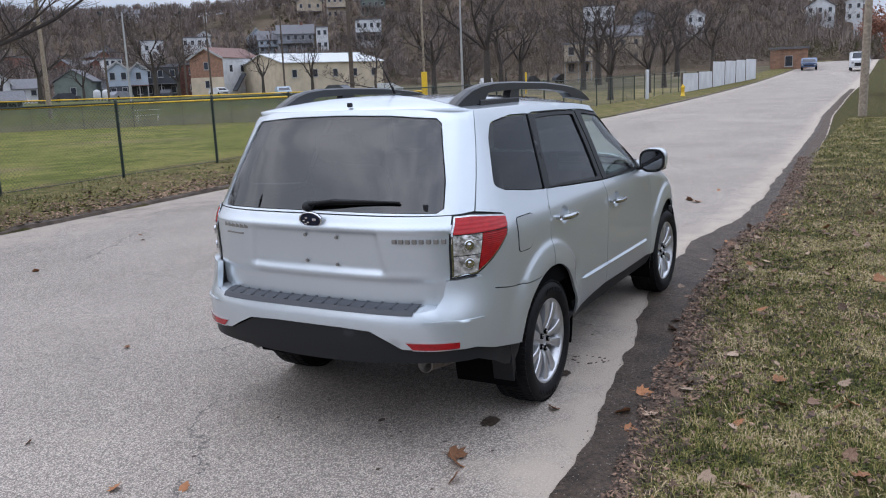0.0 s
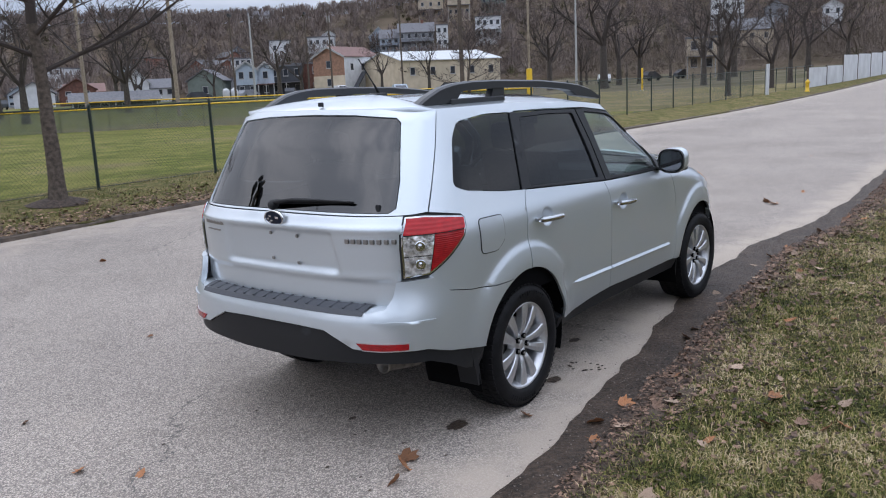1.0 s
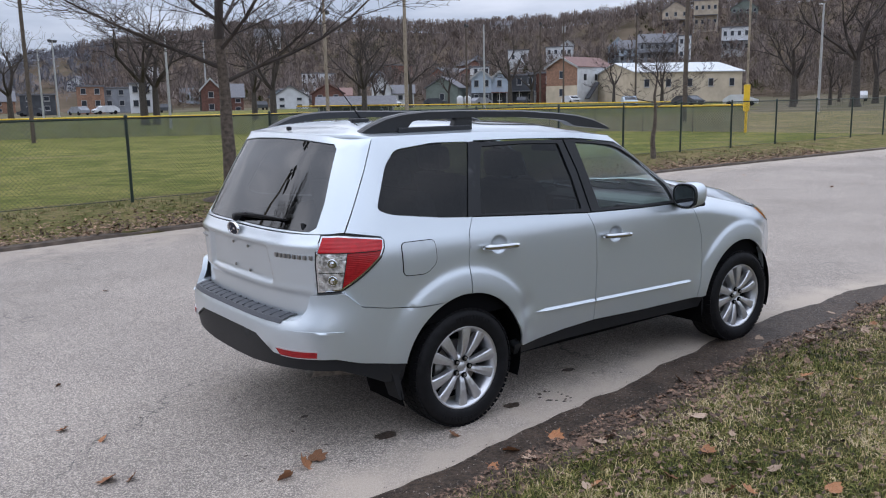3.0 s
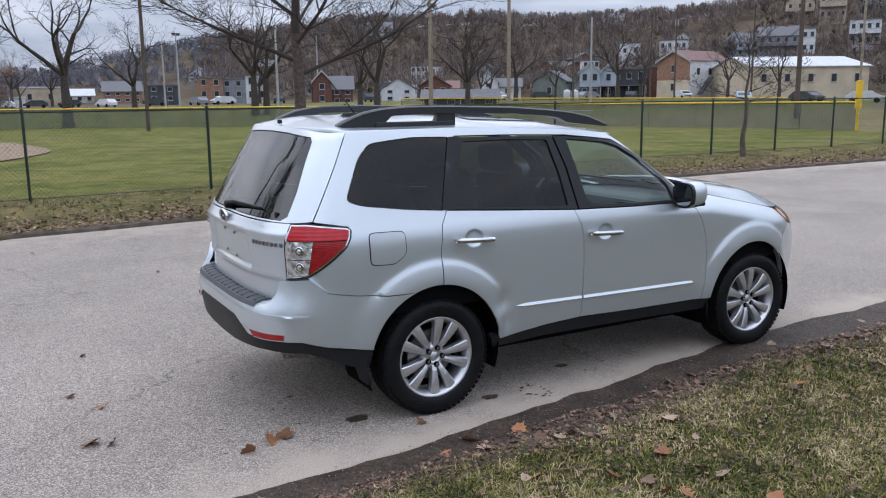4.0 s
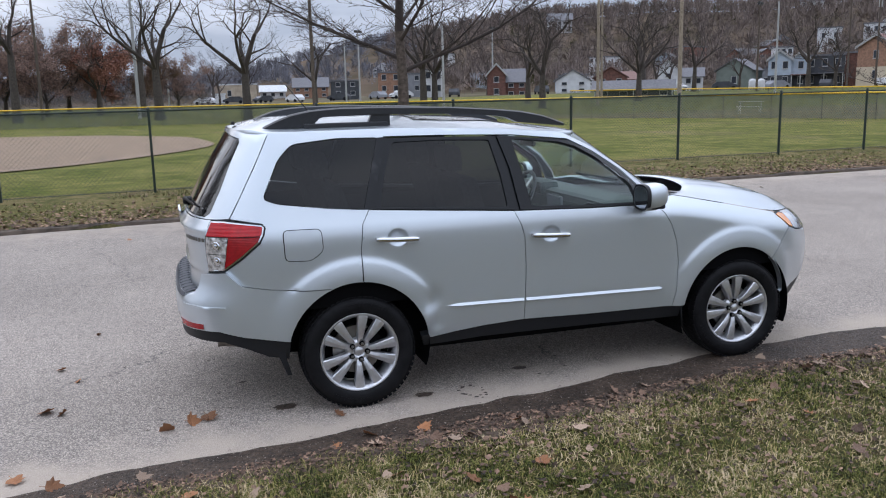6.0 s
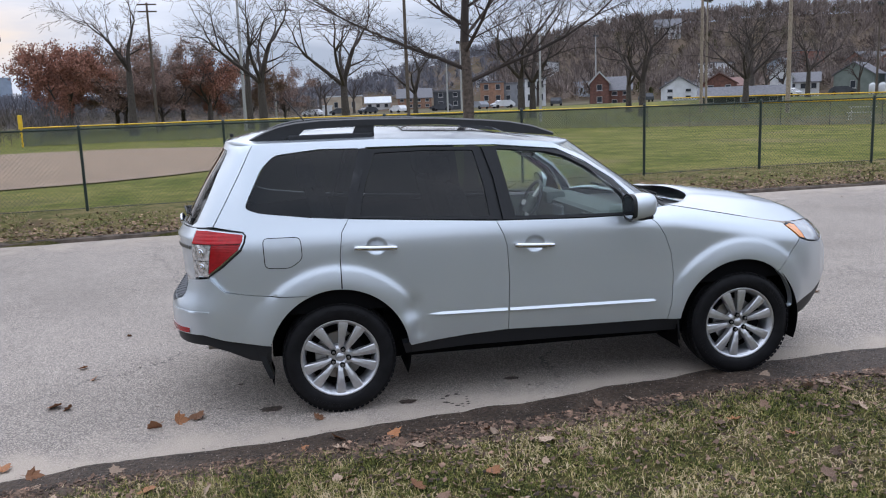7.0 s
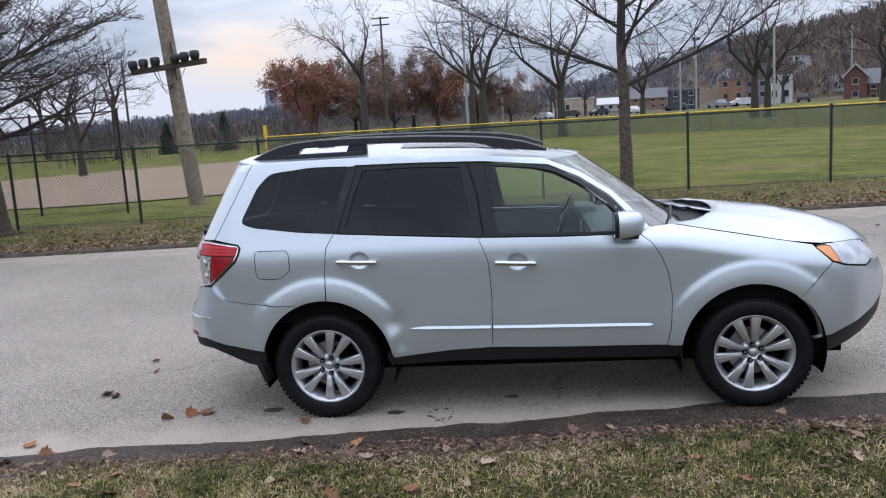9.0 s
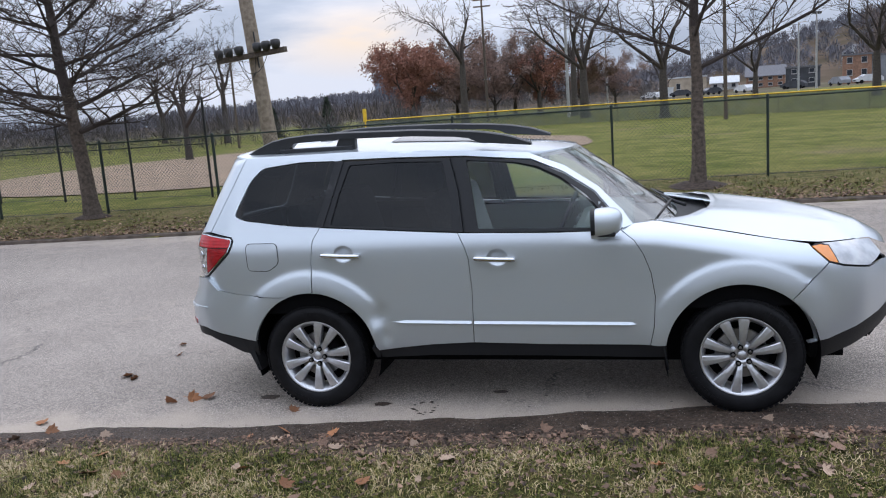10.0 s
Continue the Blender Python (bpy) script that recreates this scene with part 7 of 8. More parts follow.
M_bluew = mat("pale_blue_boards", (0.34, 0.4, 0.46), 0.8, var=0.1, scale=1.0)
M_greenw = mat("grey_green_boards", (0.14, 0.165, 0.145), 0.85, var=0.12, scale=1.0)
M_darkw = mat("charcoal_boards", (0.05, 0.053, 0.06), 0.8, var=0.2, scale=1.0)
M_greyw = mat("grey_boards", (0.22, 0.23, 0.25), 0.85, var=0.15, scale=1.0)
# wall colour of the far towers, already paled and blued by haze
M_hazeblue = mat("hazy_blue_glass", (0.24, 0.3, 0.38), 0.6, var=0.1, scale=0.3)
M_dimbrick = mat("dim_brick", (0.13, 0.06, 0.046), 0.9, var=0.25, scale=3.0)
M_tanw = mat("tan_boards", (0.4, 0.33, 0.25), 0.85, var=0.15, scale=1.0)
M_roofgrey = mat("grey_shingles", (0.14, 0.14, 0.15), 0.9, var=0.2, scale=4.0)
M_roofred = mat("red_tin_roof", (0.17, 0.09, 0.075), 0.7, var=0.15, scale=2.0)
M_roofwhite = mat("pale_tin_roof", (0.5, 0.52, 0.53), 0.6, var=0.1, scale=2.0)
M_pane = mat("window_pane", (0.035, 0.04, 0.05), 0.1)
M_sash = mat("window_sash", (0.36, 0.36, 0.35), 0.7)


def house(name, at, w, d, h, rz, wall, roof, label, gable=True, ridge="y", floors=2, cols=3, category="house", flat=False, porch=False, pitch=0.32, lower=None, side=None, trim=False, chimney=False, stairs=False):
    """A building: walls, roof, windows with frame and sill on the sides that face the field; lower: paint of the ground floor; side: of the right wall."""
    t = thing(name, label, category, at=at, rz=rz)
    rise = 0.0 if flat else min(pitch * (w if ridge == "y" else d), h * 0.45)
    eave = h - rise
    part("wall", box(-w / 2, w / 2, -d / 2, d / 2, -5, eave), wall, t)
    if flat:
        part("roof", box(-w / 2 - 0.2, w / 2 + 0.2, -d / 2 - 0.2, d / 2 + 0.2, eave + 0.003, eave + 0.3), roof, t)
    else:
        o = 0.35
        if ridge == "y":
            tri = [(-w / 2, -d / 2, eave), (w / 2, -d / 2, eave), (0, -d / 2, h), (-w / 2, d / 2, eave), (w / 2, d / 2, eave), (0, d / 2, h)]
            slopes = [[(-w / 2 - o, -d / 2 - o, eave - 0.3 * o), (0, -d / 2 - o, h + 0.05), (0, d / 2 + o, h + 0.05), (-w / 2 - o, d / 2 + o, eave - 0.3 * o)], [(w / 2 + o, -d / 2 - o, eave - 0.3 * o), (0, -d / 2 - o, h + 0.05), (0, d / 2 + o, h + 0.05), (w / 2 + o, d / 2 + o, eave - 0.3 * o)]]
        else:
            tri = [(-w / 2, -d / 2, eave), (-w / 2, d / 2, eave), (-w / 2, 0, h), (w / 2, -d / 2, eave), (w / 2, d / 2, eave), (w / 2, 0, h)]
            slopes = [[(-w / 2 - o, -d / 2 - o, eave - 0.3 * o), (-w / 2 - o, 0, h + 0.05), (w / 2 + o, 0, h + 0.05), (w / 2 + o, -d / 2 - o, eave - 0.3 * o)], [(-w / 2 - o, d / 2 + o, eave - 0.3 * o), (-w / 2 - o, 0, h + 0.05), (w / 2 + o, 0, h + 0.05), (w / 2 + o, d / 2 + o, eave - 0.3 * o)]]
        mesh_ob("gable", tri, [(0, 1, 2), (5, 4, 3), (0, 3, 4, 1)], wall, t)
        for s in slopes:
            up = [(x, y, z + 0.14) for x, y, z in s]
            mesh_ob("roof", s + up, [(0, 1, 2, 3), (7, 6, 5, 4), (0, 4, 5, 1), (1, 5, 6, 2), (2, 6, 7, 3), (3, 7, 4, 0)], roof, t)
    fh = eave / max(1, floors)
    if trim and not flat and ridge == "y":
        for sx in (-1, 1):
            mesh_ob("bargeboard", [(sx * (w / 2 + 0.36), -d / 2 - 0.38, eave - 0.36), (0, -d / 2 - 0.38, h - 0.2), (0, -d / 2 - 0.38, h + 0.2), (sx * (w / 2 + 0.36), -d / 2 - 0.38, eave + 0.04),
                                   (sx * (w / 2 + 0.36), -d / 2 - 0.32, eave - 0.36), (0, -d / 2 - 0.32, h - 0.2), (0, -d / 2 - 0.32, h + 0.2), (sx * (w / 2 + 0.36), -d / 2 - 0.32, eave + 0.04)],
                    [(0, 1, 2, 3), (7, 6, 5, 4), (0, 4, 5, 1), (1, 5, 6, 2), (2, 6, 7, 3), (3, 7, 4, 0)], M_sash, t, "white gable board")
    if chimney:
        ch = part("chimney", box(w * 0.18 - 0.4, w * 0.18 + 0.4, -0.4, 0.4, eave, h + 1.0), M_brick, t)
        part("chimney_cap", box(w * 0.18 - 0.5, w * 0.18 + 0.5, -0.5, 0.5, h + 1.003, h + 1.15), M_roofgrey, ch)
    if lower:
        part("ground_floor", box(-w / 2 - 0.03, w / 2 + 0.03, -d / 2 - 0.04, d / 2 + 0.03, -5, eave * 0.48), lower, t)
    if side:
        sw = part("side_wall", box(w / 2 + 0.034, w / 2 + 0.09, -d / 2, d / 2, -5, eave - 0.05), side, t)
        for y in (-d * 0.3, 0.0, d * 0.3):
            part("window", box(w / 2 + 0.092, w / 2 + 0.12, y - 0.45, y + 0.45, eave * 0.62, eave * 0.62 + 1.2), M_pane, sw)
    if stairs:
        st = part("stair_flight", box(-2.3, 2.3, -0.5, 0.5, -0.1, 0.1, m=Matrix.Translation((w / 2 + 0.9, -d * 0.2, eave * 0.33)) @ Matrix.Rotation(radians(90), 4, "Z") @ Matrix.Rotation(radians(-42), 4, "Y")), M_darkw, t, "black outside stair")
        part("landing", box(w / 2 + 0.13, w / 2 + 1.5, d * 0.05, d * 0.05 + 1.3, eave * 0.58, eave * 0.58 + 0.12), M_darkw, st)
    for k in range(floors):
        for c in range(cols):
            x = -w / 2 + w * (c + 0.5) / cols
            z = fh * k + fh * (0.38 if floors > 1 or fh < 4.5 else 0.55)
            win = part("window", box(x - 0.5, x + 0.5, -d / 2 - 0.06, -d / 2 + 0.02, z, z + min(1.4, fh * 0.5)), M_sash, t)
            part("pane", box(x - 0.42, x + 0.42, -d / 2 - 0.09, -d / 2 - 0.065, z + 0.08, z + min(1.4, fh * 0.5) - 0.08), M_pane, win)
            part("sill", box(x - 0.56, x + 0.56, -d / 2 - 0.14, -d / 2 - 0.061, z - 0.09, z - 0.003), M_sash, win)
    if porch:
        p = part("porch", box(-w / 2, w / 2, -d / 2 - 1.8, -d / 2 - 0.003, fh * 0.95, fh * 0.95 + 0.15), roof, t)
        for x in (-w / 2 + 0.2, 0, w / 2 - 0.2):
            part("post", box(x - 0.08, x + 0.08, -d / 2 - 1.7, -d / 2 - 1.55, -1.5, fh * 0.95), M_sash, p)
    return t


def facing(x, y):
    """The turn that points a building's front at the ball field."""
    return math.degrees(math.atan2(y, x)) - 90


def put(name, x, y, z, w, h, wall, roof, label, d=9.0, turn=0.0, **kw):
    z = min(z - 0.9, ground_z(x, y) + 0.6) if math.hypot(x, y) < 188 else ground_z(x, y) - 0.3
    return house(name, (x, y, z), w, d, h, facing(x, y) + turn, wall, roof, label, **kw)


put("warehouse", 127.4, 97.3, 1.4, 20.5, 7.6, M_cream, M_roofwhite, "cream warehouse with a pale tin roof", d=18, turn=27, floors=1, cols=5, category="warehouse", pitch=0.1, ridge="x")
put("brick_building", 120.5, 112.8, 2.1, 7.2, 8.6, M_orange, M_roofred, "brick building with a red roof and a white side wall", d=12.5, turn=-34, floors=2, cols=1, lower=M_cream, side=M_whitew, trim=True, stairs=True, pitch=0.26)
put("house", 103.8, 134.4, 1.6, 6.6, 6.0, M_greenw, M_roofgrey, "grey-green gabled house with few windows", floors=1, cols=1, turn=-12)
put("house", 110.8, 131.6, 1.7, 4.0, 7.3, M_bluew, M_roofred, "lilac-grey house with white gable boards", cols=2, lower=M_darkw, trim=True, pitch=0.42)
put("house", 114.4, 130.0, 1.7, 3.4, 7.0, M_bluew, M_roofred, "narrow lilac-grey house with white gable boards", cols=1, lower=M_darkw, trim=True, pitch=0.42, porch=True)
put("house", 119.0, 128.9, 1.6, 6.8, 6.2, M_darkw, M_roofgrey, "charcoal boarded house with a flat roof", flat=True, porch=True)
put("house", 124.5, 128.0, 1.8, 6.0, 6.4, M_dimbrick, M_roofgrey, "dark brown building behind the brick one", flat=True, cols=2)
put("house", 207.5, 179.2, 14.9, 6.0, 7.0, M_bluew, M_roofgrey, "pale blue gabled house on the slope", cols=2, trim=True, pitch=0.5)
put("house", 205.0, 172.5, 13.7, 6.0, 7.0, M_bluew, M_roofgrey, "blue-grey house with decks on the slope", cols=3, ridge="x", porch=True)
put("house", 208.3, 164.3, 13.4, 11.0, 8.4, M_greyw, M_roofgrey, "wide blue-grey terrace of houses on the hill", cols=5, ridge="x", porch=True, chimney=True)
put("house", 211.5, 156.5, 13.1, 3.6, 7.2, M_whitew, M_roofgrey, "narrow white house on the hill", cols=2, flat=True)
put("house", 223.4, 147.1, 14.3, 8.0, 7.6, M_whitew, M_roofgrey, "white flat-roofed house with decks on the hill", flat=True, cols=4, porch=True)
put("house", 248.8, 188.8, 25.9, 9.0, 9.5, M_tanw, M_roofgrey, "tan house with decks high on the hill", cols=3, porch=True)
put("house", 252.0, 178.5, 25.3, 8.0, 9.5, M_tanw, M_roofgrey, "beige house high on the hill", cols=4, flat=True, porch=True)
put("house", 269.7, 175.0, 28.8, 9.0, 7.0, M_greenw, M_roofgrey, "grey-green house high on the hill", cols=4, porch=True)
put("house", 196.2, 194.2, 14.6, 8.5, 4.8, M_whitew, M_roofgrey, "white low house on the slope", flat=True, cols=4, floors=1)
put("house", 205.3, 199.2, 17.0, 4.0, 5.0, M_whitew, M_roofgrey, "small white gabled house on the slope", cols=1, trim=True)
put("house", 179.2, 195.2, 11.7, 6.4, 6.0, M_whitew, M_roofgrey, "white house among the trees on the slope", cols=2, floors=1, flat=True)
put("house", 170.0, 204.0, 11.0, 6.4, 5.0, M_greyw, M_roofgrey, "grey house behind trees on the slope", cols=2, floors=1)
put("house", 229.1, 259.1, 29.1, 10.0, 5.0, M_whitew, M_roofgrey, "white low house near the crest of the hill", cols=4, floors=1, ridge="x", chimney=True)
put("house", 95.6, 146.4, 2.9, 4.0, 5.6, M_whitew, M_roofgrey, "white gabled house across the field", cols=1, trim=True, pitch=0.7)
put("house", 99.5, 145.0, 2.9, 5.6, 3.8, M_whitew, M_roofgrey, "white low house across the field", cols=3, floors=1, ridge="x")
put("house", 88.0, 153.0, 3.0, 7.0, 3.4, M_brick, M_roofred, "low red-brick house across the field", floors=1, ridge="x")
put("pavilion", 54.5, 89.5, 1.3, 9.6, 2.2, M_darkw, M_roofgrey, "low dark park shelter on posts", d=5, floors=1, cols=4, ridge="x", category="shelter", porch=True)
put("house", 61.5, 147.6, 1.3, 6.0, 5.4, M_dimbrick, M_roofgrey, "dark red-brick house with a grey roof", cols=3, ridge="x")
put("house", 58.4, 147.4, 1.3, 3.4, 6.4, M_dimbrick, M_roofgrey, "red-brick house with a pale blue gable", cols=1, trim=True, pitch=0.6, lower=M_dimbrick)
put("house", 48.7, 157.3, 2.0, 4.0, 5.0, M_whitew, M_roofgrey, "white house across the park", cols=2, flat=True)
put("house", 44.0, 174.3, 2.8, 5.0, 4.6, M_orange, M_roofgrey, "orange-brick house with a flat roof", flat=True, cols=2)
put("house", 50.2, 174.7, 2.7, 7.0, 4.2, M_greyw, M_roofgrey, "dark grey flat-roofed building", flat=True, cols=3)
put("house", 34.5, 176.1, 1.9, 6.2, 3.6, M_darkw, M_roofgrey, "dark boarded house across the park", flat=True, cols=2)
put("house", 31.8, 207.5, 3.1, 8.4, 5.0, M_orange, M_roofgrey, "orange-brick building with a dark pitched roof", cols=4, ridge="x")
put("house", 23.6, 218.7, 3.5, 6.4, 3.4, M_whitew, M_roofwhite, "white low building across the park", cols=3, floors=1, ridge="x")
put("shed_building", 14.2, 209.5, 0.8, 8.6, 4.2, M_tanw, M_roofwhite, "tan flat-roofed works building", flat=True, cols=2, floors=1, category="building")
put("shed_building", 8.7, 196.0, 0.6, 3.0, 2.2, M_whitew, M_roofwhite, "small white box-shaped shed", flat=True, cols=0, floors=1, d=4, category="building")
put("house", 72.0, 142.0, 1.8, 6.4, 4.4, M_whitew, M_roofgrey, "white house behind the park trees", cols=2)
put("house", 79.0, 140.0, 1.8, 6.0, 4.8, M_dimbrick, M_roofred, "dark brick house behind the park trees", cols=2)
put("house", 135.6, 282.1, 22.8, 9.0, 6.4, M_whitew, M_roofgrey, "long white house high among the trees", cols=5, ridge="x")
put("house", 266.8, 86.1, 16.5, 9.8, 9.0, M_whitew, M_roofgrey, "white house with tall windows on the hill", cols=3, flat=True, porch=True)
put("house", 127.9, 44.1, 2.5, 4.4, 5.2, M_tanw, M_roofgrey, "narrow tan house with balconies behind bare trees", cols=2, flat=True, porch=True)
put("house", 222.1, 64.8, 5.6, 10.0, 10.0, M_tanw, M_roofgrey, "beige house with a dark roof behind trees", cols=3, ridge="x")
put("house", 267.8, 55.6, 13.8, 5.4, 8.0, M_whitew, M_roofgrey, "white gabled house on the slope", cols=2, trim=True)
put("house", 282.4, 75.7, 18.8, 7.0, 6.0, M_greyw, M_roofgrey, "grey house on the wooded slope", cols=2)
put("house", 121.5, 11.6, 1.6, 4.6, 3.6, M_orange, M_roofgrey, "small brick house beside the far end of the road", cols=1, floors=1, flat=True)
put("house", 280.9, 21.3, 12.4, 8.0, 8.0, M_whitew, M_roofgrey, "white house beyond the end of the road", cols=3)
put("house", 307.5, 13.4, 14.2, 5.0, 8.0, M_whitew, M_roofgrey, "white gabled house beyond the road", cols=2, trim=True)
rh = random.Random(14)
for i in range(14):
    a, r = radians(rh.uniform(48, 78)), rh.uniform(192, 270)
    x, y = r * math.cos(a), r * math.sin(a)
    m, lab = rh.choice([(M_whitew, "white"), (M_greyw, "grey"), (M_tanw, "tan"), (M_bluew, "pale blue"), (M_brick, "brick")])
    fl = rh.random() < 0.3
    put("house", x, y, ground_z(x, y) + 0.5, rh.uniform(4, 6.5), rh.uniform(3.6, 5.2), m, M_roofgrey, lab + (" flat-roofed" if fl else " gabled") + " house among bare trees on the hillside", cols=rh.choice((2, 3)), turn=rh.uniform(-40, 40), flat=fl)
put("tower_block", -186.5, 610.0, ground_z(-186.5, 610.0), 8.8, 23.5, M_hazeblue, M_hazeblue, "hazy pale glass tower block far off", d=9, flat=True, floors=8, cols=0, category="tower block")
put("tower_block", -174.0, 614.0, ground_z(-174.0, 614.0), 6.0, 21.0, M_hazeblue, M_hazeblue, "hazy grey-blue tower block far off", d=6, flat=True, floors=8, cols=0, category="tower block")


# ---- small things across the park ----
def water_tank(x, y):
    t = thing("storage_tank", "white round-topped tank behind the outfield", "tank", "white tanks", at=on_ground(x, y))
    v, f = lathe([(0.0, 1.75), (0.25, 1.72), (0.5, 1.58), (0.6, 1.4), (0.6, 0.05), (0.55, 0.0), (0.0, 0.0)], 20, "z")
    mesh_ob("shell", v, f, M_whitew, t, smooth=True)
    v, f = lathe([(0.0, 1.85), (0.14, 1.84), (0.16, 1.8), (0.16, 1.7)], 12, "z")
    mesh_ob("lid", v, f, M_polemetal, t, smooth=True)


water_tank(90.8, 113.6)
water_tank(91.9, 112.8)


def bleacher(x, y, rz):
    b = thing("bleacher", "small aluminium bench stand on the grass", "bleacher", at=on_ground(x, y), rz=rz)
    for k in range(2):
        part("plank", box(-0.75, 0.75, -0.15 + 0.45 * k, 0.12 + 0.45 * k, 0.42 + 0.3 * k, 0.46 + 0.3 * k, 0.008), M_polemetal, b)
    for sx in (-0.6, 0.6):
        v, f = tube([(Vector((sx, -0.1, 0)), Vector((sx, -0.02, 0.42)), 0.025, 0.025), (Vector((sx, 0.5, 0)), Vector((sx, 0.44, 0.72)), 0.025, 0.025), (Vector((sx, -0.05, 0.2)), Vector((sx, 0.48, 0.35)), 0.02, 0.02)], 8)
        mesh_ob("leg_frame", v, f, M_polemetal, b)


bleacher(32.1, 37.6, -50)


def yellow_post(x, y, top):
    base = on_ground(x, y)
    p = thing("marker_post", "yellow painted steel post at the edge of the park", "post", at=base)
    h = top - base[2]
    v, f = tube([(Vector((0, 0, -0.05)), Vector((0, 0, h)), 0.09, 0.09), (Vector((0, 0, h)), Vector((0, 0, h + 0.03)), 0.09, 0.03)], 12)
    mesh_ob("shaft", v, f, M_yellow, p, smooth=True)
    v, f = lathe([(0.0, 0.04), (0.16, 0.03), (0.18, 0.0), (0.18, -0.03)], 12, "z")
    mesh_ob("foot", v, f, M_polemetal, p, smooth=True)


yellow_post(69.6, 28.7, 2.37)

# ---- far end of the street ----
def board_fence():
    f = thing("board_fence", "white-painted board fence beside the street", "fence", at=on_ground(57.0, 11.4))
    o = Vector(on_ground(57.0, 11.4))
    xs = [57, 62, 67, 72, 77, 82, 88]
    for i, (a, c) in enumerate(zip(xs, xs[1:])):
        h = 1.3 if i < 2 else 2.0
        y0, y1 = 11.4 - 0.012 * (a - 57), 11.4 - 0.012 * (c - 57)
        p = Vector((a, y0, ground_z(a, y0))) - o
        q = Vector((c, y1, ground_z(c, y1))) - o
        mid = (p + q) / 2
        ang = math.atan2(q.y - p.y, q.x - p.x)
        m = Matrix.Translation(mid) @ Matrix.Rotation(ang, 4, "Z")
        part("board_panel", box(-(c - a) / 2 + 0.06, (c - a) / 2 - 0.06, -0.03, 0.03, -0.3, h, m=m), M_whitew, f)
        part("post", box(-(c - a) / 2 - 0.05, -(c - a) / 2 + 0.05, -0.06, 0.06, -0.3, h + 0.05, m=m), M_bark, f)


board_fence()
hy = thing("fire_hydrant", "yellow fire hydrant on the grass by the kerb", "hydrant", at=on_ground(52.0, 10.2))
v, f = lathe([(0.16, 0.0), (0.16, 0.05), (0.11, 0.06), (0.11, 0.5), (0.14, 0.52), (0.13, 0.62), (0.06, 0.7), (0.03, 0.76), (0.0, 0.77)], 16, "z")
mesh_ob("barrel", v, f, M_yellow, hy, smooth=True)
for s in (-1, 1):
    part("nozzle", box(s * 0.1, s * 0.18, -0.05, 0.05, 0.36, 0.46, 0.02), M_yellow, hy)
sg = thing("marker_post", "white painted marker board on two posts", "sign", at=on_ground(47.0, 11.2))
for x in (-0.16, 0.16):
    part("post", box(x - 0.09, x + 0.09, -0.04, 0.04, -0.2, 1.75, 0.01), M_whitew, sg)
part("crosspiece", box(-0.07, 0.07, -0.03, 0.03, 1.2, 1.5), M_whitew, sg)
lamp_pole((29.0, -1.25, 0.0), 9.5, 0.15, M_polewood, "weathered wooden street pole on the near verge", "wires", lean=0.012)
t = copy_thing(rus[0], pose(*on_ground(50.0, -3.4), 0, 0, 20))
t.scale = (0.7, 0.7, 0.62)


def far_vehicle(name, at, rz, length, w, h, material, label, boxy):
    """A parked vehicle far up the street, nose towards the camera."""
    c = thing(name, label, "car", at=at, rz=rz)
    prof = [(-length / 2, 0.35), (-length / 2, h * 0.55), (-length * 0.36, h * 0.62), (-length * (0.28 if boxy else 0.16), h), (length * (0.49 if boxy else 0.3), h), (length / 2, h * (0.95 if boxy else 0.6)), (length / 2, 0.35)]
    bm = bmesh.new()
    a = [bm.verts.new((x, -w / 2, z)) for x, z in prof]
    b = [bm.verts.new((x, w / 2, z)) for x, z in prof]
    for k in range(len(prof)):
        j = (k + 1) % len(prof)
        bm.faces.new((a[k], b[k], b[j], a[j]))
    bm.faces.new(a)
    bm.faces.new(list(reversed(b)))
    bmesh.ops.bevel(bm, geom=bm.edges[:], offset=0.06, segments=2, affect="EDGES")
    part("body", bm, material, c)
    x0, z0, x1, z1 = -length * 0.352, h * 0.66, -length * (0.287 if boxy else 0.175), h * 0.95
    mesh_ob("windscreen", [(x0 - 0.03, -w * 0.42, z0), (x0 - 0.03, w * 0.42, z0), (x1 - 0.03, w * 0.38, z1), (x1 - 0.03, -w * 0.38, z1)], [(0, 1, 2, 3)], M_pane, c)
    part("grille", box(-length / 2 - 0.02, -length / 2 + 0.02, -w * 0.3, w * 0.3, 0.5, h * 0.42, 0.01), M_black, c)
    for s in (-1, 1):
        part("head_lamp", box(-length / 2 - 0.03, -length / 2 + 0.03, s * w * 0.34, s * w * 0.46, h * 0.38, h * 0.48, 0.01), M_headlens, c)
        for x in (-length * 0.31, length * 0.31):
            v, f = lathe([(0.0, -0.1), (0.33, -0.1), (0.34, 0.0), (0.33, 0.1), (0.0, 0.1)], 18, "y")
            mesh_ob("wheel", [(p[0] + x, p[1] + s * w * 0.45, p[2] + 0.34) for p in v], f, M_rubber, c)


M_blue = mat("blue_car_paint", (0.05, 0.09, 0.18), 0.3, metal=0.5, coat=1.0)
far_vehicle("van", (104.0, 2.2, road_z(104.0)), 5, 5.2, 1.95, 2.1, M_whitew, "white van parked at the roadside", True)
far_vehicle("car", (112.0, 8.2, road_z(112.0)), 4, 4.5, 1.8, 1.5, M_blue, "dark blue car parked at the far kerb", False)
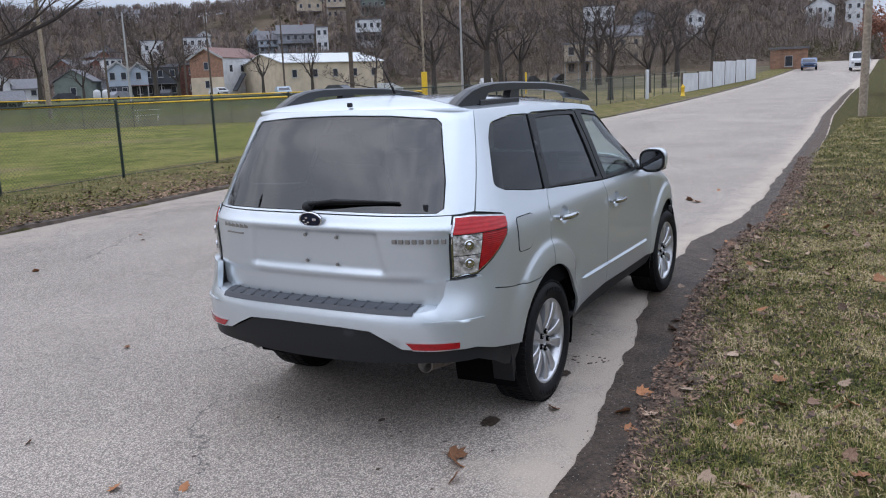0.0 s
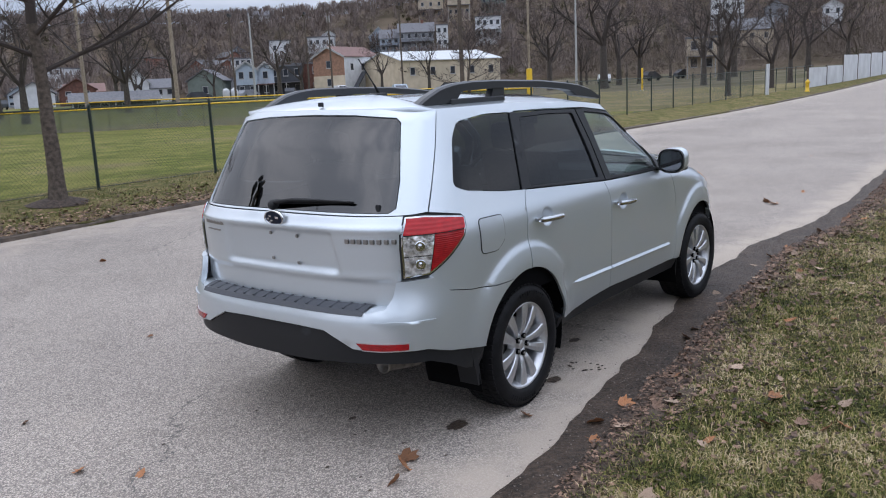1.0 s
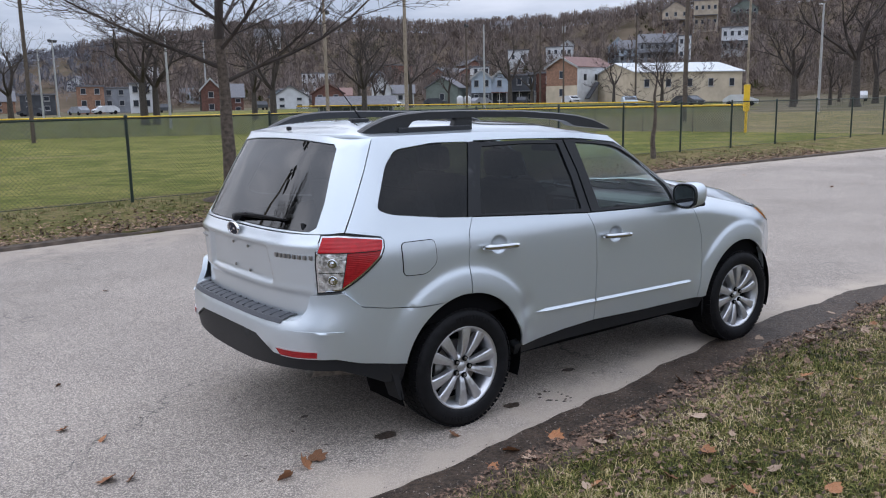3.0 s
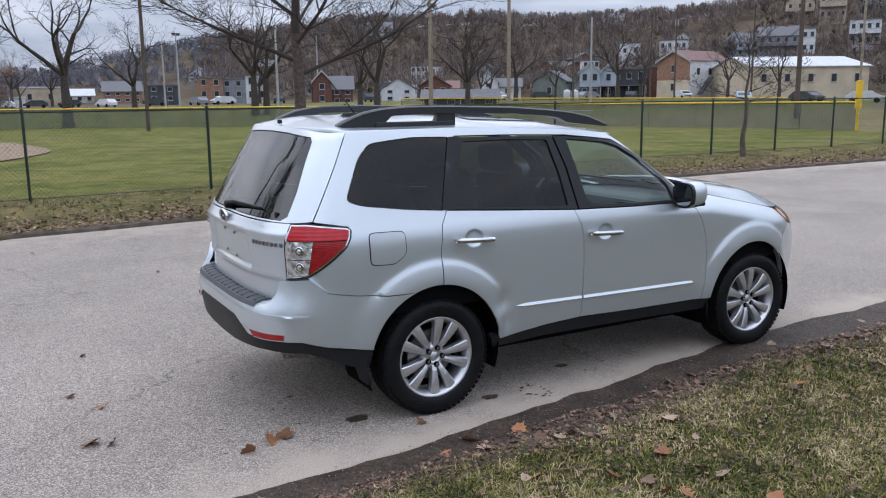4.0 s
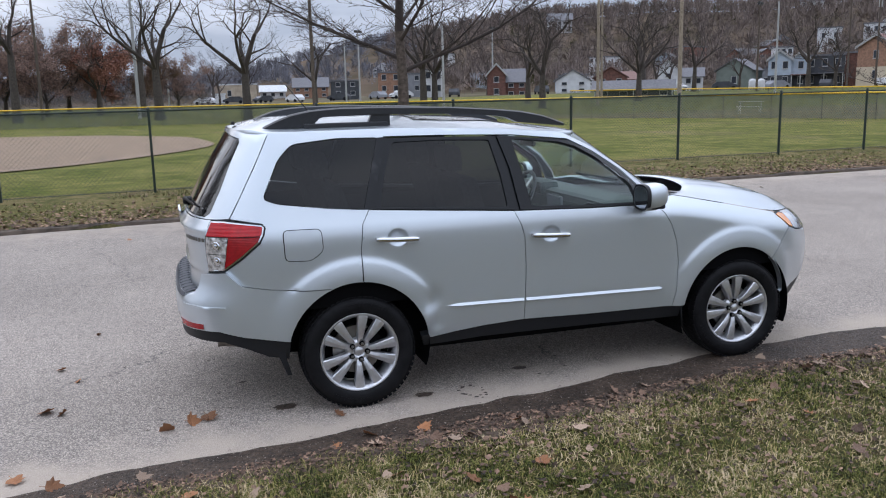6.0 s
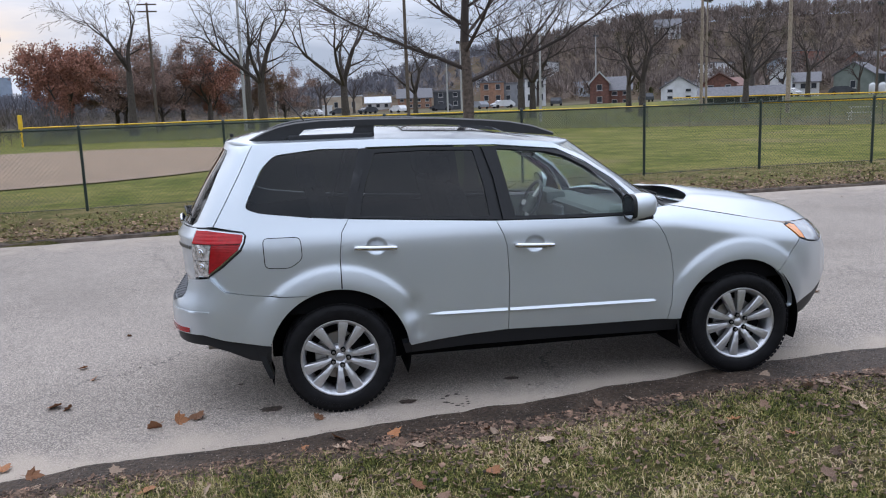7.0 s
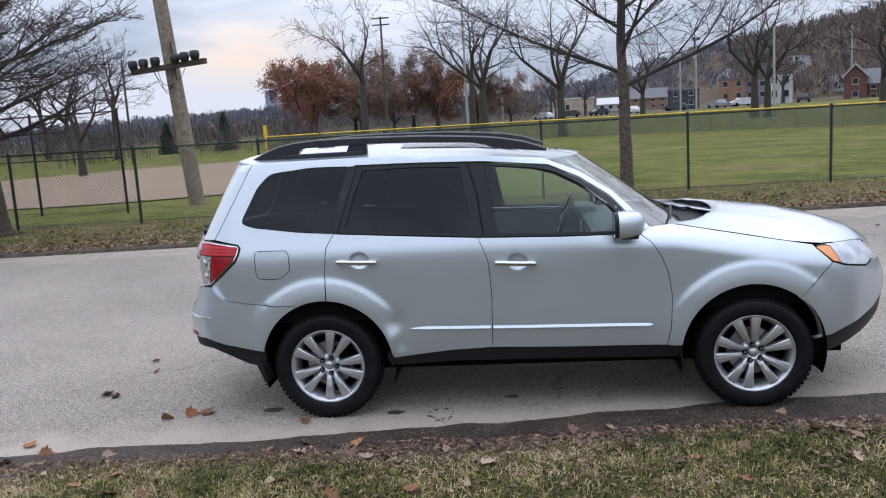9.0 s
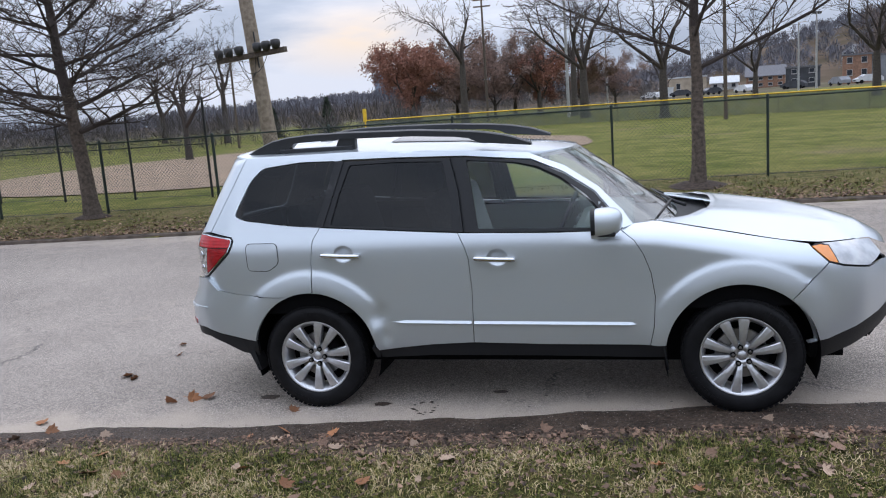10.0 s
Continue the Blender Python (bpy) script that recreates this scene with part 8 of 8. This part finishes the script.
for i, (x, y, m, lab) in enumerate([(98, 62, M_whitew, "white"), (92, 66, M_darkw, "dark"), (86, 71, M_bluew, "pale blue"), (40, 150, M_whitew, "white"), (30, 160, M_darkw, "dark"), (22, 165, M_whitew, "white"), (60, 130, M_darkw, "dark"), (108, 116, M_darkw, "dark"), (101, 120, M_greyw, "grey"), (93, 124, M_darkw, "dark"), (84, 126, M_whitew, "white"),
                                     (113, 108, M_whitew, "white"), (17, 178, M_darkw, "dark"), (11, 180, M_darkw, "dark"), (5, 176, M_whitew, "white"), (36, 152, M_greyw, "grey"), (48, 142, M_darkw, "dark"), (122, 58, M_whitew, "white"), (126, 52, M_darkw, "dark"), (130, 47, M_darkw, "dark")]):
    far_vehicle("car", on_ground(x, y), 120 - 37 * i, 4.5, 1.8, 1.5, m, lab + " car parked across the park", False)


# ---- grass, leaves ----
def soft_noise(x, y, scale, seed):
    """Smooth value noise in 0 to 1 for arrays."""
    grid = np.random.RandomState(seed).rand(256, 256)
    u, v = x * scale + 1000.3, y * scale + 1000.7
    i, j = np.floor(u).astype(int), np.floor(v).astype(int)
    a, b = u - i, v - j
    a, b = a * a * (3 - 2 * a), b * b * (3 - 2 * b)
    g = lambda p, q: grid[p % 256, q % 256]
    return (g(i, j) * (1 - a) + g(i + 1, j) * a) * (1 - b) + (g(i, j + 1) * (1 - a) + g(i + 1, j + 1) * a) * b


def blades(name, x, y, z, h, wid, material, label, seed):
    """Bent grass blades of five corners each."""
    rnd = np.random.RandomState(seed)
    n = len(x)
    az, lean = rnd.uniform(0, 6.28, n), rnd.uniform(0.2, 1.9, n)
    c, s = np.cos(az), np.sin(az)
    wx, wy = -s * wid, c * wid
    mx, my, tx, ty = x + c * lean * h * 0.35, y + s * lean * h * 0.35, x + c * lean * h, y + s * lean * h
    zm, zt = z + h * 0.6 * (1 - 0.2 * lean), z + h * np.maximum(0.15, 1 - 0.42 * lean)
    co = np.stack([np.stack(p, 1) for p in ((x - wx, y - wy, z), (x + wx, y + wy, z), (mx + wx * 0.8, my + wy * 0.8, zm), (mx - wx * 0.8, my - wy * 0.8, zm), (tx, ty, zt))], 1).reshape(-1, 3)
    k = np.arange(n)[:, None] * 5
    loops = np.concatenate([k + [0, 1, 2, 3], k + [3, 2, 4]], 1).ravel()
    starts = (np.arange(n)[:, None] * 7 + [0, 4]).ravel()
    me = bpy.data.meshes.new(name)
    me.vertices.add(len(co))
    me.vertices.foreach_set("co", co.astype(np.float32).ravel())
    me.loops.add(len(loops))
    me.loops.foreach_set("vertex_index", loops.astype(np.int32))
    me.polygons.add(len(starts))
    me.polygons.foreach_set("loop_start", starts.astype(np.int32))
    me.update(calc_edges=True)
    me.materials.append(material)
    tagged(new(name, me), label, "grass", kind="stuff")


def grass_blades():
    rnd = np.random.RandomState(9)
    edge_x = np.linspace(-4, 30, 1400)
    edge_y = np.array([grass_edge(v) for v in edge_x])
    near_y = np.interp(edge_x, [a for a, _ in NEAR], [b for _, b in NEAR])

    def verge_z(x, y):
        d = np.interp(x, edge_x, near_y) - y
        q = np.clip(d / 0.7, 0, 1)
        r = np.clip((d - 1) / 4, 0, 1)
        return 0.035 * q * q * (3 - 2 * q) + 0.03 * r * r * (3 - 2 * r) - 0.02

    for name, x0, x1, y0, n, wid, tall in (("grass", -3.0, 6.5, -3.9, 380000, 0.0023, 1.15), ("far_grass", 6.5, 28.0, -5.5, 130000, 0.0042, 1.5)):
        x, y = rnd.uniform(x0, x1, n), rnd.uniform(y0, -0.9, n)
        e = np.interp(x, edge_x, edge_y) - 0.0
        dens = soft_noise(x, y, 1.8, 1) * 0.6 + soft_noise(x, y, 6.0, 2) * 0.4
        keep = (y < e) & (rnd.rand(n) < np.clip((dens - 0.2) * 2.4, 0.3, 1)) & (rnd.rand(n) < 1 - 0.8 * np.exp(-np.maximum(0, e - y) / 0.16))
        x, y = x[keep], y[keep]
        tuft = soft_noise(x, y, 1.1, 3)
        h = (0.016 + 0.024 * rnd.rand(len(x)) + 0.055 * np.maximum(0, tuft - 0.5)) * tall
        blades(name, x, y, verge_z(x, y) - 0.004, h, wid * rnd.uniform(0.6, 1.4, len(x)), M_blade, "short mixed green and straw winter grass on the verge", 3)
    # bank across the road: coarser tufts
    x = rnd.uniform(-16, 24, 30000)
    k = np.interp(x, [a for a, _ in KERB], [b for _, b in KERB])
    y = k + 0.2 + 2.6 * rnd.rand(len(x)) ** 0.8
    keep = soft_noise(x, y, 1.3, 5) > 0.42
    x, y, k = x[keep], y[keep], k[keep]
    z = np.array([ground_z(a, b) for a, b in zip(x, y)])
    blades("bank_grass", x, y, z - 0.004, 0.03 + 0.05 * rnd.rand(len(x)), rnd.uniform(0.003, 0.006, len(x)), M_bankblade, "rough straw and green grass tufts on the far bank", 7)


M_bankblade = blade_material("bank_grass_blades", [(0.0, (0.05, 0.055, 0.018)), (0.4, (0.13, 0.14, 0.04)), (0.7, (0.24, 0.21, 0.085)), (1.0, (0.36, 0.28, 0.16))])
grass_blades()


def leaf_mesh(seed):
    """A curled lobed leaf with its stalk."""
    rnd = random.Random(seed)
    lobes = [(0, 1.0), (14, 0.62), (24, 0.5), (38, 0.86), (54, 0.48), (66, 0.42), (84, 0.72), (104, 0.42), (130, 0.45), (165, 0.2)]
    pts = [(a, (0.3 + 0.7 * r) * rnd.uniform(0.8, 1.12)) for a, r in lobes] + [(360 - a, (0.3 + 0.7 * r) * rnd.uniform(0.8, 1.12)) for a, r in reversed(lobes[1:])]
    curl = rnd.uniform(0.4, 0.95)
    bm = bmesh.new()
    c = bm.verts.new((0, 0, 0.02))
    ring = []
    for a, r in pts:
        x, y = r * math.cos(radians(a)), r * math.sin(radians(a))
        ring.append(bm.verts.new((x, y, curl * (0.5 * y * y + 0.3 * x * x) * rnd.uniform(0.6, 1.3) + 0.02)))
    for i in range(len(ring)):
        bm.faces.new((c, ring[i], ring[(i + 1) % len(ring)]))
    s = [bm.verts.new(p) for p in ((-0.15, -0.02, 0.02), (-0.15, 0.02, 0.02), (-0.9, 0.02, 0.12), (-0.9, -0.02, 0.12))]
    bm.faces.new(s)
    me = bpy.data.meshes.new("leaf")
    bm.to_mesh(me)
    bm.free()
    return me


LEAVES = [leaf_mesh(k) for k in range(4)]
PALE = [m.copy() for m in LEAVES]
M_leafdull = mat("dull_dry_leaf", (0.23, 0.14, 0.095), 0.8, base2=(0.13, 0.075, 0.05), scale=22, objvar=0.5, bump=0.4)
DULL = [m.copy() for m in LEAVES]
for m in DULL:
    m.materials.append(M_leafdull)
for m in LEAVES:
    m.materials.append(M_leaf)
for m in PALE:
    m.materials.append(M_leafpale)


def drop_leaf(x, y, size, rz, pale=False, tilt=0.0, k=0, where="on the grass", dull=False):
    z = (road_z(x) + 0.004 if y > grass_edge(x) else ground_z(x, y) + 0.02)
    ob = new("leaf", (PALE if pale else DULL if dull else LEAVES)[k % 4])
    ob.matrix_basis = pose(x, y, z + 0.3 * size * abs(math.sin(radians(tilt))), tilt, 0.4 * tilt, rz) @ Matrix.Diagonal((size, size, size, 1))
    tagged(ob, ("pale tan" if pale else "dull brown" if dull else "curled rust-brown") + " fallen leaf lying " + where, "leaf", "fallen leaves")


rl = random.Random(77)
named = [(0.27, -1.31, 0.065, 0, "on the wet mud", 20), (-0.03, -1.31, 0.07, 0, "on the wet mud", 35), (0.37, -1.55, 0.055, 1, "at the edge of the grass", 10),
         (-0.85, -0.72, 0.075, 0, "on the road", 15), (-0.95, -0.78, 0.07, 0, "on the road", 50), (-1.07, -0.84, 0.065, 0, "on the road", 55), (-1.75, -0.30, 0.075, 0, "on the road", 25), (-1.66, -0.36, 0.05, 0, "on the road", 45),
         (-0.14, -0.95, 0.05, 0, "on the road by the tyre", 30), (-0.97, -1.73, 0.075, 0, "on the grass", 15), (-0.86, -2.0, 0.075, 0, "on the grass", 20), (-1.78, -1.23, 0.065, 0, "on the road", 10), (-1.6, -1.38, 0.06, 0, "on the mud", 35),
         (-0.08, -1.86, 0.04, 1, "on the grass", 20), (0.29, -2.05, 0.06, 0, "on the grass", 30), (0.68, -1.97, 0.06, 0, "on the grass", 10), (2.13, -1.69, 0.06, 0, "on the grass", 20), (2.73, -0.96, 0.05, 1, "on the mud", 25),
         (-0.69, -2.02, 0.06, 0, "on the grass", 20), (-0.39, -2.45, 0.06, 0, "on the grass", 15), (0.44, -2.36, 0.055, 0, "on the grass", 30), (3.37, -2.4, 0.08, 0, "on the grass", 30), (3.41, -1.08, 0.05, 1, "on the mud", 10), (7.5, -0.1, 0.1, 0, "on the road", 10), (7.62, 0.03, 0.08, 0, "on the road", 40),
         (3.84, -0.93, 0.055, 1, "on the mud", 10), (3.13, -1.14, 0.05, 0, "on the mud", 30), (0.75, -2.31, 0.055, 1, "on the grass", 25), (0.39, -2.31, 0.05, 0, "on the grass", 45), (0.76, -2.58, 0.06, 0, "on the grass", 20), (-1.19, -1.42, 0.055, 1, "on the mud", 20)]
for i, (x, y, s, pale, where, tilt) in enumerate(named):
    drop_leaf(x, y, s, rl.uniform(0, 360), bool(pale), tilt, i, where)
for i in range(260):
    x = rl.uniform(-2.4, 9)
    y = grass_edge(x) - 2.8 * rl.random() ** 1.4 + 0.1
    drop_leaf(x, y, rl.uniform(0.025, 0.065), rl.uniform(0, 360), rl.random() < 0.3, rl.uniform(0, 50), i, dull=rl.random() < 0.8)
for i in range(24):
    x = rl.uniform(-4, 16)
    drop_leaf(x, rl.uniform(-0.3, 7.5), rl.uniform(0.03, 0.06), rl.uniform(0, 360), False, rl.uniform(0, 40), i, "on the road")


def litter(name, n, place, size, material, label):
    """Small broken leaves, too many to count."""
    rnd = random.Random(5)
    verts, faces = [], []
    for _ in range(n):
        x, y, z = place(rnd)
        s = size * rnd.uniform(0.4, 1.3)
        u = Vector((rnd.gauss(0, 1), rnd.gauss(0, 1), rnd.gauss(0, 0.22))).normalized() * s
        w = u.cross(Vector((rnd.gauss(0, 0.4), rnd.gauss(0, 0.4), 1))).normalized() * s * rnd.uniform(0.3, 0.8)
        p = Vector((x, y, z + 0.3 * s))
        k = len(verts)
        verts += [p - u, p + w, p + u * 0.8 + Vector((0, 0, 0.25 * s)), p - w]
        faces += [(k, k + 1, k + 2), (k, k + 2, k + 3)]
    tagged(mesh_ob(name, verts, faces, material), label, "leaf litter", kind="stuff")


def by_mud(rnd):
    x = rnd.uniform(-3.5, 14)
    y = grass_edge(x) + 0.07 - abs(rnd.gauss(0, 0.15)) * (1 + 0.5 * noise.noise(Vector((x * 2.3, 0, 2))))
    return x, y, road_z(x) + 0.014


def on_verge(rnd):
    x = rnd.uniform(-3, 12)
    y = grass_edge(x) - 3.2 * rnd.random() ** 1.8
    return x, y, ground_z(x, y) + 0.015


def on_bank(rnd):
    x = rnd.uniform(-18, 22)
    y = lerp_table(KERB, x) + 0.02 + abs(rnd.gauss(0, 0.65))
    return x, y, ground_z(x, y) + 0.015


M_bits = mat("broken_leaves", (0.23, 0.14, 0.095), 0.85, base2=(0.045, 0.028, 0.02), scale=14, island=0.7)
litter("litter_bits", 19000, by_mud, 0.0125, M_bits, "broken brown leaves and straw along the mud")
litter("verge_bits", 20000, on_verge, 0.018, M_bits, "scattered bits of dry leaf in the grass")
M_bankbits = mat("bank_leaf_bits", (0.3, 0.19, 0.12), 0.85, base2=(0.09, 0.055, 0.037), scale=7, island=0.7)
litter("bank_leaves", 24000, on_bank, 0.034, M_bankbits, "brown leaves drifted on the far bank")


# spots, bits of tar and gravel on the road
def stain(x, y, r, seed, label="dark oil spot on the road"):
    n = 26
    verts = [(x, y, road_z(x) + 0.003)]
    for i in range(n):
        a = 2 * math.pi * i / n
        q = r * (1 + 0.35 * noise.noise(Vector((math.cos(a) * 2, math.sin(a) * 2, seed))))
        verts.append((x + q * math.cos(a) * 1.25, y + q * math.sin(a) * 0.8, road_z(x) + 0.003))
    tagged(mesh_ob("stain", verts, [(0, 1 + i, 1 + (i + 1) % n) for i in range(n)], M_wet), label, "stain", "road stains")


stain(-0.41, -0.70, 0.055, 1.0)
stain(0.42, -0.80, 0.045, 2.0)
stain(-0.62, -0.16, 0.02, 3.0)
stain(1.15, -0.55, 0.04, 4.0)
rs = random.Random(3)
for i in range(16):
    a = 2 * math.pi * i / 16
    stain(0.72 + 0.07 * math.cos(a) + rs.uniform(-0.02, 0.02), -0.86 + 0.1 * math.sin(a) + rs.uniform(-0.02, 0.02), rs.uniform(0.006, 0.013), 10 + i, "speck of tar on the road")
for i in range(40):
    stain(rs.uniform(-2.4, 3), rs.uniform(-1.0, 0.8), rs.uniform(0.004, 0.011), 30 + i, "speck of tar on the road")


def gravel():
    rnd = random.Random(12)
    verts, faces = [], []
    for _ in range(5000):
        x = rnd.uniform(-3, 12)
        y = near_edge(x) - rnd.uniform(-0.04, 0.42)
        s = rnd.uniform(0.0015, 0.0055)
        p = Vector((x, y, road_z(x) + 0.006))
        k = len(verts)
        for dx, dy, dz in ((1, 0, 0.2), (-0.6, 0.8, 0.1), (-0.5, -0.9, 0.2), (0.1, 0.1, 1.1)):
            verts.append(p + Vector((dx * rnd.uniform(0.7, 1.2), dy * rnd.uniform(0.7, 1.2), dz)) * s)
        faces += [(k, k + 1, k + 3), (k + 1, k + 2, k + 3), (k + 2, k, k + 3)]
    tagged(mesh_ob("gravel", verts, faces, M_gravel), "small pale grit scattered on the wet mud", "gravel", kind="stuff")


M_gravel = mat("pale_grit", (0.22, 0.19, 0.165), 0.9, island=0.5)
gravel()
# mulch round the street trees
for x, y, r in ((3.05, 9.45, 0.5), (-8.4, 8.6, 0.4)):
    verts = [(x, y, ground_z(x, y) + 0.1)]
    n = 32
    for ring, k in ((0.5, 0.08), (1.0, 0.012)):
        for i in range(n):
            a = 2 * math.pi * i / n
            q = r * ring * (1 + 0.15 * noise.noise(Vector((math.cos(a) * 2, math.sin(a) * 2, x))))
            verts.append((x + q * math.cos(a), y + 0.7 * q * math.sin(a), ground_z(x + q * math.cos(a), y + 0.7 * q * math.sin(a)) + k))
    faces = [(0, 1 + i, 1 + (i + 1) % n) for i in range(n)] + [(1 + i, 1 + n + i, 1 + n + (i + 1) % n, 1 + (i + 1) % n) for i in range(n)]
    tagged(mesh_ob("mulch", verts, faces, M_mulch, smooth=True), "dark mound of bark mulch round a tree", "mulch", kind="structure")
